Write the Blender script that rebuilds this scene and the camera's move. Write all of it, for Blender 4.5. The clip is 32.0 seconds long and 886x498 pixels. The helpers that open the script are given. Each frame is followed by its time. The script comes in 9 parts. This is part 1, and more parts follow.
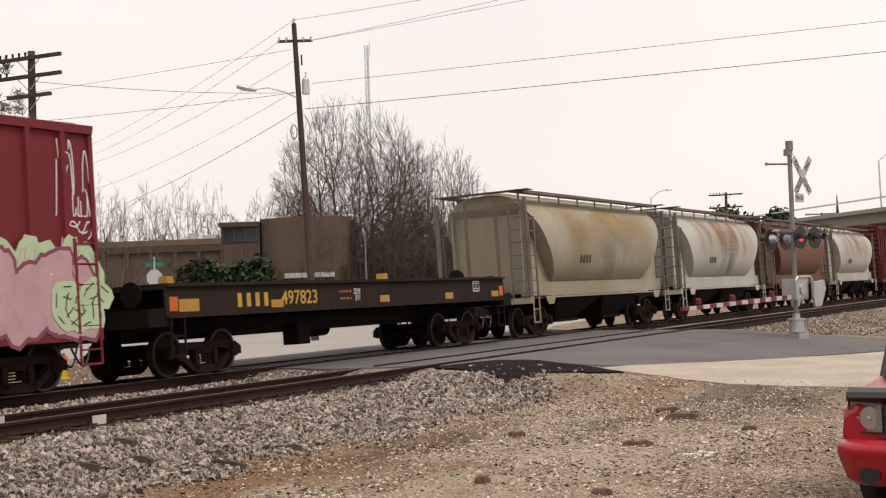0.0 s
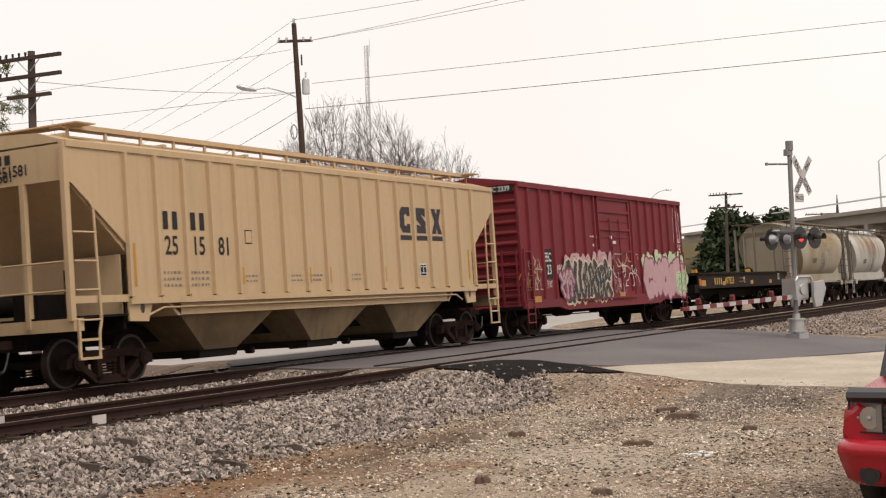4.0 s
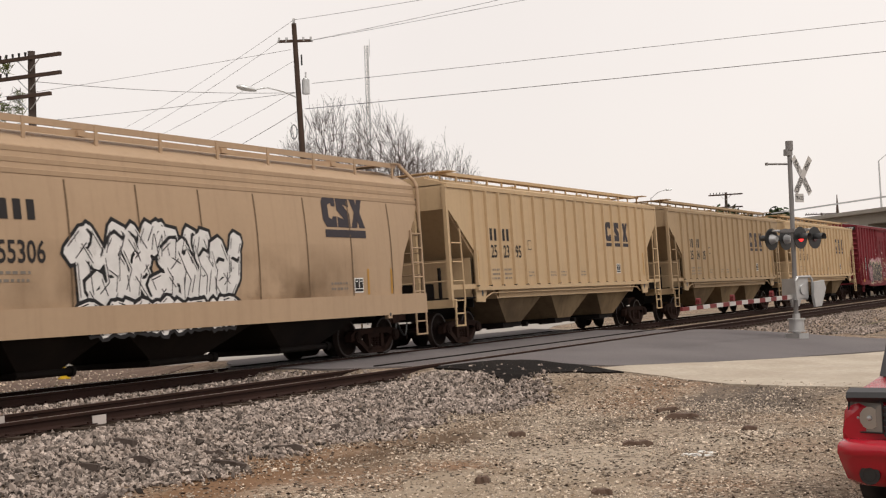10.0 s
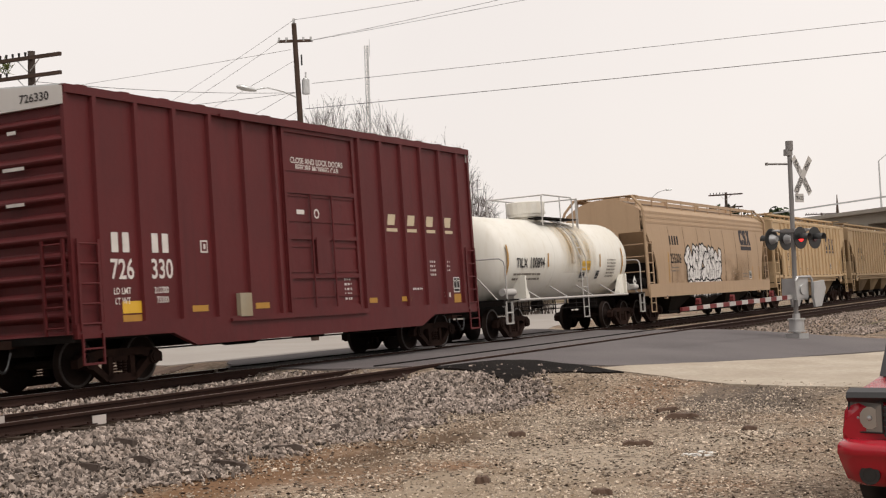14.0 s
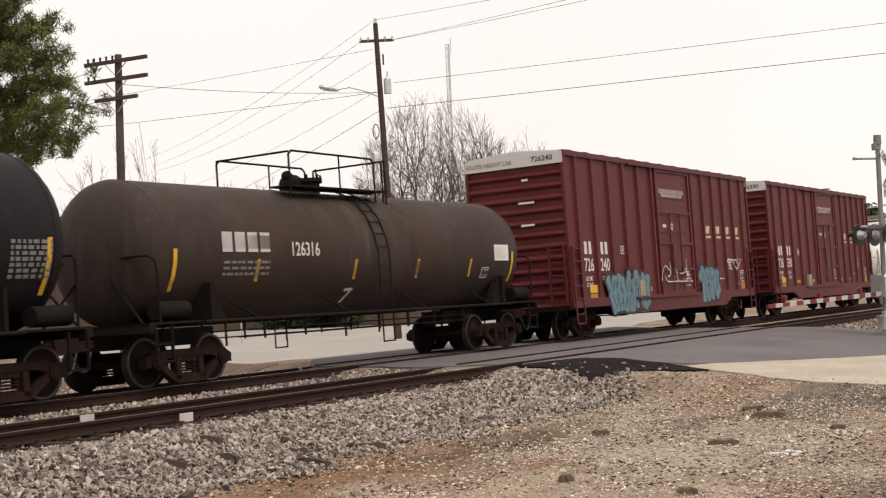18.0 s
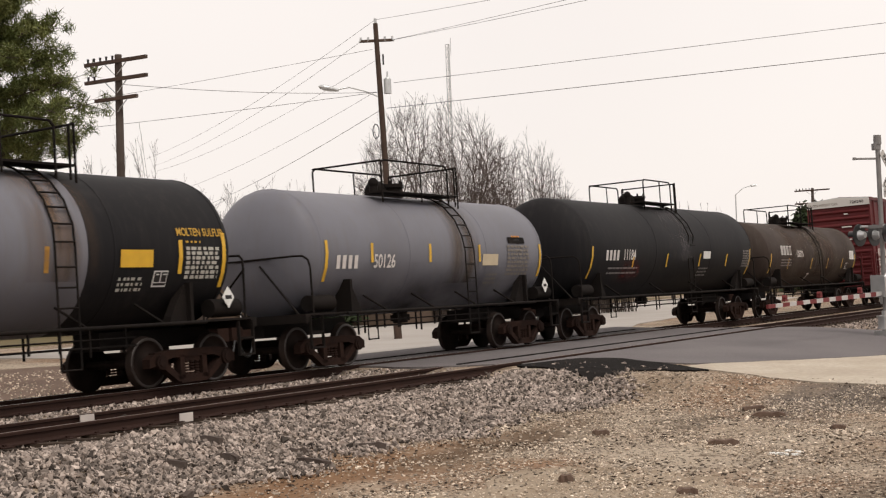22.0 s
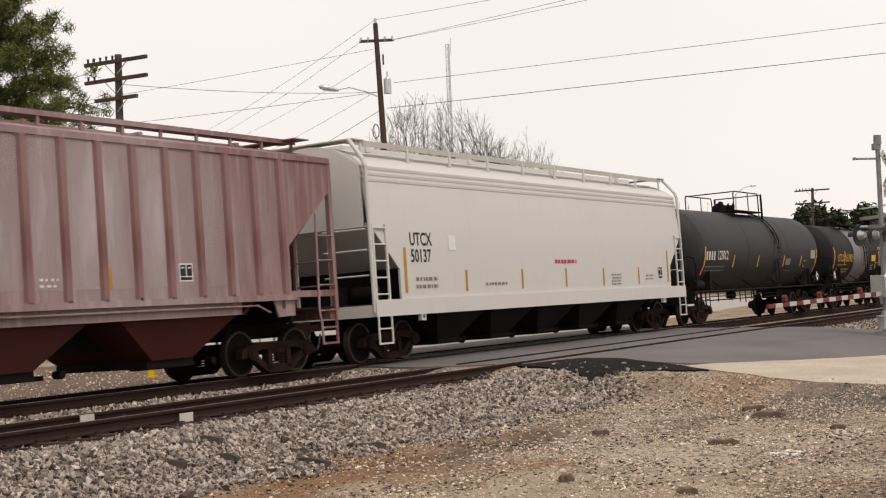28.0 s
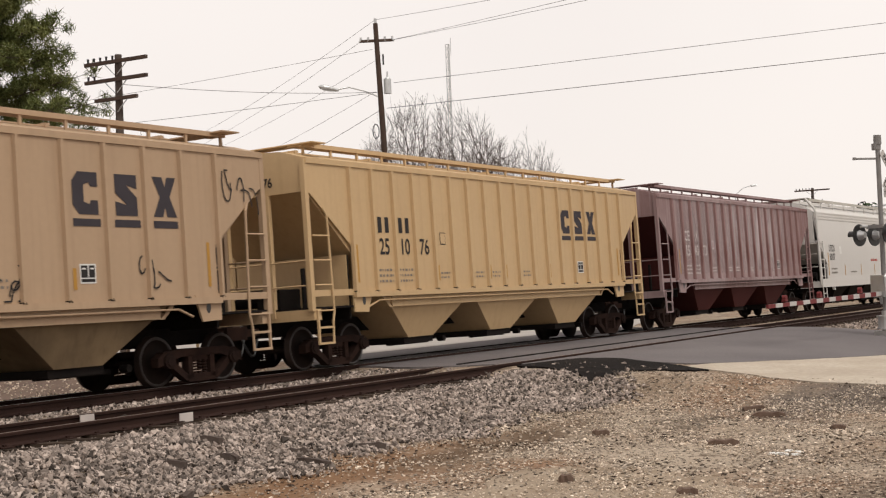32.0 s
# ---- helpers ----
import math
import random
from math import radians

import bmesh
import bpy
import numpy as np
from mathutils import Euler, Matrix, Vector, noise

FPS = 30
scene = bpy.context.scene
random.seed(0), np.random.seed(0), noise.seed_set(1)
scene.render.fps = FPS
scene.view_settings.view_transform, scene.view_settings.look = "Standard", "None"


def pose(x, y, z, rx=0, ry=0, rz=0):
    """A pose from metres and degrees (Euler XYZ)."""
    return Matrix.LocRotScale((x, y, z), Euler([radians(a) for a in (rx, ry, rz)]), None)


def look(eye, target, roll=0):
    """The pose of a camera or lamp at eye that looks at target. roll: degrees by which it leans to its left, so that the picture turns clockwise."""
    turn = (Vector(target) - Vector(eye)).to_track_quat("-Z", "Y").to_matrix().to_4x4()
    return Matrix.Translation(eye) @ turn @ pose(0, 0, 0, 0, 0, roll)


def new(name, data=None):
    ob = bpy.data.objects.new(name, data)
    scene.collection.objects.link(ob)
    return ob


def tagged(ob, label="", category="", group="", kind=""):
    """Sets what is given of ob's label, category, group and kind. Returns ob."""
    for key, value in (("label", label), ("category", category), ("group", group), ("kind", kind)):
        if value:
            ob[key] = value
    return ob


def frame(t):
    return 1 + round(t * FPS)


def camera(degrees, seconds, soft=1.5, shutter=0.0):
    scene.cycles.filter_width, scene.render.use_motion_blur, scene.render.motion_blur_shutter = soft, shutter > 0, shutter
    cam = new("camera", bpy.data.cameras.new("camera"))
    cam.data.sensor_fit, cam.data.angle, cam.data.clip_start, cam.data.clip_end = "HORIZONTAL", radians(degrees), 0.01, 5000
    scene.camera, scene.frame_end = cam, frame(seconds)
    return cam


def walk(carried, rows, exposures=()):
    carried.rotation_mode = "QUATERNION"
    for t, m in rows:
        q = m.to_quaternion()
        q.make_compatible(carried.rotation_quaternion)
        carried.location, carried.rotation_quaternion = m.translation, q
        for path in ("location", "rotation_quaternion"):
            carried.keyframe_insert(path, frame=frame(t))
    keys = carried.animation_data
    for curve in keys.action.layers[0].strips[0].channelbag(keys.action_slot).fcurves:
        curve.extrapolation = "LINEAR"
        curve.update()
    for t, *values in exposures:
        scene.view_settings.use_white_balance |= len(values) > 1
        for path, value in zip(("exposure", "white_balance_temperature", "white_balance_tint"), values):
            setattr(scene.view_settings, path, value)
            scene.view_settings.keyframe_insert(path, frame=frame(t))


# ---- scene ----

# ---------------------------------------------------------------- camera
EYE = Vector((0.0, -17.939, 1.581))


def aim(psi, pitch, roll):
    a, b = radians(psi), radians(pitch)
    return look(EYE, EYE + Vector((math.cos(a) * math.cos(b), math.sin(a) * math.cos(b), math.sin(b))), -roll)


cam = camera(35.30, 32.0, soft=1.2, shutter=0.12)
A0, A1 = (27.144, 1.63, 2.0), (30.529, 1.68, 2.225)


def between(k):
    return aim(*[p + (q - p) * k for p, q in zip(A0, A1)])


walk(cam, [(0.0, between(0)), (14.6, between(0)), (15.3, between(0.22)), (16.0, between(0.62)),
           (16.5, between(0.83)), (16.95, between(1)), (32.0, between(1))],
     exposures=((0.0, -0.06), (3.0, 0.0), (7.0, -0.03), (9.0, -0.1), (12.0, -0.22), (14.0, -0.16), (16.8, 0.06), (18.0, 0.03), (20.0, -0.05), (22.0, -0.07), (25.0, -0.02), (28.0, -0.08), (30.0, -0.03), (32.0, -0.1)))

# ---------------------------------------------------------------- light
SUN_EL, SUN_AZ = 58.0, 205.0
world = bpy.data.worlds.new("overcast_sky")
scene.world = world
world.use_nodes = True
wn = world.node_tree.nodes
wl = world.node_tree.links
sky = wn.new("ShaderNodeTexSky")
sky.sky_type = "NISHITA"
sky.sun_disc = False
sky.sun_elevation, sky.sun_rotation = radians(SUN_EL), radians(SUN_AZ)
sky.dust_density, sky.air_density = 4.0, 1.0
veil = wn.new("ShaderNodeMix")
veil.data_type = "RGBA"
veil.inputs[0].default_value = 0.9
cloud_noise = wn.new("ShaderNodeTexNoise")
cloud_noise.inputs["Scale"].default_value = 1.6
cloud_noise.inputs["Detail"].default_value = 4
cloud_ramp = wn.new("ShaderNodeValToRGB")
cloud_ramp.color_ramp.elements[0].position = 0.3
cloud_ramp.color_ramp.elements[0].color = (10.1, 9.3, 8.8, 1)
cloud_ramp.color_ramp.elements[1].position = 0.72
cloud_ramp.color_ramp.elements[1].color = (11.0, 10.15, 9.55, 1)
wc = wn.new("ShaderNodeTexCoord")
wl.new(wc.outputs["Generated"], cloud_noise.inputs["Vector"])
wl.new(cloud_noise.outputs["Fac"], cloud_ramp.inputs["Fac"])
wl.new(sky.outputs["Color"], veil.inputs[6])
wl.new(cloud_ramp.outputs["Color"], veil.inputs[7])
# a thin even overcast, slightly brighter overhead
sep = wn.new("ShaderNodeSeparateXYZ")
wl.new(wc.outputs["Generated"], sep.inputs[0])
rise = wn.new("ShaderNodeMapRange")
for key, val in (("From Min", 0.15), ("From Max", 1.0), ("To Min", 1.05), ("To Max", 1.15)):
    rise.inputs[key].default_value = val
wl.new(sep.outputs["Z"], rise.inputs["Value"])
lift = wn.new("ShaderNodeVectorMath")
lift.operation = "SCALE"
wl.new(veil.outputs[2], lift.inputs[0])
wl.new(rise.outputs["Result"], lift.inputs["Scale"])
wl.new(lift.outputs["Vector"], wn["Background"].inputs["Color"])
wn["Background"].inputs["Strength"].default_value = 0.1
sun = new("sun", bpy.data.lights.new("sun", "SUN"))
sun.data.energy, sun.data.angle, sun.data.color = 1.9, radians(20), (1.0, 0.95, 0.88)
el, az = radians(SUN_EL), radians(SUN_AZ)
sun.matrix_world = look((0, 0, 60), Vector((0, 0, 60)) - Vector((math.sin(az) * math.cos(el), math.cos(az) * math.cos(el), math.sin(el))))

# ---------------------------------------------------------------- materials


def material(name, color, rough=0.7, metal=0.0, alt=None, amount=0.5, scale=1.5, streak=0.0, streak_color=None,
             grain=0.0, grain_scale=40.0, bump=0.0, bump_scale=60.0, island=0.0, objrand=0.0, coords="Object", stretch=(1, 1, 1), spec=None):
    """Two colours mixed by a broad noise, streaks that run down, fine grain and relief."""
    m = bpy.data.materials.new(name)
    m.use_nodes = True
    n, l = m.node_tree.nodes, m.node_tree.links
    bsdf = n["Principled BSDF"]
    bsdf.inputs["Roughness"].default_value = rough
    bsdf.inputs["Metallic"].default_value = metal
    bsdf.inputs["Specular IOR Level"].default_value = spec if spec is not None else 0.5 if rough < 0.5 else 0.22
    tc = n.new("ShaderNodeTexCoord")
    base = n.new("ShaderNodeMapping")
    base.inputs["Scale"].default_value = stretch
    l.new(tc.outputs[coords], base.inputs["Vector"])

    def mix(a, b, fac):
        x = n.new("ShaderNodeMix")
        x.data_type = "RGBA"
        for sock, val in ((x.inputs[0], fac), (x.inputs[6], a), (x.inputs[7], b)):
            if isinstance(val, (tuple, list)):
                sock.default_value = (*val[:3], 1)
            elif isinstance(val, (int, float)):
                sock.default_value = val
            else:
                l.new(val, sock)
        return x.outputs[2]

    def noise_fac(scale_, lo, hi, vec=None, detail=5):
        t = n.new("ShaderNodeTexNoise")
        t.inputs["Scale"].default_value = scale_
        t.inputs["Detail"].default_value = detail
        l.new(vec or base.outputs["Vector"], t.inputs["Vector"])
        r = n.new("ShaderNodeMapRange")
        r.inputs["From Min"].default_value, r.inputs["From Max"].default_value = lo, hi
        l.new(t.outputs["Fac"], r.inputs["Value"])
        return r.outputs["Result"], t.outputs["Fac"]

    col = color
    alt = alt or tuple(c * 0.7 for c in color)
    f, raw = noise_fac(scale, 0.5 - 0.25 * amount - 0.02, 0.85 - 0.25 * amount)
    mul = n.new("ShaderNodeMath")
    mul.operation = "MULTIPLY"
    mul.inputs[1].default_value = min(1.0, amount * 1.3)
    l.new(f, mul.inputs[0])
    col = mix(color, alt, mul.outputs[0])
    if streak:
        mp = n.new("ShaderNodeMapping")
        mp.inputs["Scale"].default_value = (7, 7, 0.35)
        l.new(tc.outputs[coords], mp.inputs["Vector"])
        f2, _ = noise_fac(1.0, 0.5, 0.78, mp.outputs["Vector"], 6)
        m2 = n.new("ShaderNodeMath")
        m2.operation = "MULTIPLY"
        m2.inputs[1].default_value = streak
        l.new(f2, m2.inputs[0])
        col = mix(col, streak_color or alt, m2.outputs[0])
    if grain:
        f3, _ = noise_fac(grain_scale, 0.3, 0.7)
        m3 = n.new("ShaderNodeMath")
        m3.operation = "MULTIPLY"
        m3.inputs[1].default_value = grain
        l.new(f3, m3.inputs[0])
        col = mix(col, tuple(c * 0.45 for c in color), m3.outputs[0])
    if island or objrand:
        src = n.new("ShaderNodeNewGeometry").outputs["Random Per Island"] if island else n.new("ShaderNodeObjectInfo").outputs["Random"]
        r = n.new("ShaderNodeMapRange")
        k = island or objrand
        r.inputs["To Min"].default_value, r.inputs["To Max"].default_value = 1 - k, 1 + k
        l.new(src, r.inputs["Value"])
        hsv = n.new("ShaderNodeHueSaturation")
        l.new(r.outputs["Result"], hsv.inputs["Value"])
        l.new(col, hsv.inputs["Color"])
        col = hsv.outputs["Color"]
    if isinstance(col, tuple):
        bsdf.inputs["Base Color"].default_value = (*col, 1)
    else:
        l.new(col, bsdf.inputs["Base Color"])
    if bump:
        t = n.new("ShaderNodeTexNoise")
        t.inputs["Scale"].default_value = bump_scale
        t.inputs["Detail"].default_value = 6
        l.new(base.outputs["Vector"], t.inputs["Vector"])
        b = n.new("ShaderNodeBump")
        b.inputs["Strength"].default_value = bump
        b.inputs["Distance"].default_value = 0.02
        l.new(t.outputs["Fac"], b.inputs["Height"])
        l.new(b.outputs["Normal"], bsdf.inputs["Normal"])
    return m


def flat(name, color, rough=0.6, metal=0.0):
    return material(name, color, rough, metal, amount=0.35, scale=4.0)


def glow(name, color, strength):
    m = bpy.data.materials.new(name)
    m.use_nodes = True
    b = m.node_tree.nodes["Principled BSDF"]
    b.inputs["Base Color"].default_value = (*color, 1)
    b.inputs["Emission Color"].default_value = (*color, 1)
    b.inputs["Emission Strength"].default_value = strength
    return m


TAN = material("tan_paint", (0.475, 0.338, 0.2), 0.6, alt=(0.378, 0.27, 0.153), amount=0.35, scale=0.5, streak=0.25, streak_color=(0.27, 0.18, 0.099), grain=0.08, grain_scale=9)
TAN_DARK = material("weathered_tan_paint", (0.352, 0.25, 0.15), 0.65, alt=(0.264, 0.192, 0.112), amount=0.5, scale=0.5, streak=0.35, streak_color=(0.176, 0.12, 0.072), grain=0.1, grain_scale=9)
TAN_PALE = material("pale_tan_paint", (0.40, 0.28, 0.18), 0.6, alt=(0.3432, 0.2418, 0.156), amount=0.4, scale=0.5, streak=0.25, streak_color=(0.234, 0.1482, 0.0936), grain=0.08, grain_scale=9)
YELLOW = material("yellow_tan_paint", (0.50, 0.348, 0.19), 0.55, alt=(0.42, 0.288, 0.155), amount=0.35, scale=0.5, streak=0.22, streak_color=(0.276, 0.184, 0.0736), grain=0.08, grain_scale=9)
GREY_OLD = material("stained_grey_paint", (0.36, 0.325, 0.26), 0.7, alt=(0.27, 0.215, 0.135), amount=0.7, scale=0.45, streak=0.35, streak_color=(0.26, 0.19, 0.11), grain=0.12, grain_scale=8)
GREY_PALE = material("pale_grey_paint", (0.46, 0.445, 0.405), 0.65, alt=(0.35, 0.315, 0.26), amount=0.5, scale=0.5, streak=0.35, streak_color=(0.33, 0.2, 0.11), grain=0.1, grain_scale=8)
RUST_BODY = material("rusty_brown_paint", (0.17, 0.075, 0.045), 0.8, alt=(0.12, 0.085, 0.07), amount=0.6, scale=0.5, streak=0.3, streak_color=(0.1, 0.07, 0.05), grain=0.15, grain_scale=8)
OFFWHITE = material("off_white_paint", (0.53, 0.51, 0.485), 0.5, alt=(0.49, 0.468, 0.436), amount=0.3, scale=0.4, streak=0.12, streak_color=(0.378, 0.342, 0.288))
WHITE_TANK = material("white_tank_paint", (0.74, 0.72, 0.66), 0.45, alt=(0.62, 0.57, 0.47), amount=0.35, scale=0.6, streak=0.25, streak_color=(0.46, 0.38, 0.25))
BOX_RED = material("oxide_red_paint", (0.1, 0.0135, 0.015), 0.55, alt=(0.07, 0.0125, 0.0135), amount=0.55, scale=0.6, streak=0.3, streak_color=(0.045, 0.013, 0.013), grain=0.1, grain_scale=8, bump=0.6, bump_scale=2.2, spec=0.25)
BOX_BRIGHT = material("bright_red_paint", (0.175, 0.0185, 0.026), 0.65, alt=(0.115, 0.02, 0.024), amount=0.55, scale=0.6, streak=0.3, streak_color=(0.09, 0.02, 0.022), grain=0.1, grain_scale=8, bump=0.6, bump_scale=2.2)
PINK_RUST = material("chalky_red_paint", (0.17, 0.083, 0.078), 0.75, alt=(0.36, 0.29, 0.29), amount=0.6, scale=0.28, streak=0.52, streak_color=(0.44, 0.37, 0.37), grain=0.14, grain_scale=6, stretch=(1, 1, 0.45))
RED_POST = material("streaked_red_post_paint", (0.16, 0.075, 0.068), 0.75, alt=(0.30, 0.2, 0.195), amount=0.6, scale=0.6, streak=0.5, streak_color=(0.29, 0.2, 0.19))
# Soot-streaked tan, its base also darkened for the shade under the sills.
BAY_TAN = material("sooty_shaded_tan_paint", (0.25, 0.18, 0.105), 0.8, alt=(0.07, 0.05, 0.034), amount=0.7, scale=0.6, grain=0.2, grain_scale=9, streak=0.4, streak_color=(0.06, 0.042, 0.03), spec=0.05)
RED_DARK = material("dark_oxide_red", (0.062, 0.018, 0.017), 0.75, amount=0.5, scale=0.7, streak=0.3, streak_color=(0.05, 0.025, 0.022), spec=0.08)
SLATE_TANK = material("slate_black_tank_paint", (0.024, 0.0225, 0.0255), 0.58, alt=(0.034, 0.031, 0.031), amount=0.5, scale=0.5, streak=0.35, streak_color=(0.05, 0.045, 0.043), spec=0.18)
BLACK_TANK = material("black_tank_paint", (0.0105, 0.0098, 0.011), 0.62, alt=(0.018, 0.0165, 0.0165), amount=0.5, scale=0.5, streak=0.35, streak_color=(0.034, 0.03, 0.028), spec=0.12)
BROWN_TANK = material("soiled_black_paint", (0.034, 0.0235, 0.02), 0.62, alt=(0.055, 0.042, 0.033), amount=0.6, scale=0.6, streak=0.45, streak_color=(0.075, 0.06, 0.048), spec=0.12)
GREY_TANK = material("grey_tank_paint", (0.145, 0.144, 0.165), 0.5, alt=(0.1, 0.095, 0.105), amount=0.5, scale=0.5, streak=0.35, streak_color=(0.13, 0.115, 0.1))
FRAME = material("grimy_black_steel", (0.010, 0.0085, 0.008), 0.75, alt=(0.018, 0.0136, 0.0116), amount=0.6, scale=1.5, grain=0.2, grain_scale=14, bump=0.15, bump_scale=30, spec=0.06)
TRUCK = material("rusty_cast_steel", (0.02, 0.0125, 0.0105), 0.8, alt=(0.038, 0.0205, 0.0155), amount=0.6, scale=2.5, grain=0.2, grain_scale=14, bump=0.2, bump_scale=30, spec=0.03)
WHEEL = material("wheel_steel", (0.012, 0.0085, 0.0072), 0.8, alt=(0.024, 0.015, 0.012), amount=0.6, scale=3, spec=0.08)
RIM = material("rubbed_wheel_rim", (0.05, 0.042, 0.038), 0.45, 0.3, alt=(0.022, 0.015, 0.013), amount=0.6, scale=3)
SHINY = flat("polished_steel", (0.45, 0.43, 0.41), 0.3, 0.9)
DECK = material("weathered_deck", (0.021, 0.0165, 0.0148), 0.85, alt=(0.036, 0.025, 0.02), amount=0.65, scale=0.8, streak=0.35, streak_color=(0.05, 0.031, 0.024), grain=0.2, grain_scale=9, spec=0.08)
INK = flat("faded_black_lettering", (0.024, 0.021, 0.021), 0.7)
FAINT_INK = flat("thin_grey_lettering", (0.19, 0.165, 0.14), 0.7)
FAINT_CHALK = flat("thin_pale_lettering", (0.2, 0.185, 0.18), 0.7)
NAVY = flat("faded_navy_lettering", (0.042, 0.036, 0.042), 0.7)
CHALK = flat("white_lettering", (0.62, 0.58, 0.55), 0.6)
BUFF = flat("buff_lettering", (0.52, 0.43, 0.30), 0.6)
GOLD = flat("yellow_lettering", (0.46, 0.27, 0.04), 0.6)
REFLECT = flat("yellow_reflective_tape", (0.62, 0.36, 0.02), 0.45)
REFLECT_OLD = flat("soiled_reflective_tape", (0.40, 0.21, 0.04), 0.5)
PAPER = flat("white_placard", (0.66, 0.65, 0.62), 0.55)
SIGN_RED = flat("red_reflective", (0.15, 0.028, 0.028), 0.6)
SIGN_WHITE = flat("white_reflective", (0.46, 0.44, 0.42), 0.6)
PINK = flat("pink_spray_paint", (0.46, 0.29, 0.31), 0.7)
MINT = flat("pale_green_spray_paint", (0.42, 0.52, 0.33), 0.7)
TEAL = flat("turquoise_spray_paint", (0.135, 0.215, 0.25), 0.7)
SEAM = flat("grimy_seam", (0.14, 0.092, 0.055), 0.8)
MAUVE = flat("mauve_spray_paint", (0.20, 0.06, 0.10), 0.7)
SPRAY_WHITE = flat("white_spray_paint", (0.66, 0.64, 0.62), 0.7)
CHARCOAL = flat("faded_black_spray_paint", (0.045, 0.04, 0.045), 0.7)
SPRAY_BLACK = flat("black_spray_paint", (0.018, 0.017, 0.018), 0.7)
GALV = flat("galvanised_steel", (0.55, 0.56, 0.56), 0.42, 0.55)
ALU = flat("aluminium_paint", (0.215, 0.205, 0.2), 0.5, 0.2)
WALK = material("rusty_grey_walkway", (0.16, 0.14, 0.115), 0.8, alt=(0.11, 0.075, 0.05), amount=0.6, scale=1.5)
ALU_BRIGHT = flat("clean_aluminium", (0.48, 0.48, 0.48), 0.32, 0.65)
BLACK = flat("black_enamel", (0.009, 0.009, 0.0096), 0.4)
WOOD_POLE = material("creosoted_wood", (0.055, 0.036, 0.028), 0.85, alt=(0.09, 0.06, 0.045), amount=0.6, scale=2, streak=0.4, streak_color=(0.03, 0.02, 0.017), bump=0.3, bump_scale=20)
WOOD_GREY = material("weathered_wood", (0.06, 0.044, 0.037), 0.85, alt=(0.10, 0.08, 0.068), amount=0.6, scale=2, streak=0.3, bump=0.3, bump_scale=20)
WIRE = flat("weathered_cable", (0.10, 0.09, 0.09), 0.7)
RAIL = material("rusty_rail", (0.036, 0.0195, 0.0155), 0.8, alt=(0.022, 0.0135, 0.011), amount=0.5, scale=1.2, grain=0.2, grain_scale=20, spec=0.08)
TIE = material("old_sleeper_wood", (0.036, 0.026, 0.0205), 0.9, alt=(0.072, 0.054, 0.042), amount=0.5, scale=3, objrand=0.3, bump=0.4, bump_scale=25, stretch=(4, 1, 1), spec=0.05)
STONE = material("ballast_stone", (0.325, 0.272, 0.238), 0.9, alt=(0.14, 0.11, 0.09), amount=0.6, scale=5, island=0.85, grain=0.25, grain_scale=50, spec=0.1)
GRAVEL = material("dirt_gravel_stone", (0.5, 0.425, 0.345), 0.9, alt=(0.25, 0.185, 0.13), amount=0.55, scale=6, island=0.7)


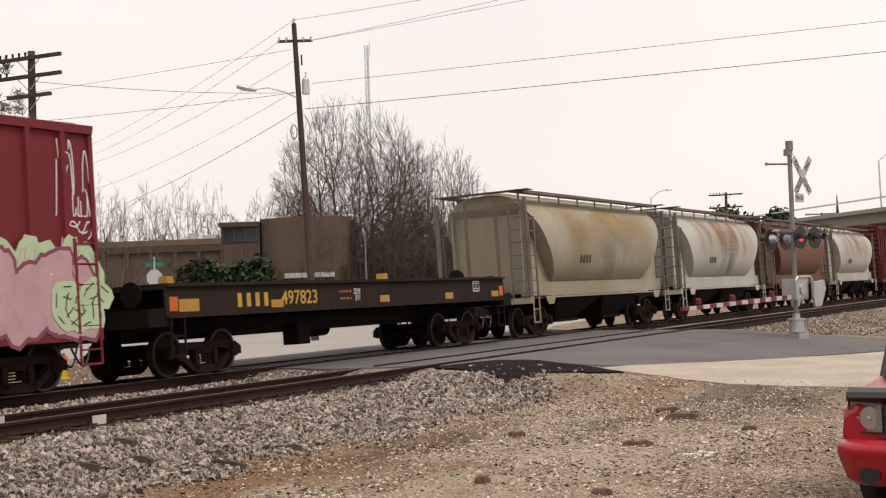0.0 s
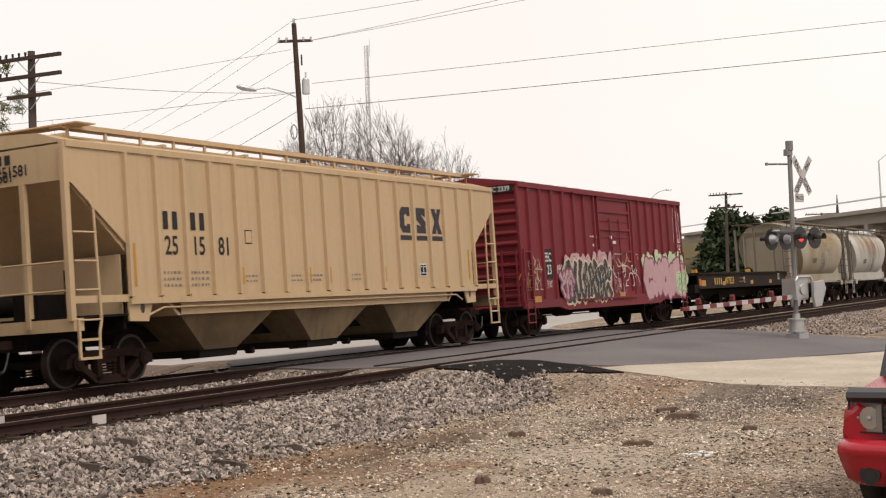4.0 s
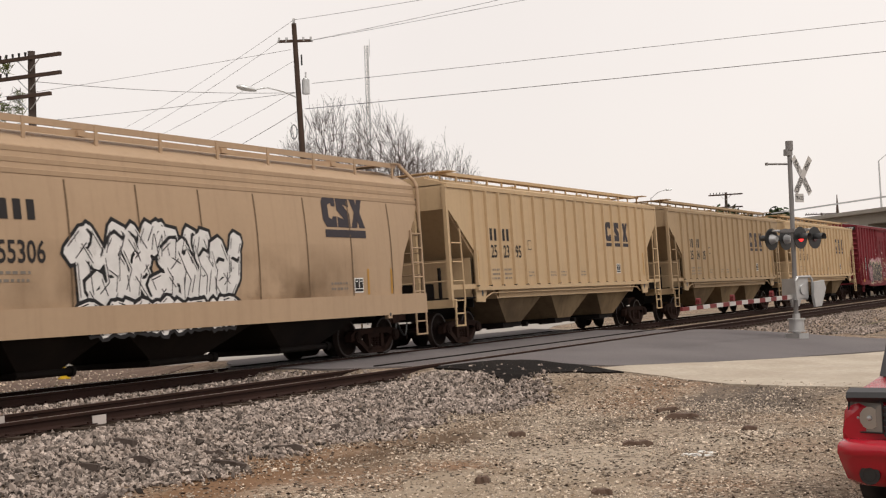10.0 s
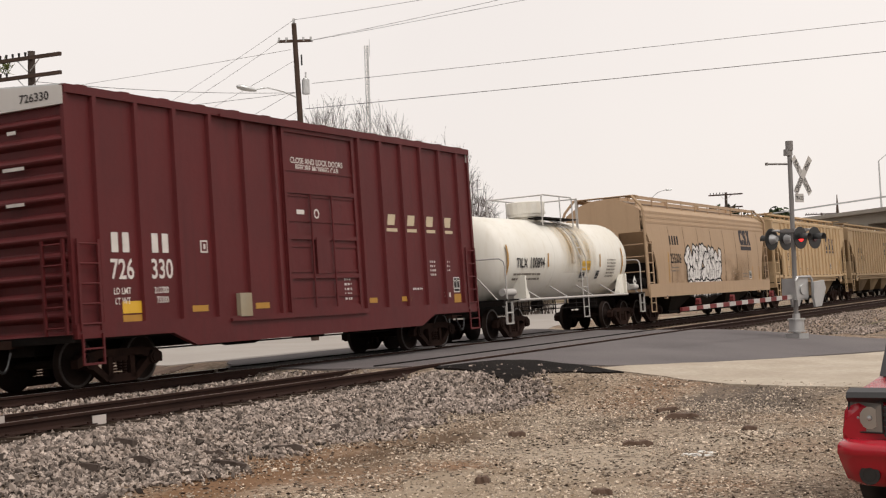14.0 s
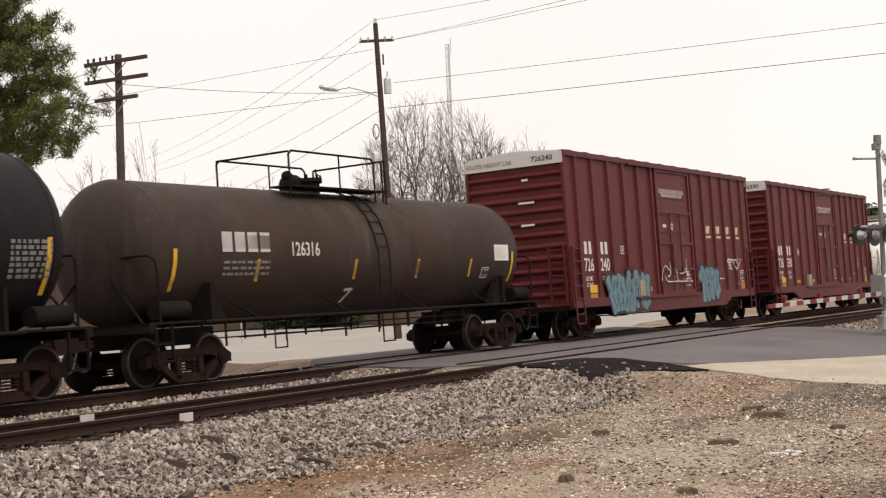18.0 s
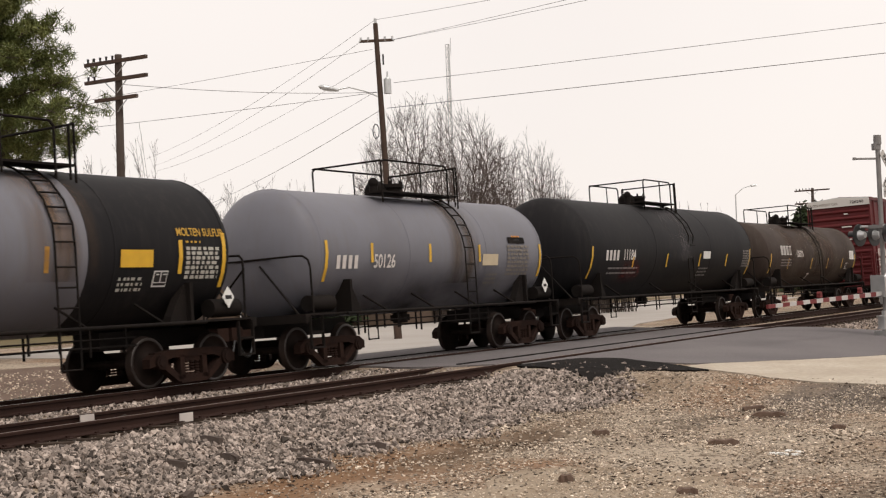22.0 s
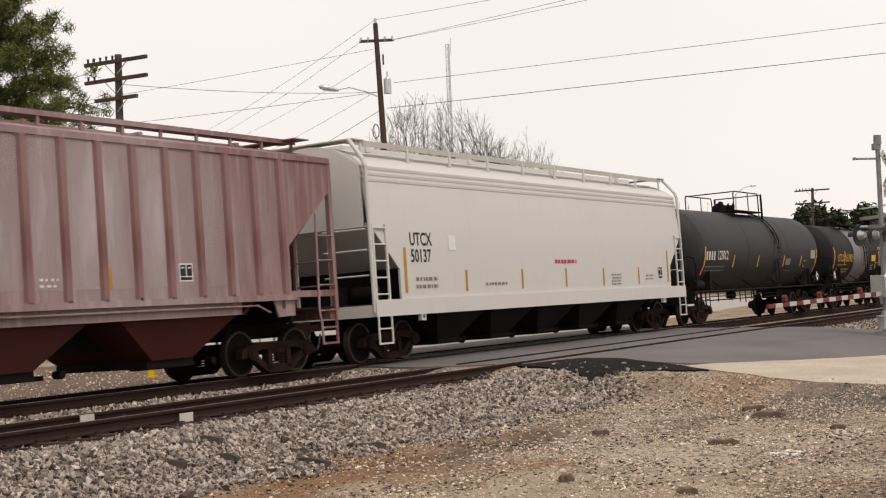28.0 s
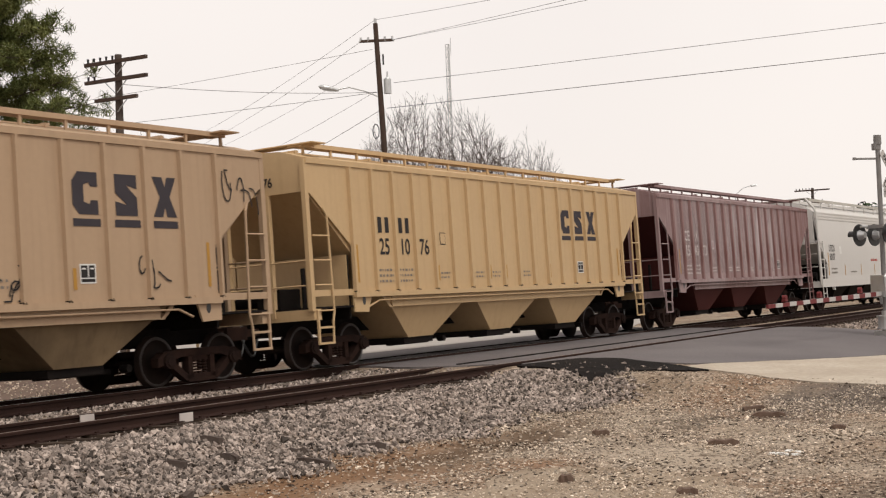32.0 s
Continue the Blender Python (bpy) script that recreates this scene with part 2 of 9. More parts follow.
def soil_material():
    """Dirt in three tones that wander over several metres, with fine gravel grain."""
    m = material("gravelly_dirt", (0.38, 0.3, 0.225), 0.95, alt=(0.22, 0.16, 0.112), amount=0.8, scale=0.9, grain=0.55, grain_scale=9, bump=1.0, bump_scale=18, spec=0.08)
    n, l = m.node_tree.nodes, m.node_tree.links
    bsdf = n["Principled BSDF"]
    col = bsdf.inputs["Base Color"].links[0].from_socket
    tc = n.new("ShaderNodeTexCoord")
    for scale, lo, hi, colour, seed in ((0.26, 0.52, 0.64, (0.22, 0.135, 0.085), 3.0), (0.3, 0.5, 0.64, (0.35, 0.29, 0.225), 11.0), (0.42, 0.56, 0.66, (0.12, 0.092, 0.07), 23.0), (0.16, 0.57, 0.68, (0.24, 0.155, 0.1), 31.0), (14.0, 0.55, 0.6, (0.36, 0.295, 0.225), 5.0), (16.0, 0.56, 0.6, (0.055, 0.04, 0.03), 9.0), (3.2, 0.58, 0.68, (0.12, 0.088, 0.064), 17.0)):
        t = n.new("ShaderNodeTexNoise")
        t.noise_dimensions = "4D"
        t.inputs["W"].default_value = seed
        t.inputs["Scale"].default_value = scale
        t.inputs["Detail"].default_value = 5
        l.new(tc.outputs["Object"], t.inputs["Vector"])
        r = n.new("ShaderNodeMapRange")
        r.inputs["From Min"].default_value, r.inputs["From Max"].default_value = lo, hi
        l.new(t.outputs["Fac"], r.inputs["Value"])
        x = n.new("ShaderNodeMix")
        x.data_type = "RGBA"
        l.new(r.outputs["Result"], x.inputs[0])
        l.new(col, x.inputs[6])
        x.inputs[7].default_value = (*colour, 1)
        col = x.outputs[2]
    # damp brown earth below the ballast and an oily stretch near the apron
    for cx, cy, rx, ry, colour in ((14.4, -8.2, 5.0, 1.2, (0.17, 0.092, 0.048)), (23.2, -11.6, 2.6, 1.5, (0.1, 0.082, 0.07)), (17.0, -8.8, 3.4, 0.8, (0.1, 0.068, 0.045))):
        mp = n.new("ShaderNodeMapping")
        mp.inputs["Scale"].default_value = (1 / rx, 1 / ry, 0)
        mp.inputs["Location"].default_value = (-cx / rx, -cy / ry, 0)
        l.new(tc.outputs["Object"], mp.inputs["Vector"])
        far = n.new("ShaderNodeVectorMath")
        far.operation = "LENGTH"
        l.new(mp.outputs["Vector"], far.inputs[0])
        t = n.new("ShaderNodeTexNoise")
        t.inputs["Scale"].default_value = 1.1
        t.inputs["Detail"].default_value = 6
        l.new(tc.outputs["Object"], t.inputs["Vector"])
        ad = n.new("ShaderNodeMath")
        ad.operation = "MULTIPLY_ADD"
        ad.inputs[1].default_value = 1.6
        l.new(t.outputs["Fac"], ad.inputs[0])
        l.new(far.outputs["Value"], ad.inputs[2])
        r = n.new("ShaderNodeMapRange")
        for key, val in (("From Min", 1.25), ("From Max", 1.95), ("To Min", 0.85), ("To Max", 0.0)):
            r.inputs[key].default_value = val
        l.new(ad.outputs[0], r.inputs["Value"])
        x = n.new("ShaderNodeMix")
        x.data_type = "RGBA"
        l.new(r.outputs["Result"], x.inputs[0])
        l.new(col, x.inputs[6])
        x.inputs[7].default_value = (*colour, 1)
        col = x.outputs[2]
    l.new(col, bsdf.inputs["Base Color"])
    return m


SOIL = soil_material()
SAND = material("packed_sand", (0.37, 0.3, 0.225), 0.95, alt=(0.25, 0.19, 0.135), amount=0.8, scale=1.6, grain=0.45, grain_scale=12, bump=0.5, bump_scale=30, spec=0.08)


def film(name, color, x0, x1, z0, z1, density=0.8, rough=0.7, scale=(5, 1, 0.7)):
    """A thin ragged film of dust, rust or painted shade that thins out towards its edges."""
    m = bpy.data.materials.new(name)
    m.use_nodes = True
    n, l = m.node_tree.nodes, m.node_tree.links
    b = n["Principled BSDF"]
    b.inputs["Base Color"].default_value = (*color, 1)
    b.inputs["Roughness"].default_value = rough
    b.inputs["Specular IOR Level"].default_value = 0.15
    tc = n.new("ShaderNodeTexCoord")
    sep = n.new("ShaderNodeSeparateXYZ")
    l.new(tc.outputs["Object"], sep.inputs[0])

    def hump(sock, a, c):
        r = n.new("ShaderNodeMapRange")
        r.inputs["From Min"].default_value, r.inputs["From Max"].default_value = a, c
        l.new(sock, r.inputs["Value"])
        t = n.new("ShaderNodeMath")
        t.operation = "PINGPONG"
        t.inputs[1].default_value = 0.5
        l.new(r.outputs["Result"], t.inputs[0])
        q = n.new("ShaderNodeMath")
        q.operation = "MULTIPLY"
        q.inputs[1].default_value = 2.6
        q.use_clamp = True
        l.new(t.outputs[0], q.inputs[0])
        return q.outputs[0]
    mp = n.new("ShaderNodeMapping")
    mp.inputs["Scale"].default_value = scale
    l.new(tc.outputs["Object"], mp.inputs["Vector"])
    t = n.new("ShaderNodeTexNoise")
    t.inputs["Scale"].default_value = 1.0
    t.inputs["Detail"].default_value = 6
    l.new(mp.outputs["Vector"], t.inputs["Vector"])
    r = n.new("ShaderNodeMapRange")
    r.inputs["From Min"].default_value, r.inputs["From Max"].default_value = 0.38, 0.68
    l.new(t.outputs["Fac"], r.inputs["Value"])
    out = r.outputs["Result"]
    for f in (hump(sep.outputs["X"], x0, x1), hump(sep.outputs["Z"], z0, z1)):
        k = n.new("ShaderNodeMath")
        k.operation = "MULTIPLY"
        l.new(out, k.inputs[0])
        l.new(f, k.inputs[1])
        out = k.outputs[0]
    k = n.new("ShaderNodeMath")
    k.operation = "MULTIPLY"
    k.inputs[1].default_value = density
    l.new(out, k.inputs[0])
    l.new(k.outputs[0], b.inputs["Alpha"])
    return m


ASPHALT = material("worn_asphalt", (0.118, 0.105, 0.106), 0.85, alt=(0.165, 0.148, 0.146), amount=0.6, scale=0.35, grain=0.25, grain_scale=26, bump=0.25, bump_scale=60)
PATCH = material("fresh_asphalt", (0.0115, 0.0098, 0.0092), 0.9, alt=(0.022, 0.0185, 0.0165), amount=0.5, scale=0.8, grain=0.25, grain_scale=30, bump=0.35, bump_scale=50, spec=0.05)
CONCRETE = material("dusty_concrete", (0.5, 0.435, 0.355), 0.9, alt=(0.38, 0.32, 0.25), amount=0.75, scale=0.7, grain=0.4, grain_scale=9, bump=0.2, bump_scale=40)
BRICK_TAN = material("tan_brick", (0.105, 0.074, 0.054), 0.85, alt=(0.082, 0.058, 0.043), amount=0.5, scale=1.2, grain=0.2, grain_scale=18)
ROOF_DARK = flat("dark_fascia", (0.075, 0.052, 0.04), 0.7)
GLASS_DARK = flat("dark_window_glass", (0.02, 0.022, 0.025), 0.12)
BARK = material("grey_bark", (0.10, 0.078, 0.065), 0.9, alt=(0.065, 0.05, 0.042), amount=0.6, scale=3)
TWIG = flat("bare_twigs", (0.115, 0.088, 0.078), 0.9)
LITTER = material("trampled_leaf_litter", (0.155, 0.105, 0.078), 0.95, alt=(0.095, 0.06, 0.044), amount=0.7, scale=0.9, grain=0.45, grain_scale=7, bump=0.6, bump_scale=18)
NEEDLE = material("pine_needles", (0.1, 0.125, 0.04), 0.8, alt=(0.2, 0.2, 0.07), amount=0.6, scale=1.2, island=0.4)
LEAF = material("evergreen_leaves", (0.03, 0.045, 0.02), 0.8, alt=(0.05, 0.065, 0.03), amount=0.6, scale=1.5, island=0.35)
GRASS = material("dormant_grass", (0.135, 0.10, 0.052), 0.95, alt=(0.095, 0.088, 0.04), amount=0.6, scale=0.2, grain=0.3, grain_scale=6)
HYDRANT = flat("yellow_enamel", (0.62, 0.42, 0.03), 0.5)
CAR_RED = material("red_car_paint", (0.36, 0.008, 0.02), 0.25, alt=(0.32, 0.008, 0.02), amount=0.3, scale=2)
PLASTIC = flat("dark_plastic", (0.015, 0.0144, 0.0156), 0.45)
LAMP_GREY = flat("clear_lamp_cover", (0.34, 0.34, 0.33), 0.08, 0.55)
LENS_CLEAR = flat("clear_lens", (0.4, 0.41, 0.41), 0.1, 0.3)
RED_LIT = glow("lit_red_lens", (1.0, 0.03, 0.03), 2.2)
RED_OFF = flat("unlit_red_lens", (0.10, 0.01, 0.012), 0.2)

# ---------------------------------------------------------------- mesh tools


class G:
    """Collects vertices and faces of one mesh."""

    def __init__(self):
        self.v, self.f, self.s = [], [], []

    def add(self, vs, fs, smooth=False):
        k = len(self.v)
        self.v += [tuple(p) for p in vs]
        self.f += [tuple(i + k for i in q) for q in fs]
        self.s += [smooth] * len(fs)
        return self

    def box(self, x0, x1, y0, y1, z0, z1):
        vs = [(x, y, z) for x in (x0, x1) for y in (y0, y1) for z in (z0, z1)]
        return self.add(vs, [(0, 1, 3, 2), (4, 6, 7, 5), (0, 4, 5, 1), (2, 3, 7, 6), (0, 2, 6, 4), (1, 5, 7, 3)])

    def loft(self, rings, caps=True, smooth=False, closed=True):
        n = len(rings[0])
        vs = [p for r in rings for p in r]
        fs = []
        for i in range(len(rings) - 1):
            for j in range(n if closed else n - 1):
                a, b = i * n + j, i * n + (j + 1) % n
                fs.append((a, b, b + n, a + n))
        self.add(vs, fs, smooth)
        if caps:
            self.add(rings[0], [tuple(reversed(range(n)))])
            self.add(rings[-1], [tuple(range(n))])
        return self

    def prism(self, poly, axis, a, b):
        """poly in the two other axes, in their order x, y, z."""
        def put(p, w):
            q = list(p)
            q.insert("xyz".index(axis), w)
            return tuple(q)
        return self.loft([[put(p, a) for p in poly], [put(p, b) for p in poly]])

    def beam(self, p, q, w, h=None):
        return self.cyl(p, q, w / 2 * 1.414, 4, turn=math.pi / 4, h=(h or w) / w)

    def cyl(self, p, q, r, n=8, r2=None, smooth=None, turn=0.0, h=1.0, caps=True):
        p, q = Vector(p), Vector(q)
        d = (q - p).normalized()
        up = Vector((0, 0, 1)) if abs(d.z) < 0.95 else Vector((1, 0, 0))
        u = d.cross(up).normalized()
        w = u.cross(d)
        def ring(c, rad):
            return [c + u * rad * math.cos(turn + 2 * math.pi * k / n) + w * rad * h * math.sin(turn + 2 * math.pi * k / n) for k in range(n)]
        return self.loft([ring(p, r), ring(q, r if r2 is None else r2)], caps, n > 5 if smooth is None else smooth)

    def tube(self, pts, r, n=6):
        for a, b in zip(pts, pts[1:]):
            self.cyl(a, b, r, n)
        return self

    def ball(self, c, r, n=8, m=5, squash=1.0):
        rings = []
        for i in range(m + 1):
            t = math.pi * i / m
            rr = max(1e-3, math.sin(t)) * r
            rings.append([(c[0] + rr * math.cos(2 * math.pi * k / n), c[1] + rr * math.sin(2 * math.pi * k / n), c[2] - r * squash * math.cos(t)) for k in range(n)])
        return self.loft(rings, True, True)

    def mesh(self, name):
        me = bpy.data.meshes.new(name)
        me.from_pydata(self.v, [], self.f)
        me.polygons.foreach_set("use_smooth", self.s)
        me.update()
        return me


SPLIT = {"reflective_strip", "weld_seam", "valve_housing", "cross_bearer", "door_track", "outlet_box", "lock_bar", "yellow_triangle", "painted_square", "mast_base", "hydrant_body"}


def islands(g):
    """Splits the collected faces into their separate pieces."""
    root = list(range(len(g.v)))

    def find(i):
        while root[i] != i:
            root[i] = root[root[i]]
            i = root[i]
        return i
    seen = {}
    for i, p in enumerate(g.v):
        k = seen.setdefault((round(p[0], 4), round(p[1], 4), round(p[2], 4)), i)
        root[find(i)] = find(k)
    for f in g.f:
        for i in f[1:]:
            root[find(i)] = find(f[0])
    pieces = {}
    for f, s in zip(g.f, g.s):
        pieces.setdefault(find(f[0]), []).append((f, s))
    for fs in pieces.values():
        h = G()
        keep = {}
        for f, s in fs:
            for i in f:
                if i not in keep:
                    keep[i] = len(h.v)
                    h.v.append(g.v[i])
            h.f.append(tuple(keep[i] for i in f))
            h.s.append(s)
        yield h


def part(name, g, mat, parent=None, label="", at=None):
    if name in SPLIT and isinstance(g, G):
        for h in islands(g):
            last = part_one(name, h, mat, parent, label, at)
        return last
    return part_one(name, g, mat, parent, label, at)


def part_one(name, g, mat, parent=None, label="", at=None):
    me = g if isinstance(g, bpy.types.Mesh) else g.mesh(name)
    if not me.materials:
        me.materials.append(mat)
    ob = new(name, me)
    if parent:
        ob.parent = parent
    if at is not None:
        ob.matrix_basis = at
    return tagged(ob, label=label) if label else ob


def thing(name, label, category, group="", at=None, kind=""):
    ob = new(name)
    if at is not None:
        ob.matrix_basis = at
    return tagged(ob, label, category, group, kind)


TEXTS = {}


def text_mesh(words, height, squeeze=1.0):
    """Letters in the x-z plane, facing -y, centred on the origin, as (vertices, faces)."""
    key = (words, height, squeeze)
    if key not in TEXTS:
        cu = bpy.data.curves.new("words", "FONT")
        cu.body, cu.size, cu.align_x, cu.align_y = words, height * 1.38, "CENTER", "CENTER"
        cu.resolution_u = 3
        cu.offset = height * 0.022
        ob = bpy.data.objects.new("words", cu)
        scene.collection.objects.link(ob)
        bpy.context.view_layer.update()
        me = bpy.data.meshes.new_from_object(ob.evaluated_get(bpy.context.evaluated_depsgraph_get()))
        TEXTS[key] = ([(v.co.x * squeeze, v.co.y) for v in me.vertices], [tuple(p.vertices) for p in me.polygons])
        bpy.data.objects.remove(ob)
        bpy.data.meshes.remove(me)
        bpy.data.curves.remove(cu)
    return TEXTS[key]


class Skin:
    """Places flat marks on the near side of a car whose side stands at y = -side(z)."""

    def __init__(self, side, lift=0.006):
        self.side, self.lift = side, lift

    def at(self, x, z):
        return (x, -self.side(z) - self.lift, z)

    def words(self, g, s, x, z, h, squeeze=1.0, lift=0.0):
        vs, fs = text_mesh(s, h, squeeze)
        return g.add([(x + a, -self.side(z + b) - self.lift - lift, z + b) for a, b in vs], fs)

    def poly(self, g, pts, lift=0.0, cut=1):
        return g.add([(x, -self.side(z) - self.lift - lift, z) for x, z in pts], [tuple(range(len(pts)))])

    def bar(self, g, x0, x1, z0, z1, lift=0.0, slant=0.0):
        k = max(1, int((z1 - z0) / 0.25))
        zs = [z0 + (z1 - z0) * i / k for i in range(k + 1)]
        vs = []
        for z in zs:
            sx = slant * (z - z0)
            vs += [(x0 + sx, -self.side(z) - self.lift - lift, z), (x1 + sx, -self.side(z) - self.lift - lift, z)]
        return g.add(vs, [(2 * i, 2 * i + 1, 2 * i + 3, 2 * i + 2) for i in range(k)])

    def lines(self, g, x, z, w, rows, pitch, h, rng):
        """Rows of short bars for writing that is too small to read."""
        for r in range(rows):
            xx = x
            while xx < x + w:
                ww = rng.uniform(0.05, 0.16) * max(0.6, w)
                self.bar(g, xx, min(xx + ww, x + w), z - r * pitch, z - r * pitch + h)
                xx += ww + 0.03 + rng.random() * 0.04
        return g

# ---------------------------------------------------------------- ground, road, track
TRACK_TILT = radians(2.1)
TRACKS = (0.0, -3.7)  # centre lines of the two tracks


def step(a, b, x):
    k = min(1.0, max(0.0, (x - a) / (b - a)))
    return k * k * (3 - 2 * k)


def road_left(y):
    """Edge of the paving along the tracks, towards the open dirt."""
    return 25.2 - 0.4 * step(-4, -8, y) + max(0.0, y) * 0.85


def on_road(x, y):
    return step(road_left(y) - 1.6, road_left(y) + 0.1, x) * (1 - step(43.5, 45.0, x - max(0.0, y) * 0.9))


def ground_z(x, y):
    bed = -0.205
    near = bed + (-0.58 - bed) * step(-5.6, -7.6, y)
    far = bed + (-0.42 - bed) * step(2.6, 5.0, y)
    z = near if y < -1.8 else far
    z += 0.03 * math.sin(x * 0.9 + y * 0.6) * step(-7.5, -9.5, y) + 0.02 * math.sin(x * 2.3 - y * 1.7) * step(-7, -9, y)
    z += 0.07 * step(-2.9, -2.3, y) * (1 - step(-1.6, -1.0, y))
    road = -0.03 - 0.36 * step(-5.0, -12.0, y) - 0.36 * step(2.2, 9.0, y)
    k = on_road(x, y)
    apron = step(-7.5, -9.0, y) * step(24.5, 26.0, x)
    k = max(k, apron)
    return z + (road - 0.02 - z) * k


def sheet(xs, ys, fz):
    n = len(ys)
    vs = [(x, y, fz(x, y)) for x in xs for y in ys]
    fs = [(i * n + j, (i + 1) * n + j, (i + 1) * n + j + 1, i * n + j + 1) for i in range(len(xs) - 1) for j in range(n - 1)]
    return G().add(vs, fs, True)


def steps(*spans):
    out = []
    for a, b, d in spans:
        k = int(round((b - a) / d))
        out += [a + (b - a) * i / k for i in range(k)]
    return out + [spans[-1][1]]


gx = steps((-900, -60, 60), (-60, 0, 6), (0, 62, 0.4), (62, 140, 3), (140, 1500, 80))
gy = steps((-700, -40, 60), (-40, -17, 2), (-17, 10, 0.3), (10, 60, 2.5), (60, 1500, 96))
ground = tagged(part("ground", sheet(gx, gy, ground_z), SOIL), "brown gravelly dirt beside the railway", "ground", kind="structure")


def paved(name, poly, fz, mat, label, category, lift=0.012, cell=0.5):
    """A thin slab that follows the ground inside a plan outline."""
    bm = bmesh.new()
    x0, x1 = min(p[0] for p in poly), max(p[0] for p in poly)
    y0, y1 = min(p[1] for p in poly), max(p[1] for p in poly)
    bm.faces.new([bm.verts.new((x, y, 0)) for x, y in poly])
    for k in range(1, int((x1 - x0) / cell)):
        bmesh.ops.bisect_plane(bm, geom=bm.verts[:] + bm.edges[:] + bm.faces[:], plane_co=(x0 + k * cell, 0, 0), plane_no=(1, 0, 0))
    for k in range(1, int((y1 - y0) / cell)):
        bmesh.ops.bisect_plane(bm, geom=bm.verts[:] + bm.edges[:] + bm.faces[:], plane_co=(0, y0 + k * cell, 0), plane_no=(0, 1, 0))
    ret = bmesh.ops.extrude_face_region(bm, geom=bm.faces[:])
    low = {v for v in ret["geom"] if isinstance(v, bmesh.types.BMVert)}
    for v in bm.verts:
        v.co.z = fz(v.co.x, v.co.y) + (lift if v not in low else lift - 0.18)
    bmesh.ops.recalc_face_normals(bm, faces=bm.faces[:])
    me = bpy.data.meshes.new(name)
    bm.to_mesh(me)
    bm.free()
    me.materials.append(mat)
    return tagged(new(name, me), label, category, kind="structure")


def ragged(pts, rng, amp=0.12, sub=5):
    out = []
    for (a, b), (c, d) in zip(pts, pts[1:] + pts[:1]):
        for k in range(sub):
            t = k / sub
            w = amp if k else 0
            out.append((a + (c - a) * t + rng.uniform(-w, w), b + (d - b) * t + rng.uniform(-w, w)))
    return out


def road_z(x, y):
    return -0.03 - 0.36 * step(-5.0, -12.0, y) - 0.36 * step(2.2, 9.0, y)


prng = random.Random(11)
paved("road", ragged([(26.0, -4.7), (26.6, -6.0), (27.4, -7.6), (30.0, -9.0), (36.5, -11.6), (44.0, -14.5), (60, -21), (64, -17), (42.5, -10.6), (43.2, -6.5), (45.0, 0.0), (47.6, 2.9), (28.6, 2.8), (25.5, 0.6), (25.0, -2.4), (25.7, -4.0)], prng, 0.1),
      road_z, ASPHALT, "worn grey asphalt road over the level crossing", "road", 0.012)
PATCH_EDGE = ragged([(25.2, -4.72), (26.3, -4.72), (27.7, -5.0), (27.75, -5.96), (27.0, -7.3), (26.3, -8.4), (25.8, -8.1), (25.5, -7.55), (24.9, -7.2), (24.1, -6.85), (24.7, -5.9)], prng, 0.08)
paved("road_patch", PATCH_EDGE,
      lambda x, y: max(ground_z(x, y), road_z(x, y) - 0.3), PATCH, "dark fresh asphalt patch at the crossing edge", "road", 0.034)
paved("apron", ragged([(26.4, -7.6), (28.2, -8.1), (36.2, -11.7), (44.0, -15.0), (40, -19), (25.2, -15.5), (25.0, -13.4), (25.3, -10.8), (26.4, -8.4)], prng, 0.09),
      road_z, CONCRETE, "dusty tan concrete apron beside the road", "pavement", 0.006)
paved("far_street", [(28.7, 2.85), (47.5, 2.95), (62.0, 8.0), (130.0, 20.0), (160, 40), (60.0, 34.0), (38.0, 27.0), (36.5, 14.0)], lambda x, y: ground_z(x, y), material("pale_pavement", (0.36, 0.33, 0.30), 0.9, alt=(0.29, 0.26, 0.235), amount=0.5, scale=0.3, grain=0.15, grain_scale=10), "pale dusty street beyond the tracks", "road", 0.024, 1.5)
paved("grass_verge", [(50.0, 34.5), (64.0, 36.5), (160, 43), (170, 80), (40, 80), (42, 34.0)], lambda x, y: ground_z(x, y), GRASS, "dormant tan grass verge", "grass", 0.03, 5.0)
paved("grass_verge_near", [(49.0, -7.2), (49.5, -16.0), (66.0, -23.5), (140, -40), (170, -12), (90, -6.8)], lambda x, y: ground_z(x, y), GRASS, "sparse dormant grass by the railway", "grass", 0.03, 3.0)
paved("leaf_litter", ragged([(12.0, 3.2), (27.6, 3.2), (33.5, 9.8), (36.5, 13.2), (33.0, 16.0), (8.0, 24.0)], prng, 0.25), ground_z, LITTER, "reddish brown leaf litter and dirt beyond the track", "ground", 0.014)
paved("worn_patch", ragged([(9.0, -11.4), (12.6, -10.3), (14.5, -10.4), (15.1, -11.4), (14.8, -12.7), (13.0, -13.6), (9.0, -14.2)], prng, 0.22, 8), ground_z, SAND, "pale sandy hardstanding in the dirt", "pavement", 0.008)


def rail_profile():
    p = [(0.076, 0.0), (0.076, 0.012), (0.02, 0.03), (0.009, 0.045), (0.009, 0.118), (0.034, 0.128), (0.037, 0.158), (0.028, 0.172)]
    return p + [(-y, z) for y, z in reversed(p)]


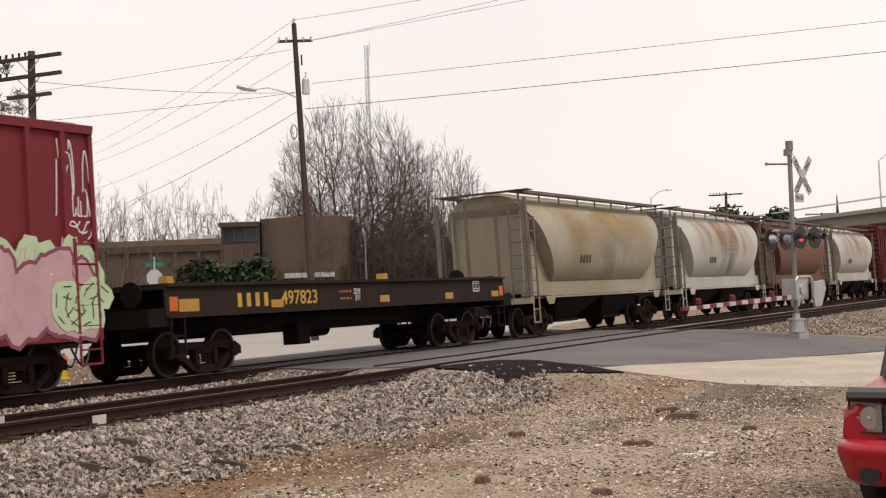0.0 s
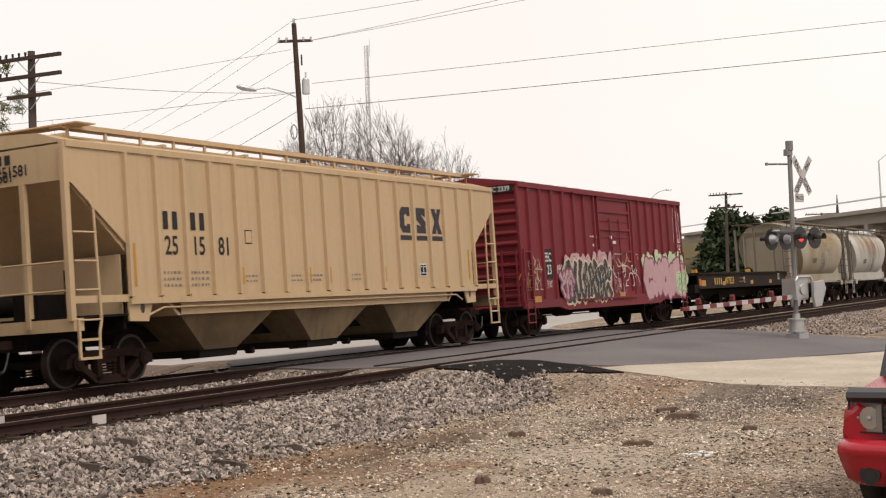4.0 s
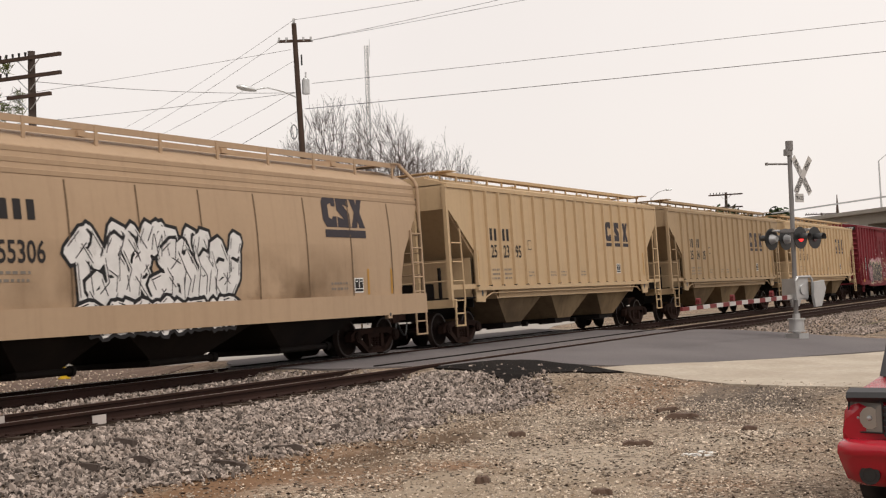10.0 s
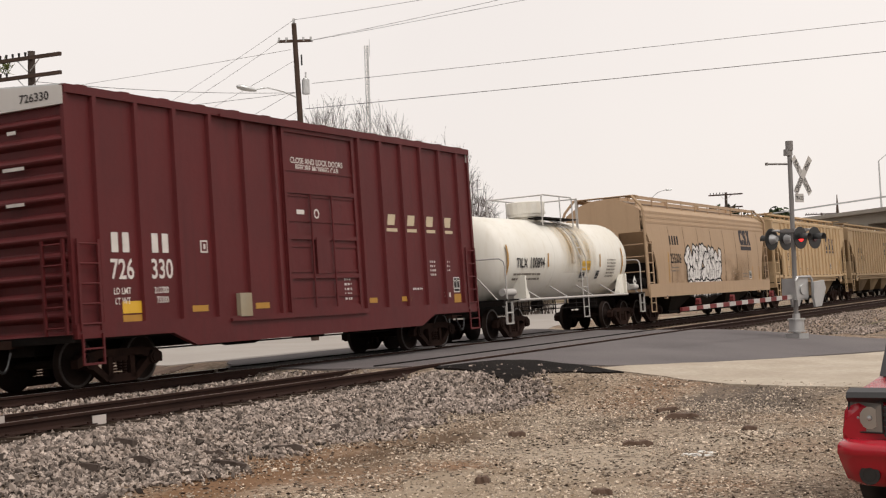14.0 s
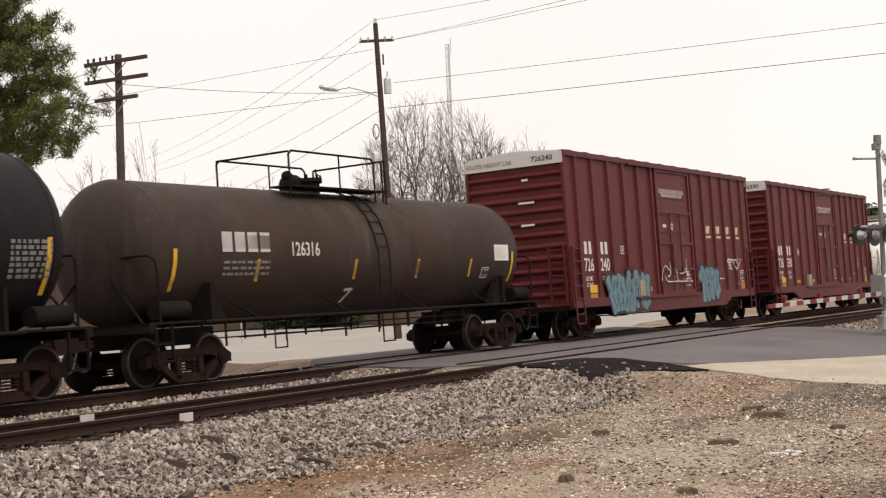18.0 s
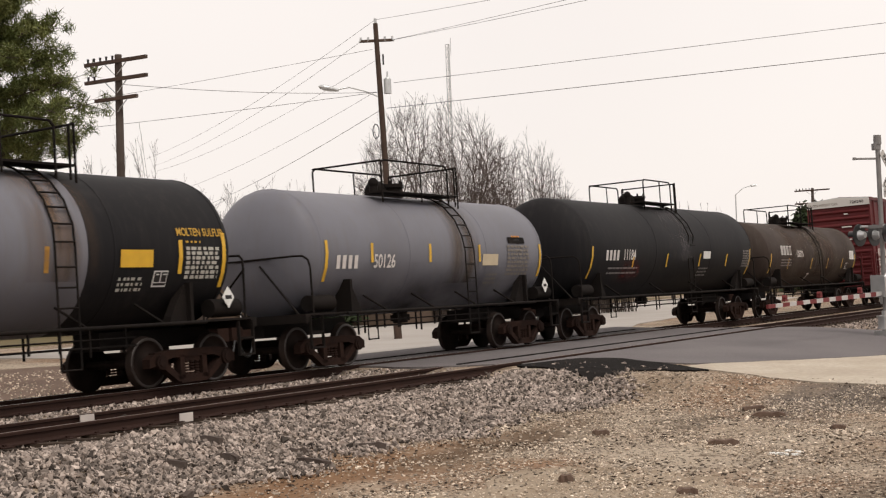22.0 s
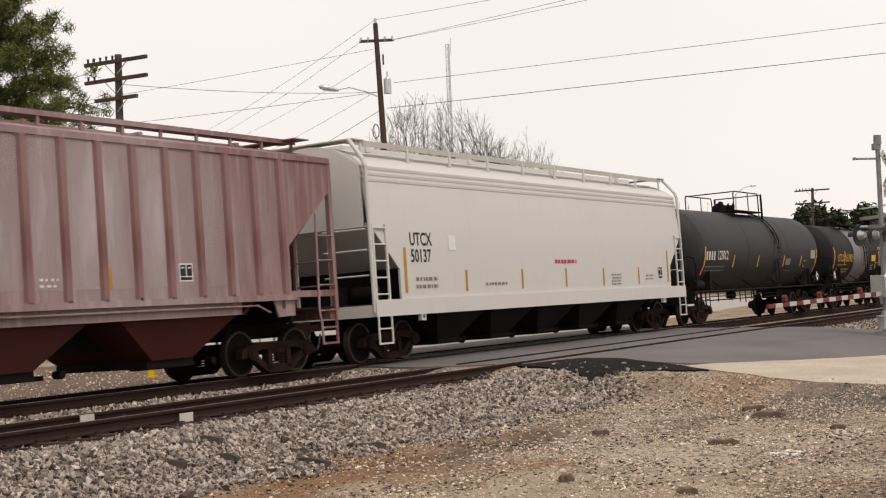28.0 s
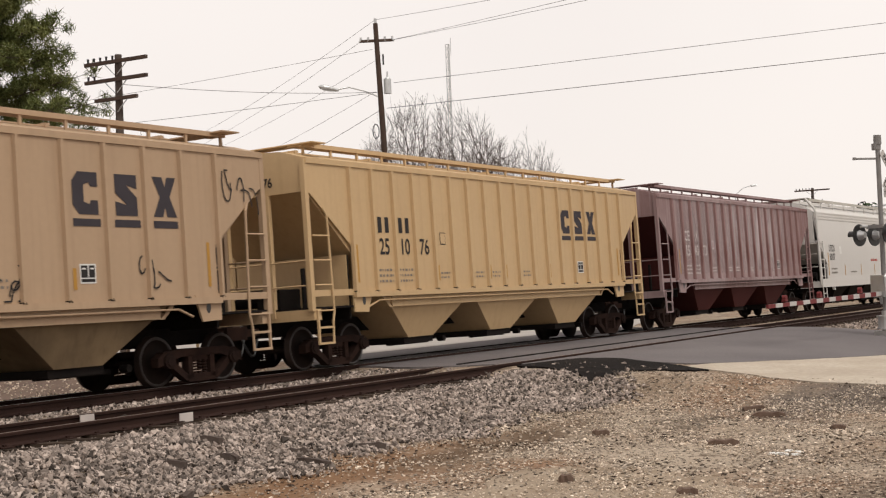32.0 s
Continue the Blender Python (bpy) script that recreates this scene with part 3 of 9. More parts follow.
track_tie_sites = []
for k, yc in enumerate(TRACKS):
    tr = thing("track_far" if k == 0 else "track_near", "rusty railway track on timber sleepers in stone ballast", "railway track", kind="structure",
               at=Matrix.Translation((0, yc, 0)) @ Matrix.Rotation(-TRACK_TILT, 4, "X"))
    for s in (-1, 1):
        ring = [(s * 0.755 + y, z - 0.172) for y, z in rail_profile()]
        g = G().loft([[(x, y, z) for y, z in ring] for x in (-330, 23.0, 460)], True, False)
        part("rail", g, RAIL, tr)
        hi = G().box(-330, 460, s * 0.755 - 0.026, s * 0.755 + 0.026, 0.0, 0.0015)
        part("rail_head", hi, SHINY if k == 0 else flat("worn_rail_head", (0.26, 0.21, 0.18), 0.45, 0.5), tr, "worn bright running surface of the rail")
    track_tie_sites.append(tr)

# flangeway slots and planks beside the rails on the crossing
for yc in TRACKS:
    for s in (-1, 1):
        g = G().box(25.6, 44.0, yc + s * 0.755 - s * 0.16 - 0.05, yc + s * 0.755 - s * 0.16 + 0.05, -0.06, 0.004)
        tagged(part("flangeway", g, PATCH), "dark flangeway groove along the rail", "flangeway", kind="structure")

# ---------------------------------------------------------------- railcar parts
RW = 0.457  # wheel radius
WHEELS = []  # every wheelset, with the half of the truck it sits in


def lathe_y(g, prof, x, z, n=20, smooth=True):
    """prof: (y, r) pairs, turned round the y axis through (x, z)."""
    rings = [[(x + r * math.cos(2 * math.pi * k / n), y, z + r * math.sin(2 * math.pi * k / n)) for k in range(n)] for y, r in prof]
    return g.loft(rings, True, smooth)


def lathe_z(g, prof, x, n=24):
    """prof: (z, r) pairs, turned round the upright axis through (x, 0)."""
    return g.loft([[(x + r * math.cos(2 * math.pi * k / n), r * math.sin(2 * math.pi * k / n), z) for k in range(n)] for z, r in prof], True, False)


def make_truck_meshes():
    g = G()
    for s in (1, -1):
        lathe_y(g, [(s * 0.66, 0.10), (s * 0.66, 0.30), (s * 0.675, 0.34), (s * 0.675, RW + 0.025), (s * 0.705, RW + 0.025), (s * 0.71, RW),
                    (s * 0.80, RW - 0.006), (s * 0.80, RW - 0.06), (s * 0.765, RW - 0.075), (s * 0.745, 0.2), (s * 0.79, 0.13), (s * 0.83, 0.11), (s * 0.83, 0.02)][:: 1 if s > 0 else -1], 0, 0, 24)
    lathe_y(g, [(-0.98, 0.075), (0.98, 0.075)], 0, 0, 10)
    wheelset = g.mesh("wheelset")
    wheelset.materials.append(WHEEL)
    wheelset.materials.append(RIM)
    for face in wheelset.polygons:
        c = face.center
        r = math.hypot(c.x, c.z)
        if abs(c.y) > 0.79 and RW - 0.045 < r < RW + 0.01:
            face.material_index = 1
    # side frame: cast truss with two windows and a spring opening
    g = G()
    y0, y1 = -0.085, 0.085
    top = [(-1.16, 0.52), (-1.02, 0.60), (-0.62, 0.66), (0.62, 0.66), (1.02, 0.60), (1.16, 0.52)]
    low = [(-1.16, 0.36), (-0.98, 0.40), (-0.55, 0.52), (0.55, 0.52), (0.98, 0.40), (1.16, 0.36)]
    for i in range(5):
        g.prism([top[i], top[i + 1], low[i + 1], low[i]], "y", y0, y1)
    for s in (1, -1):
        g.prism([(s * 0.98, 0.46), (s * 0.80, 0.50), (s * 0.30, 0.13), (s * 0.42, 0.08)], "y", y0, y1)
        g.prism([(s * 0.36, 0.55), (s * 0.24, 0.55), (s * 0.24, 0.13), (s * 0.36, 0.13)], "y", y0, y1)
    g.prism([(-0.44, 0.20), (0.44, 0.20), (0.36, 0.06), (-0.36, 0.06)], "y", y0, y1)
    frame_me = g.mesh("side_frame")
    frame_me.materials.append(TRUCK)
    g = G()
    g.cyl((0, -0.14, RW), (0, 0.14, RW), 0.135, 14)
    g.cyl((0, -0.16, RW), (0, -0.14, RW), 0.09, 10)
    g.box(-0.12, 0.12, -0.08, 0.08, RW + 0.10, RW + 0.17)
    bearing = g.mesh("bearing_cap")
    bearing.materials.append(TRUCK)
    g = G()
    for x in (-0.14, 0.0, 0.14):
        for k in range(5):
            g.cyl((x, 0, 0.20 + k * 0.052), (x, 0, 0.232 + k * 0.052), 0.062, 8)
    springs = g.mesh("spring_nest")
    springs.materials.append(TRUCK)
    g = G().box(-0.2, 0.2, -1.05, 1.05, 0.44, 0.66).cyl((0, 0, 0.62), (0, 0, 0.74), 0.2, 12)
    g.box(-0.62, -0.55, -0.75, 0.75, 0.40, 0.52).box(0.55, 0.62, -0.75, 0.75, 0.40, 0.52)
    for s in (1, -1):
        for y in (-0.74, 0.74):
            g.box(s * 0.40 - 0.05, s * 0.40 + 0.05, y - 0.09, y + 0.09, 0.25, 0.62)
    bolster = g.mesh("truck")
    bolster.materials.append(TRUCK)
    return wheelset, frame_me, bearing, springs, bolster


TM = make_truck_meshes()


def truck(car, x, scale=1.0):
    t = part("truck", TM[4], None, car, "rusty cast steel truck with two wheelsets", pose(x, 0, 0))
    for s in (-1, 1):
        m = Matrix.Translation((0, s * 0.99, 0)) @ Matrix.Diagonal((1, -s, 1, 1)) if s > 0 else pose(0, -0.99, 0)
        if s > 0:
            m = pose(0, 0.99, 0, 0, 0, 180)
        f = part("side_frame", TM[1], None, t, "", m)
        for d in (-0.889, 0.889):
            part("bearing_cap", TM[2], None, t, "", m @ Matrix.Translation((d, 0, 0)))
        part("spring_nest", TM[3], None, t, "", m)
        w = part("wheelset", TM[0], None, t, "", pose(s * 0.889, 0, RW))
        WHEELS.append((w, s))
    return t


def coupler(car, x, s):
    """s: +1 at the front end, -1 at the rear."""
    g = G()
    g.box(min(x - s * 0.5, x + s * 0.45), max(x - s * 0.5, x + s * 0.45), -0.07, 0.07, 0.78, 0.93)
    g.box(min(x + s * 0.4, x + s * 0.74), max(x + s * 0.4, x + s * 0.74), -0.15, 0.15, 0.72, 0.99)
    g.cyl((x + s * 0.62, 0.1, 0.70), (x + s * 0.62, 0.1, 1.01), 0.06, 8)
    part("coupler", g, TRUCK, car)
    g = G()
    pts = [Vector((x + s * (0.25 + 0.5 * k / 8), -0.28 - 0.05 * math.sin(k / 8 * 3.1), 0.72 - 0.34 * math.sin(math.pi * k / 8))) for k in range(9)]
    g.tube(pts, 0.022)
    part("air_hose", g, BLACK, car)


def ladder(car, x0, x1, y, z0, z1, mat, rungs, r=0.02, name="ladder", axis="x"):
    g = G()
    if axis == "x":
        g.box(x0 - 0.03, x0 + 0.03, y - 0.02, y + 0.02, z0, z1).box(x1 - 0.03, x1 + 0.03, y - 0.02, y + 0.02, z0, z1)
        for k in range(rungs):
            z = z0 + 0.12 + (z1 - z0 - 0.2) * k / max(1, rungs - 1)
            g.cyl((x0, y, z), (x1, y, z), r, 6)
    else:
        g.box(y - 0.02, y + 0.02, x0 - 0.03, x0 + 0.03, z0, z1).box(y - 0.02, y + 0.02, x1 - 0.03, x1 + 0.03, z0, z1)
        for k in range(rungs):
            z = z0 + 0.12 + (z1 - z0 - 0.2) * k / max(1, rungs - 1)
            g.cyl((y, x0, z), (y, x1, z), r, 6)
    return part(name, g, mat, car)


def stirrup(car, x0, x1, y, z0, z1, mat):
    g = G()
    for x in (x0, x1):
        g.box(x - 0.02, x + 0.02, y - 0.03, y, z0, z1)
    g.box(x0, x1, y - 0.03, y, z0, z0 + 0.04)
    g.box(x0, x1, y - 0.03, y, (z0 + z1) / 2, (z0 + z1) / 2 + 0.03)
    part("stirrup_step", g, mat, car)


def bay(g, xa, xb, xc, xd, ztop, zbot, w0, w1):
    """One discharge bay: wide at the top (xa..xd), narrow at the gate (xb..xc)."""
    g.loft([[(xa, -w0, ztop), (xd, -w0, ztop), (xd, w0, ztop), (xa, w0, ztop)], [(xb, -w1, zbot), (xc, -w1, zbot), (xc, w1, zbot), (xb, w1, zbot)]])
    return g


def plate_decals(car, skin, x, z, w=0.42, h=0.5, mat=PAPER, dark=INK):
    """A dark stencil plate with a white border, a centre line and two lines of print."""
    plate = part("data_plate", skin.bar(G(), x, x + w, z, z + h), mat, car)
    g = G()
    e = w * 0.07
    for k in range(2):
        skin.bar(g, x + e + k * (w / 2 - e * 0.2), x + w / 2 - e * 0.3 + k * (w / 2 - e * 0.7), z + h * 0.3, z + h - e, 0.003)
    skin.bar(g, x + e, x + w - e, z + e, z + h * 0.24, 0.003)
    part("plate_print", g, dark, plate)
    g = G()
    for k in range(2):
        skin.bar(g, x + e * 2 + k * w / 2, x + w * 0.36 + k * w / 2, z + h * 0.72, z + h * 0.8, 0.005)
    part("plate_lines", g, mat, plate)


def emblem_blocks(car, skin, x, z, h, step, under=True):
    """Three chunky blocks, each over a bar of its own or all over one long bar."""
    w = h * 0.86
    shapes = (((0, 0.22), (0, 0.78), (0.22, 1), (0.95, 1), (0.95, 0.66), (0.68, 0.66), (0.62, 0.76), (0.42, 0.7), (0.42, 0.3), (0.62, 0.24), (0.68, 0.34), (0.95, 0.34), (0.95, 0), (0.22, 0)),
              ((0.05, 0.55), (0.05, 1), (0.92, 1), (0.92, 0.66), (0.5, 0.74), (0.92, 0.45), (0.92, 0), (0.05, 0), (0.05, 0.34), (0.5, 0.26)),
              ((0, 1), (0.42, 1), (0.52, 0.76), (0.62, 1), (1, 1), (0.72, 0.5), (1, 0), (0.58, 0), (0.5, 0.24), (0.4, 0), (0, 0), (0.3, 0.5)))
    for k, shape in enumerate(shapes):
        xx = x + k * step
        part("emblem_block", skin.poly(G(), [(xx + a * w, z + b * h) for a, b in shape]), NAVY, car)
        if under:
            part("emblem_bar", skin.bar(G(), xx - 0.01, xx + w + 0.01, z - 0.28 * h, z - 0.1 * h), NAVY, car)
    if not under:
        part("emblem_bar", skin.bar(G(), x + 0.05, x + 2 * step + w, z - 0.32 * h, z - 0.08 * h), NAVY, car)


def mark_bars(car, skin, x, z, h, n, w, gap, mat):
    """Plain upright bars in place of company initials."""
    for k in range(n):
        xx = x + k * (w + gap)
        part("painted_initial", skin.bar(G(), xx + w * 0.08, xx + w * 0.84, z, z + h), mat, car)


def number(car, skin, s, x, z, h, mat, squeeze=0.85, name="painted_number"):
    g = G()
    skin.words(g, s, x, z, h, squeeze)
    return part(name, g, mat, car)


# wild strokes: hooks, bolts, arrows and arcs that form no letters
STROKES = (
    (((0.1, 0.95), (0.55, 0.6), (0.3, 0.45), (0.8, 0.0)), ((0.9, 1.0), (0.6, 0.75))),
    (((0.0, 0.3), (0.35, 0.0), (0.75, 0.25), (0.7, 0.7), (0.95, 1.0)),),
    (((0.2, 1.0), (0.05, 0.6), (0.4, 0.35), (0.3, 0.0)), ((0.7, 0.05), (0.9, 0.5), (0.65, 0.9))),
    (((0.0, 0.75), (0.4, 1.0), (0.6, 0.55), (1.0, 0.7)), ((0.1, 0.1), (0.5, 0.3), (0.9, 0.0))),
    (((0.5, 0.0), (0.45, 0.65)), ((0.0, 0.7), (0.5, 1.0), (1.0, 0.6))),
    (((0.95, 0.3), (0.5, 0.05), (0.15, 0.4), (0.35, 0.9), (0.8, 0.85), (0.7, 0.55)),),
)


def graffiti(car, skin, x0, x1, z0, z1, mats, rng, letters=6, name="graffiti", thick=0.26):
    """Fat overlapping sprayed strokes: a halo, a fill and thin lines along the edges."""
    w, h = (x1 - x0) / letters, z1 - z0
    wide = thick * 0.5 * w
    lines = G()
    for k in range(int(letters * 1.6)):
        k = k / 1.6
        glyph = STROKES[rng.randrange(len(STROKES))]
        lean, lo, hi = rng.uniform(-0.25, 0.2), rng.uniform(0.0, 0.08), rng.uniform(0.9, 1.06)
        halo, fill = G(), G()
        for n, raw in enumerate(glyph):
            pts = []
            for a, b in raw:
                b = lo + (hi - lo) * b
                pts.append(Vector((x0 + (k + 0.08 + 0.84 * a + lean * (b - 0.5) * 0.5 + rng.uniform(-0.06, 0.06)) * w, z0 + h * (b + rng.uniform(-0.05, 0.05)))))
            for p, q in zip(pts, pts[1:]):
                d = (q - p).normalized()
                e = Vector((-d.y, d.x))
                wa, wb = wide * rng.uniform(0.75, 1.25), wide * rng.uniform(0.75, 1.25)
                for g, grow, lift in ((halo, 0.07, 0.0), (fill, 0.0, 0.0016)):
                    c0, c1 = p - d * (wa * 0.5 + grow), q + d * (wb * 0.5 + grow)
                    shape = [c0 - e * (wa + grow) * 0.7, p - e * (wa + grow), q - e * (wb + grow), c1 - e * (wb + grow) * 0.6, c1 + e * (wb + grow) * 0.6, q + e * (wb + grow), p + e * (wa + grow), c0 + e * (wa + grow) * 0.7]
                    skin.poly(g, [(v.x, v.y) for v in shape], lift + 0.0003 * len(g.f) + 0.0006 * k)
                for s in (-1, 1):
                    m0, m1 = p.lerp(q, 0.12) + e * s * wa * 0.78, p.lerp(q, 0.88) + e * s * wb * 0.78
                    skin.poly(lines, [tuple(m0 - e * 0.012), tuple(m1 - e * 0.012), tuple(m1 + e * 0.012), tuple(m0 + e * 0.012)], 0.006 + 0.00004 * len(lines.f))
        blob = part(name, halo, mats[0], car)
        part("graffiti_fill", fill, mats[1], blob)
    tagged(part("graffiti_outline", lines, mats[2], car), kind="stuff")


def scrawl(car, skin, x, z, w, h, mat, rng, n=5, name="scrawled_tag"):
    """Thin wandering spray strokes."""
    g = G()
    for k in range(n):
        p = Vector((x + w * (k + rng.random()) / n, z + h * rng.uniform(0.1, 0.9)))
        ang = rng.uniform(0, 6.3)
        bend = rng.uniform(-0.7, 0.7)
        for i in range(rng.randrange(5, 10)):
            ang += bend + rng.uniform(-0.35, 0.35)
            step_ = Vector((math.cos(ang) * w / n * 0.45, math.sin(ang) * h * 0.2))
            q = p + step_
            q.y = min(max(q.y, z), z + h)
            if (q - p).length < 1e-4:
                continue
            d = (q - p).normalized() * 0.014
            e = Vector((-d.y, d.x))
            skin.poly(g, [tuple(p - e - d * 0.3), tuple(q - e + d * 0.3), tuple(q + e + d * 0.3), tuple(p + e - d * 0.3)], 0.009)
            p = q
    tagged(part(name, g, mat, car), kind="stuff")


# ---------------------------------------------------------------- railcars
RNG = random.Random(7)
CARS = []  # (thing, place along the train)


def start_car(name, label, x, group="railcars of the freight train"):
    car = thing(name, label, "freight car", group)
    CARS.append((car, x))
    return car


def roof_walk(car, L, mat, z, y, post_z, posts, inset=0.5):
    """Roof walkways on both sides with stub posts, and cross walks at the ends."""
    for s in (-1, 1):
        g = G()
        g.box(inset, L - inset, s * y - 0.17, s * y + 0.17, z, z + 0.035)
        g.box(inset, L - inset, s * y + s * 0.15, s * y + s * 0.19, z - 0.02, z + 0.07)
        part("roof_walkway", g, mat, car)
        post = G().box(-0.03, 0.03, -0.02, 0.02, post_z, z).mesh("walkway_post")
        for k in range(posts):
            x = inset + 0.1 + (L - 2 * inset - 0.2) * k / (posts - 1)
            part("walkway_post", post, mat, car, "", pose(x, s * (y + 0.15), 0))
    for x in (inset - 0.05, L - inset - 0.45):
        part("cross_walkway", G().box(x, x + 0.5, -y - 0.5, y + 0.5, z + 0.036, z + 0.06), mat, car)


def ribbed_hopper(x, L, mat, label, num="", ribs=18, H=4.28, logo=None, ink=INK, dark=FRAME, under=None, initials=4, rib_w=0.075, rng=None, wide=False, marks=True, hop_mat=None, num_split=2, tc=1.45, post_mat=None, code="", rib_shift=0.0):
    """Three-bay covered hopper with outside posts and cut-away ends."""
    car = start_car("covered_hopper", label, x)
    W, zs = 1.56, 1.56
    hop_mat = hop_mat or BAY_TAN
    post_mat = post_mat or mat
    skin = Skin(lambda z: W, 0.008)
    cut = [(0.12, 3.57), (1.5, 2.5), (1.5, zs)]
    side_poly = [(0.0, H), (0.0, 3.62)] + cut + [(L - cut[2][0], zs), (L - cut[1][0], cut[1][1]), (L - cut[0][0], cut[0][1]), (L, 3.62), (L, H)]
    for s in (-1, 1):
        g = G().prism(side_poly, "y", s * (W - 0.05), s * W) if s > 0 else G().prism(side_poly, "y", -W, -W + 0.05)
        part("side_sheet", g, mat, car)
        g = G().box(1.45, L - 1.45, s * W - 0.07, s * W + 0.03, zs - 0.12, zs - 0.002)
        part("side_sill", g, mat, car)
        part("top_chord", G().box(0.0, L, s * W - 0.03, s * W + 0.035, H - 0.09, H + 0.02), mat, car)
    rib = G().prism([(-rib_w * 0.65, 0), (-rib_w * 0.5, -0.075), (rib_w * 0.5, -0.075), (rib_w * 0.65, 0)], "z", zs - 0.02, H - 0.1).mesh("side_post")
    rib.materials.append(post_mat)
    first, last = 1.5 + rib_shift, L - 1.42 + rib_shift
    for k in range(ribs):
        xx = first + (last - first) * k / (ribs - 1)
        part("side_post", rib, mat, car, "", pose(xx, -W, 0))
        part("side_post", rib, mat, car, "", pose(xx, W, 0, 0, 0, 180))
    clip = G().prism([(-0.05, 0.0), (0.05, 0.0), (0.02, 0.05), (-0.05, 0.03)], "y", -W - 0.075, -W - 0.001).mesh("post_clip")
    for k in range(ribs):
        part("post_clip", clip, dark, car, "", pose(first + (last - first) * k / (ribs - 1), 0, zs - 0.015))
    # sloped ends and the bin between
    for s, x0 in ((1, 0.0), (-1, L)):
        g = G().prism([(x0 + s * 0.04, 3.62), (x0 + s * 2.9, 1.2), (x0 + s * 3.0, 1.2), (x0 + s * 0.2, 3.7)], "y", -W + 0.06, W - 0.06)
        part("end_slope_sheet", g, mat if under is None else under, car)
        # Web coloured near-black to give the shaded hollow under the slope sheet.
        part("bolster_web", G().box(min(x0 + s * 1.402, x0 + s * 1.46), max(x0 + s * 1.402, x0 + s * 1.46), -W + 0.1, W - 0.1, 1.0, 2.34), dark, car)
    part("bin", G().box(3.0, L - 3.0, -W + 0.055, W - 0.055, zs - 0.35, H - 0.05), mat, car)
    # roof
    g = G().prism([(-W, H + 0.02), (-0.95, H + 0.2), (0, H + 0.26), (0.95, H + 0.2), (W, H + 0.02), (W, H - 0.03), (-W, H - 0.03)], "x", 0.0, L)
    part("roof", g, mat, car)
    g = G().box(1.2, L - 1.2, -0.32, 0.32, H + 0.24, H + 0.36)
    for k in range(6):
        xx = 1.4 + (L - 2.8) * k / 5
        g.box(xx - 0.05, xx + 0.05, -0.36, 0.36, H + 0.24, H + 0.40)
    part("hatch_cover", g, mat, car)
    roof_walk(car, L, mat, H + 0.34, 0.95, H + 0.1, 17)
    # head panels, corner posts, end platforms
    for s, x0 in ((1, 0.0), (-1, L)):
        part("end_panel", G().box(min(x0, x0 + s * 0.04), max(x0, x0 + s * 0.04), -W + 0.06, W - 0.06, 3.62, H), mat, car)
        for y in (-W + 0.04, W - 0.04):
            part("corner_post", G().box(x0 - 0.06 if s > 0 else x0 - 0.06, x0 + 0.06, y - 0.05, y + 0.05, 1.2, H), mat, car)
        for y in (-0.55, 0.55):
            part("end_post", G().box(x0 + s * 0.02 - 0.05, x0 + s * 0.02 + 0.05, y - 0.05, y + 0.05, 1.1, 3.62), mat, car)
        part("end_sill", G().box(min(x0, x0 + s * 0.25), max(x0, x0 + s * 0.25), -W, W, 1.02, 1.24), mat, car)
        part("end_platform", G().box(min(x0, x0 + s * 1.6), max(x0, x0 + s * 1.6), -W + 0.02, W - 0.02, 1.24, 1.28), dark, car)
        for y in (-1, 1):
            xa, xb = (x0, x0 + s * 1.5)
            part("end_side_sill", G().box(min(xa, xb), max(xa, xb), y * W - 0.05 if y > 0 else -W, W if y > 0 else -W + 0.05, 1.24 + 0.25, 1.62), mat, car)
            gus = [(x0 + s * 1.44, 1.6), (x0 + s * 2.15, 1.6), (x0 + s * 1.96, 1.12), (x0 + s * 1.44, 1.14)]
            part("jacking_gusset", G().prism(gus, "y", *((W - 0.03, W + 0.012) if y > 0 else (-W - 0.012, -W + 0.03))), mat, car)
            hole = G()
            hole.loft([[(x0 + s * 1.8 + 0.06 * math.cos(t), y * (W + d), 1.37 + 0.1 * math.sin(t)) for t in [2 * math.pi * j / 14 for j in range(14)]] for d in (0.013, 0.017)])
            part("gusset_hole", hole, BLACK, car)
            # corner ladder: a stile bent in to the sheet at its top, rungs to the corner post, and the step below
            yl = y * (W + 0.03)
            g = G().tube([(x0 + s * 0.5, y * W, 3.3), (x0 + s * 0.6, yl, 3.14), (x0 + s * 0.66, yl, 1.18), (x0 + s * 0.6, yl, 0.98), (x0 + s * 0.58, yl, 0.52)], 0.028, 6)
            for z in (2.72, 2.22, 1.72, 1.2):
                g.cyl((x0 + s * 0.06, yl, z), (x0 + s * 0.65, yl, z), 0.02, 6)
            part("ladder", g, mat, car)
            g = G().box(min(x0 + s * 0.06, x0 + s * 0.11), max(x0 + s * 0.06, x0 + s * 0.11), yl - 0.02, yl + 0.02, 0.52, 1.2)
            for z in (0.54, 0.86):
                g.box(min(x0 + s * 0.06, x0 + s * 0.6), max(x0 + s * 0.06, x0 + s * 0.6), yl - 0.025, yl + 0.025, z - 0.022, z + 0.022)
            part("stirrup_step", g, mat, car)
        g = G()
        for z in (1.72, 2.22):
            g.cyl((x0 - s * 0.02, -W + 0.1, z), (x0 - s * 0.02, W - 0.1, z), 0.018, 6)
        part("end_handrail", g, mat, car)
        part("shear_plate", G().box(min(x0 + s * 1.38, x0 + s * 1.4), max(x0 + s * 1.38, x0 + s * 1.4), -W + 0.1, W - 0.1, 1.28, 2.35), mat if under is None else under, car)
        g = G()
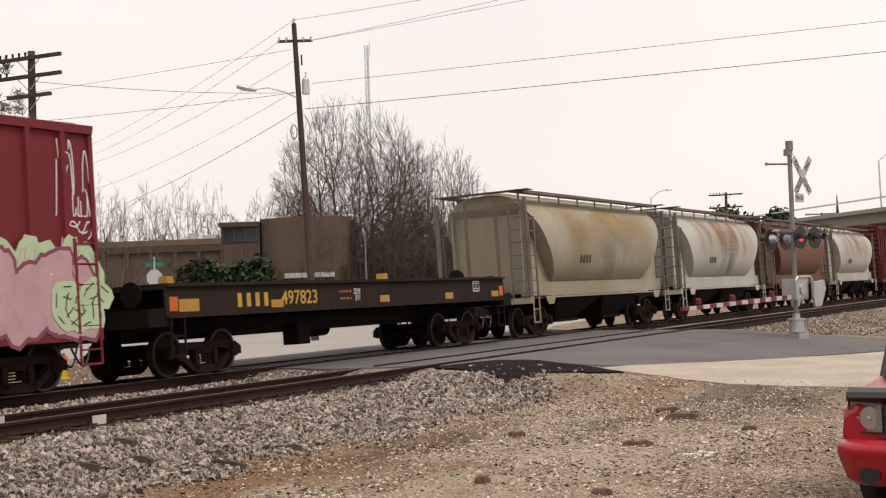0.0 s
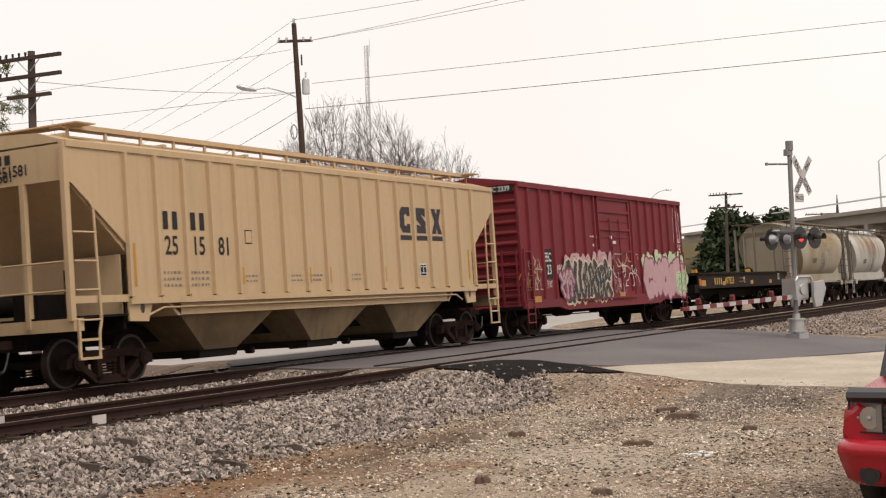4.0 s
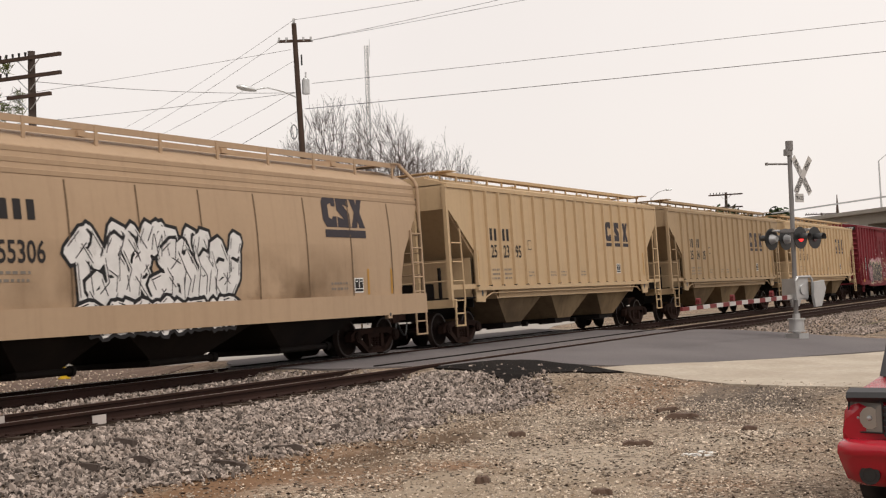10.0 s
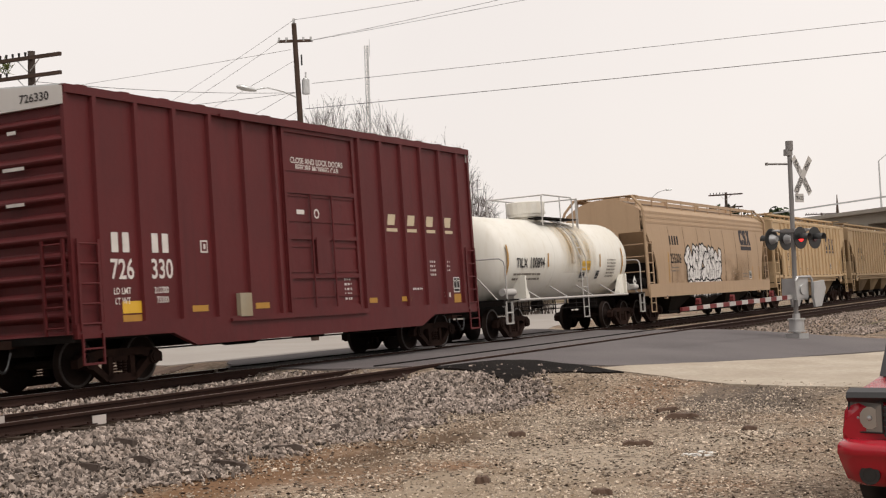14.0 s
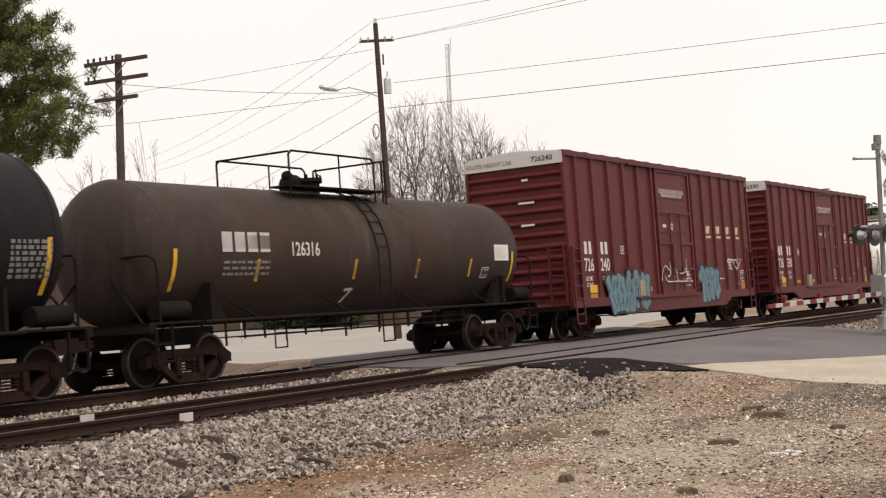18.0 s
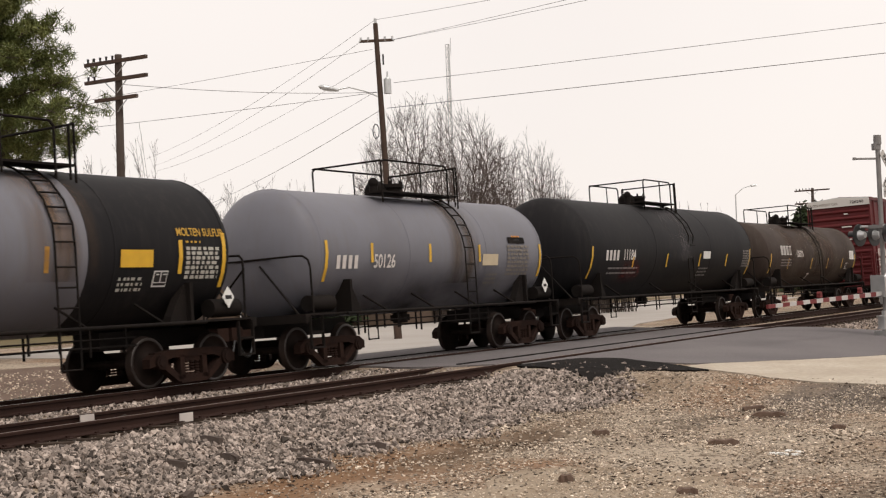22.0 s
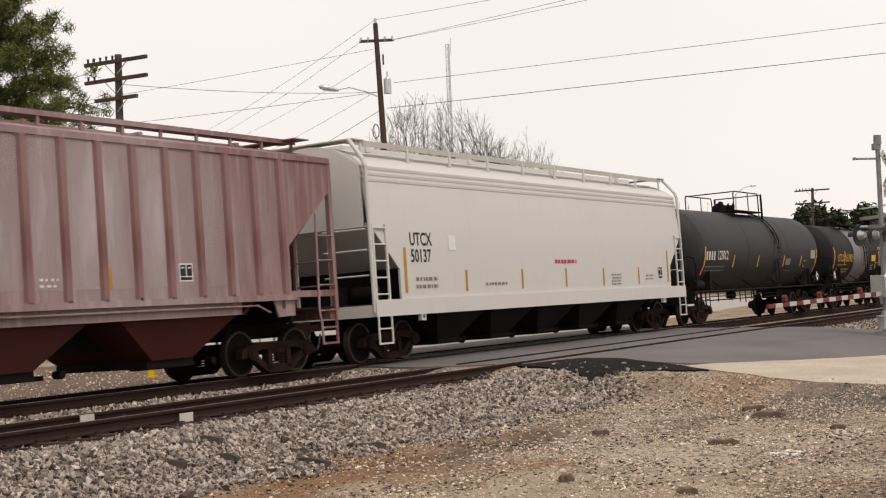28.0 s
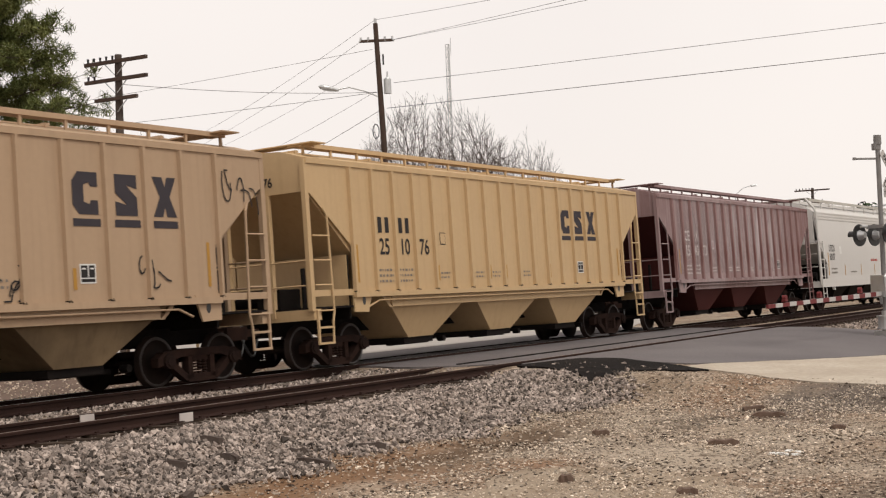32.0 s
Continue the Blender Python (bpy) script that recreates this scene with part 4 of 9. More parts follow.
        g.box(min(x0 + s * 0.3, x0 + s * 1.0), max(x0 + s * 0.3, x0 + s * 1.0), -0.5, 0.1, 1.28, 1.7).cyl((x0 + s * 0.7, 0.25, 1.55), (x0 + s * 0.7, 0.95, 1.55), 0.2, 12)
        g.cyl((x0 + s * 0.6, -0.9, 1.28), (x0 + s * 0.6, -0.9, 2.1), 0.05, 8)
        part("brake_gear", g, dark, car)
        coupler(car, x0, -s)
    part("train_pipe", G().tube([(1.9, -W + 0.02, 1.2), (2.4, -W - 0.01, 1.36), (L - 2.6, -W - 0.01, 1.36), (L - 2.2, -W + 0.02, 1.22)], 0.022, 6), mat, car)
    # centre sill, bays and gates
    part("centre_sill", G().box(0.1, L - 0.1, -0.33, 0.33, 0.72, 1.05), dark, car)
    n, a, b = 3, 2.7, L - 2.7
    w = (b - a) / n
    for k in range(n):
        x0 = a + k * w
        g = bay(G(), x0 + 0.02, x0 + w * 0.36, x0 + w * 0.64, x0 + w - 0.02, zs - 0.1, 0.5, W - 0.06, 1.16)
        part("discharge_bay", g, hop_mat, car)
        g = G().box(x0 + w * 0.34, x0 + w * 0.66, -1.1, 1.1, 0.36, 0.5).box(x0 + w * 0.42, x0 + w * 0.86, -0.5, -0.4, 0.32, 0.40)
        g.cyl((x0 + w * 0.5, -1.0, 0.40), (x0 + w * 0.5, 1.0, 0.40), 0.04, 8).cyl((x0 + w * 0.85, -0.98, 0.40), (x0 + w * 0.85, -0.80, 0.40), 0.07, 8)
        part("outlet_gate", g, dark, car)
    truck(car, tc), truck(car, L - tc)
    # lettering
    rng = rng or random.Random(len(CARS))
    step = (last - first) / (ribs - 1)
    if marks:
        xa = first + step * 0.5 + step
        if code:
            for i in (0, 1):
                number(car, skin, code[2 * i:2 * i + 2], xa + i * step, 2.99, 0.34, ink, 0.85, "painted_code")
        else:
            for k in range(initials):
                mark_bars(car, skin, xa + (k // 2) * step + (k % 2 - 0.5) * 0.28 - 0.1, 2.82, 0.34, 1, 0.2, 0.05, ink)
        if num:
            vs, fs = text_mesh(num, 0.2, 0.9)
            part("end_number", G().add([(-0.008, -0.35 - a, 3.86 + b) for a, b in vs], [tuple(reversed(f)) for f in fs]), ink, car)
            for i, chunk in enumerate([num[j:j + num_split] for j in range(0, len(num), num_split)]):
                number(car, skin, chunk, xa + i * step, 2.5, 0.36, ink)
        g = G()
        for k in range(2):
            skin.lines(g, xa + k * step - 0.28, 1.98, 0.55, 3, 0.12, 0.05, rng)
        for k in (4, 6, 7, 9):
            skin.lines(g, first + step * (k + 0.3), 1.9, 0.4, 2, 0.1, 0.04, rng)
        part("small_lettering", g, FAINT_INK if ink is INK else ink, car)
        g = G()
        skin.bar(g, first + step * 4.35, first + step * 4.65, 2.58, 2.86)
        skin.bar(g, first + step * 4.38, first + step * 4.62, 2.61, 2.83, 0.002)
        part("stencil_square", g, ink, car)
        g = G()
        skin.bar(g, first + step * 4.37, first + step * 4.63, 2.60, 2.84, 0.004)
        part("stencil_fill", g, mat, car)
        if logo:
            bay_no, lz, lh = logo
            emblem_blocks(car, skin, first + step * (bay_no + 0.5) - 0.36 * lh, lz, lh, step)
        plate_decals(car, skin, first + step * (ribs - 4.5) - 0.18, 1.85, 0.36, 0.32)
    g = G()
    for k in (0, 4, 7, 8, 11, ribs - 1):
        xx = min(max(first + step * (k + 0.15), 1.6), L - 1.75)
        skin.bar(g, xx, xx + 0.08, 1.75, 2.1 + (0.45 if k in (0, ribs - 1) else 0))
    part("reflective_strip", g, REFLECT_OLD, car)
    g = G()
    for k in range(2):
        vs, fs = text_mesh(num or "0", 0.2, 0.9)
    if num:
        vs, fs = text_mesh(num, 0.2, 0.9)
        g.add([(-0.012, -a_, 3.78 + b_) for a_, b_ in vs], [tuple(reversed(f)) for f in fs])
        for k in range(4):
            g.box(-0.010, -0.006, 0.42 - k * 0.2 - 0.13, 0.42 - k * 0.2, 4.0, 4.17)
        part("end_number", g, ink, car)
    return car


def curved_profile(W, H):
    """Half-width at height z of a curved-side hopper: fullest low down, drawn in towards the eave and a little at the foot."""
    def f(z):
        k = (z - 2.35) / (H - 2.35) if z > 2.35 else (2.35 - z) / 2.0
        return W - (0.15 if z > 2.35 else 0.06) * k * k
    return f


def curved_hopper(x, L, mat, label, num, H=4.15, mould=0.42, walk_z=4.7, seams=(), cut=((3.62, 0.02), (3.0, 0.48), (2.46, 0.92), (1.9, 1.12), (1.43, 1.16)), sill=(0.94, 1.43), under=FRAME, bays=((2.95, 5.9), (5.95, 10.35), (10.4, 14.6)), panel_z=3.35, walk_mat=None, tc=1.6):
    """Smooth curved-side covered hopper with a deep side sill; cut: the outline of the cut-away end, top down."""
    car = start_car("covered_hopper", label, x)
    W, z0 = 1.58, sill[1]
    prof = curved_profile(W, H)
    skin = Skin(prof, 0.008)
    zs = sorted({round(z0 + (H - z0) * k / 14, 3) for k in range(15)} | {z for z, _ in cut if z > z0})

    def inset(z):
        for (za, ia), (zb, ib) in zip(cut, cut[1:]):
            if zb <= z <= za:
                return ia + (ib - ia) * (za - z) / (za - zb)
        return 0.02 if z > cut[0][0] else cut[-1][1]
    for s in (-1, 1):
        rings = []
        for z in zs:
            y, i = prof(z), inset(z)
            rings.append([(i, s * y, z), (L - i, s * y, z), (L - i, s * (y - 0.05), z), (i, s * (y - 0.05), z)])
        part("side_sheet", G().loft(rings, True, False), mat, car)
        part("side_sill", G().box(0.0, L, s * W - 0.05, s * W + 0.02, sill[0], z0), mat, car)
        for j in range(3):
            zz = H - 0.03 - j * (mould - 0.04) / 2
            y = prof(zz)
            part("eave_moulding", G().prism([(s * (y - 0.03), zz - mould * 0.2), (s * (y + 0.02), zz - mould * 0.17), (s * (y + 0.025), zz + 0.01), (s * (y - 0.03), zz + 0.03)], "x", 0.02, L - 0.02), mat, car)
    g = G()
    for xx in seams:
        for za, zb in zip(zs, zs[1:]):
            if zb <= H - mould + 0.02:
                skin.bar(g, xx - 0.022, xx + 0.022, za, zb)
    if seams:
        part("weld_seam", g, SEAM, car)
    part("bin", G().prism([(0.12, H - 0.1), (0.12, 3.45), (2.9, 1.25), (L - 2.9, 1.25), (L - 0.12, 3.45), (L - 0.12, H - 0.1)], "y", -W + 0.2, W - 0.2), mat, car)
    # roof that rises in a broad curve from the eaves to the hatches
    top = walk_z - 0.06

    def roof_z(y):
        return H + (top - H) * (1 - (abs(y) / prof(H)) ** 2.2)
    pts = [(-prof(H) + 2 * prof(H) * k / 20, roof_z(-prof(H) + 2 * prof(H) * k / 20)) for k in range(21)]
    g = G().loft([[(xx, y, z) for y, z in pts] + [(xx, prof(H) - 0.1, H - 0.2), (xx, -prof(H) + 0.1, H - 0.2)] for xx in (0.02, L - 0.02)])
    part("roof", g, mat, car)
    part("hatch_coaming", G().box(1.0, L - 1.0, -0.33, 0.33, top - 0.02, top + 0.1), mat, car)
    for k in range(4):
        xx = 2 + (L - 4) * k / 3
        part("hatch_batten", G().box(xx - 0.1, xx + 0.1, -0.38, 0.38, top, top + 0.15), mat, car)
    wm = walk_mat or mat
    for s in (-1, 1):
        g = G().box(0.3, L - 0.3, s * 0.98 - 0.17, s * 0.98 + 0.17, walk_z - 0.03, walk_z)
        g.box(0.3, L - 0.3, s * 1.13 - 0.02, s * 1.13 + 0.02, walk_z - 0.1, walk_z + 0.02)
        part("roof_walkway", g, wm, car)
        n = 10
        for k in range(n):
            xx = 0.5 + (L - 1.0) * k / (n - 1)
            part("walkway_post", G().box(xx - 0.04, xx + 0.04, s * 1.15 - 0.015, s * 1.15 + 0.015, roof_z(1.15) - 0.05, walk_z + 0.02), mat, car)
    for xx in (0.1, L - 0.6):
        part("cross_walkway", G().box(xx, xx + 0.5, -1.2, 1.2, walk_z + 0.004, walk_z + 0.03), wm, car)
    for s, x0 in ((1, 0.0), (-1, L)):
        part("end_panel", G().prism([(-prof(H) + 0.02, panel_z), (-prof(H) + 0.02, H), (-0.9, roof_z(0.9) - 0.02), (0.9, roof_z(0.9) - 0.02), (prof(H) - 0.02, H), (prof(H) - 0.02, panel_z)], "x", x0, x0 + s * 0.05), mat, car)
        # Full-width web, its near-black colour standing in for shade below the slope sheet.
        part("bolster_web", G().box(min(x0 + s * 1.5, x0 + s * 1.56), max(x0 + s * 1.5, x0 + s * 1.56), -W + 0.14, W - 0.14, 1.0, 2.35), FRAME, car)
        part("end_slope_sheet", G().prism([(x0 + s * 0.05, panel_z), (x0 + s * 2.9, 1.2), (x0 + s * 3.0, 1.25), (x0 + s * 0.15, panel_z + 0.1)], "y", -W + 0.08, W - 0.08), mat, car)
        for y in (-W + 0.02, W - 0.02):
            part("corner_post", G().tube([(x0 + s * 0.02, y, 1.1), (x0 + s * 0.02, y, H - 0.05), (x0 + s * 0.03, y * 0.96, H + 0.12), (x0 + s * 0.1, y * 0.72, walk_z)], 0.05, 6), mat, car)
        for y in (-0.5, 0.5):
            part("end_post", G().box(x0 + s * 0.04 - 0.05, x0 + s * 0.04 + 0.05, y - 0.05, y + 0.05, 1.1, 3.4), mat, car)
        part("end_sill", G().box(min(x0, x0 + s * 0.25), max(x0, x0 + s * 0.25), -W, W, 1.0, 1.3), mat, car)
        part("end_platform", G().box(min(x0, x0 + s * 2.0), max(x0, x0 + s * 2.0), -W + 0.05, W - 0.05, 1.26, 1.30), FRAME, car)
        g = G()
        for z in (1.9, 2.45, 2.9):
            g.cyl((x0 - s * 0.02, -W + 0.1, z), (x0 - s * 0.02, -0.35, z), 0.02, 6)
        part("end_handrail", g, mat, car)
        for y in (-1, 1):
            xl = sorted((x0 + s * 0.06, x0 + s * 0.58))
            ladder(car, xl[0], xl[1], y * (W + 0.02), 1.36, 3.0, mat, 5)
            stirrup(car, xl[0], xl[1], y * (W + 0.02) + (0.03 if y > 0 else 0), 0.40, 1.05, mat)
            xg = x0 + s * 1.9
            part("jacking_pad", G().box(xg - 0.09, xg + 0.09, y * W - 0.05, y * W + 0.05, 0.86, 1.04), mat, car)
            part("gusset_hole", G().cyl((xg, y * (W + 0.052), 0.95), (xg, y * (W + 0.056), 0.95), 0.045, 10), BLACK, car)
        g = G().box(min(x0 + s * 0.3, x0 + s * 1.0), max(x0 + s * 0.3, x0 + s * 1.0), -0.5, 0.1, 1.3, 1.7).cyl((x0 + s * 0.7, -1.2, 1.5), (x0 + s * 0.7, -0.6, 1.5), 0.18, 12)
        part("brake_gear", g, FRAME, car)
        coupler(car, x0, -s)
    part("centre_sill", G().box(0.1, L - 0.1, -0.4, 0.4, 0.78, 1.05), FRAME, car)
    # Bays and gates default to near-black, whatever the body paint.
    for xa, xb in bays:
        w = xb - xa
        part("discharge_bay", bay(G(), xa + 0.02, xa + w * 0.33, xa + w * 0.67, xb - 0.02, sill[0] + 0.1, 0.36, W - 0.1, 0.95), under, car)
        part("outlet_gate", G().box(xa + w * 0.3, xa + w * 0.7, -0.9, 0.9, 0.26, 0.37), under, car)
        xm = xa + w * 0.5
        part("outlet_tube", G().cyl((xm - w * 0.2, -0.95, 0.33), (xm + w * 0.25, -0.95, 0.33), 0.07, 10).cyl((xm + w * 0.25, -0.95, 0.33), (xm + w * 0.28, -0.95, 0.33), 0.1, 10), under, car)
    truck(car, tc), truck(car, L - tc)
    return car, skin


def teardrop_hopper(x, L, mat, label, H=4.05, ink=INK, rng=None, num=""):
    """Short two-bay hopper with a rounded barrel side and open framed ends."""
    car = start_car("covered_hopper", label, x)
    W = 1.52
    coarse = ((1.62, 1.18), (1.8, 1.34), (2.05, 1.47), (2.4, 1.575), (2.8, 1.61), (3.2, 1.575), (3.55, 1.46), (3.8, 1.3), (H, 1.02))
    zz = np.linspace(1.62, H, 25)
    fit = np.polyfit([p[0] for p in coarse], [p[1] for p in coarse], 5)
    shape = [(float(z), float(np.polyval(fit, z))) for z in zz]

    def prof(z):
        for (a, b), (c, d) in zip(shape, shape[1:]):
            if z <= c:
                return b + (d - b) * (z - a) / (c - a)
        return shape[-1][1]

    skin = Skin(prof, 0.016)

    def inset(z):
        return 0.42 + 1.95 * (3.95 - min(3.95, z)) / 2.35
    ring = [(-y, z) for z, y in shape] + [(y, z) for z, y in reversed(shape)]
    part("barrel", G().loft([[(inset(z), y, z) for y, z in ring], [(L - inset(z), y, z) for y, z in ring]], True, True), mat, car)
    g = G()
    pts = [(-math.cos(math.pi * k / 10) * prof(H), H + 0.3 * math.sin(math.pi * k / 10)) for k in range(11)]
    part("roof", G().prism(pts, "x", 0.42, L - 0.42), mat, car)
    for s, x0 in ((1, 0.0), (-1, L)):
        part("end_bulkhead", G().prism([(-1.12, 1.3), (-1.12, 3.6), (-0.8, H + 0.1), (0.8, H + 0.1), (1.12, 3.6), (1.12, 1.3)], "x", x0 + s * 0.62, x0 + s * 0.72), mat, car)
        for y in (-1, 1):
            web = [(x0 + s * 0.15, 1.2), (x0 + s * 0.15, 3.55), (x0 + s * 0.8, 3.7), (x0 + s * 2.3, 2.0), (x0 + s * 2.5, 1.2)]
            part("end_web", G().prism([(x0 + s * 0.35, 1.2), (x0 + s * 0.42, 3.8), (x0 + s * 2.45, 1.5), (x0 + s * 2.45, 1.2)], "y", *((1.12, 1.16) if y > 0 else (-1.16, -1.12))), mat, car)
            part("corner_post", G().box(x0 + s * 0.08 - 0.05, x0 + s * 0.08 + 0.05, y * (W - 0.05) - 0.05, y * (W - 0.05) + 0.05, 1.2, H + 0.12), WALK, car)
            part("end_post", G().box(x0 + s * 0.08 - 0.04, x0 + s * 0.08 + 0.04, y * 0.5 - 0.04, y * 0.5 + 0.04, 1.2, H + 0.12), WALK, car)
            xl = sorted((x0 + s * 0.12, x0 + s * 0.55))
            ladder(car, xl[0], xl[1], y * W, 1.2, 3.6, WALK, 7)
            stirrup(car, xl[0], xl[1], y * W + (0.03 if y > 0 else 0), 0.42, 1.2, mat)
            part("jacking_gusset", G().prism([(x0 + s * 1.1, 1.2), (x0 + s * 1.9, 1.2), (x0 + s * 1.7, 0.95), (x0 + s * 1.3, 0.95)], "y", *((W - 0.02, W + 0.01) if y > 0 else (-W - 0.01, -W + 0.02))), mat, car)
        part("end_sill", G().box(min(x0, x0 + s * 0.22), max(x0, x0 + s * 0.22), -W, W, 1.0, 1.22), mat, car)
        part("end_platform", G().box(min(x0, x0 + s * 1.6), max(x0, x0 + s * 1.6), -W + 0.02, W - 0.02, 1.18, 1.22), FRAME, car)
        ladder(car, -W + 0.12, -W + 0.55, x0 - s * 0.02, 1.2, H, WALK, 8, axis="y", name="end_ladder")
        g = G().box(min(x0 + s * 0.1, x0 + s * 0.5), max(x0 + s * 0.1, x0 + s * 0.5), -0.2, 0.45, 1.3, 1.75).cyl((x0 - s * 0.02, 0.9, 1.9), (x0 + s * 0.02, 0.9, 1.9), 0.27, 14)
        part("brake_gear", g, FRAME, car)
        coupler(car, x0, -s)
    roof_walk(car, L, WALK, H + 0.3, 1.1, H, 9, 0.05)
    for s in (-1, 1):
        part("side_sill", G().box(0.1, L - 0.1, s * 1.2 - 0.04, s * 1.2 + 0.04, 1.18, 1.64), mat, car)
        part("sill_flange", G().box(0.1, L - 0.1, s * 1.3 - 0.12, s * 1.3 + 0.12, 1.14, 1.19), mat, car)
    part("hatch_cover", G().box(1, L - 1, -0.3, 0.3, H + 0.28, H + 0.38), mat, car)
    part("centre_sill", G().box(0.1, L - 0.1, -0.35, 0.35, 0.75, 1.1), FRAME, car)
    w = (L - 4.8) / 2
    for k in range(2):
        xx = 2.4 + k * w
        part("discharge_bay", bay(G(), xx, xx + w * 0.3, xx + w * 0.7, xx + w - 0.05, 1.2, 0.45, W - 0.15, 0.7), FRAME, car)
        part("outlet_gate", G().box(xx + w * 0.28, xx + w * 0.72, -0.8, 0.8, 0.36, 0.46), FRAME, car)
    truck(car, 1.45), truck(car, L - 1.45)
    mark_bars(car, skin, 4.0, 2.2, 0.26, 4, 0.2, 0.06, NAVY)
    if num:
        number(car, skin, num, 5.7, 2.33, 0.26, NAVY)
    return car, skin


def boxcar(x, L, H, sill, mat, label, ribs_left, ribs_right, door, end_white=False, door_ribs=(3.1, 4.2), W=1.575, tc=2.3, first=0.75, drop=0.26, crown=0.13):
    """Outside-post boxcar with a plug door between the post bays."""
    car = start_car("boxcar", label, x)
    Wb = W - 0.07
    skin = Skin(lambda z: Wb, 0.006)
    d0, d1 = door
    for s in (-1, 1):
        for nm, xa, xb in (("side_sheet", 0.0, d0), ("side_sheet", d1, L)):
            part(nm, G().box(xa, xb, s * Wb - 0.04 if s > 0 else -Wb, Wb if s > 0 else -Wb + 0.04, sill + 0.25, H), mat, car)
        part("top_chord", G().box(0.0, L, *((Wb - 0.04, Wb + 0.075) if s > 0 else (-Wb - 0.075, -Wb + 0.04)), H - 0.14, H + 0.01), mat, car)
        sp = [(0.0, sill + 0.27), (0.0, sill + 0.02), (2.6, sill + 0.02), (3.3, sill + 0.02 - drop), (L - 3.3, sill + 0.02 - drop), (L - 2.6, sill + 0.02), (L, sill + 0.02), (L, sill + 0.27)]
        part("side_sill", G().prism(sp, "y", *((Wb - 0.04, Wb + 0.08) if s > 0 else (-Wb - 0.08, -Wb + 0.04))), mat, car)
    rib = G().prism([(-0.07, 0), (-0.05, -0.075), (0.05, -0.075), (0.07, 0)], "z", sill + 0.26, H - 0.13).mesh("side_post")
    rib.materials.append(mat)
    xs = [first + (d0 - first - 0.25) * k / (ribs_left - 1) for k in range(ribs_left)]
    xs += [d1 + 0.25 + (L - 0.75 - d1 - 0.25) * k / (ribs_right - 1) for k in range(ribs_right)]
    for xx in xs:
        part("side_post", rib, mat, car, "", pose(xx, -Wb, 0))
        part("side_post", rib, mat, car, "", pose(xx, Wb, 0, 0, 0, 180))
    for xx in (0.04, L - 0.04):
        for s in (-1, 1):
            part("corner_post", G().box(xx - 0.05, xx + 0.05, *((Wb - 0.03, Wb + 0.05) if s > 0 else (-Wb - 0.05, -Wb + 0.03)), sill + 0.2, H), mat, car)
    # doors
    for s in (-1, 1):
        def yy(a, b):
            return (a, b) if s > 0 else (-b, -a)
        leaf = part("door", G().box(d0, d1, *yy(Wb - 0.05, Wb + 0.03), sill + 0.28, H - 0.14), mat, car)
        g = G()
        for z in (sill + 0.32, *door_ribs, H - 0.2):
            g.box(d0 + 0.05, d1 - 0.05, *yy(Wb + 0.028, Wb + 0.075), z - 0.05, z + 0.05)
        for z in [sill + 0.6 + 0.55 * k for k in range(int((H - sill - 1) / 0.55))]:
            g.box(d0 + 0.12, d1 - 0.12, *yy(Wb + 0.028, Wb + 0.05), z - 0.025, z + 0.025)
        g.box(d0 + 0.02, d0 + 0.12, *yy(Wb + 0.028, Wb + 0.08), sill + 0.28, H - 0.14).box(d1 - 0.12, d1 - 0.02, *yy(Wb + 0.028, Wb + 0.08), sill + 0.28, H - 0.14)
        part("door_frame", g, mat, leaf)
        g = G()
        for f in (0.33, 0.62):
            xm = d0 + (d1 - d0) * f
            g.cyl((xm, s * (Wb + 0.085), sill + 0.35), (xm, s * (Wb + 0.085), 3.7), 0.022, 6)
        g.box(d0 + (d1 - d0) * 0.38, d0 + (d1 - d0) * 0.56, *yy(Wb + 0.05, Wb + 0.09), 1.95, 2.75)
        part("lock_bar", g, mat, leaf)
        g = G().box(d0 - 2.2, d1 + 0.1, *yy(Wb + 0.08, Wb + 0.13), H - 0.16, H - 0.10).box(d0 - 2.2, d1 + 0.1, *yy(Wb + 0.08, Wb + 0.14), sill + 0.16, sill + 0.22)
        part("door_track", g, mat, car)
    # roof with cross ridges
    part("roof", G().prism([(-Wb - 0.06, H + 0.01), (0, H + crown), (Wb + 0.06, H + 0.01), (Wb + 0.06, H - 0.03), (-Wb - 0.06, H - 0.03)], "x", 0.0, L), GALV if end_white or mat is BOX_BRIGHT else mat, car)
    g = G()
    for k in range(14):
        xx = 0.5 + (L - 1.0) * k / 13
        g.prism([(-Wb - 0.05, H + 0.035), (0, H + crown + 0.035), (Wb + 0.05, H + 0.035), (Wb + 0.05, H), (-Wb - 0.05, H)], "x", xx - 0.12, xx + 0.12)
    part("roof_sheet", g, GALV if mat is BOX_BRIGHT else mat, car)
    # corrugated ends
    for s, x0 in ((1, 0.0), (-1, L)):
        top = H - 0.34 if end_white else H
        n = 15
        ring_a, ring_b = [], []
        prof = []
        zz = [sill + 0.1 + (top - sill - 0.1) * k / (n * 8) for k in range(n * 8 + 1)]
        for z in zz:
            ph = ((z - sill) / ((top - sill) / 12)) % 1.0
            prof.append((x0 + s * 0.07 - s * 0.085 * max(0.0, math.sin(2 * math.pi * ph)) ** 0.7, z))
        poly = prof + [(x0 + s * 0.15, zz[-1]), (x0 + s * 0.15, zz[0])]
        vs = [(p[0], y, p[1]) for y in (-Wb + 0.01, Wb - 0.01) for p in poly]
        m = len(poly)
        fs = [(i, (i + 1) % m, (i + 1) % m + m, i + m) for i in range(m)]
        part("corrugated_end", G().add(vs, fs, False), mat, car)
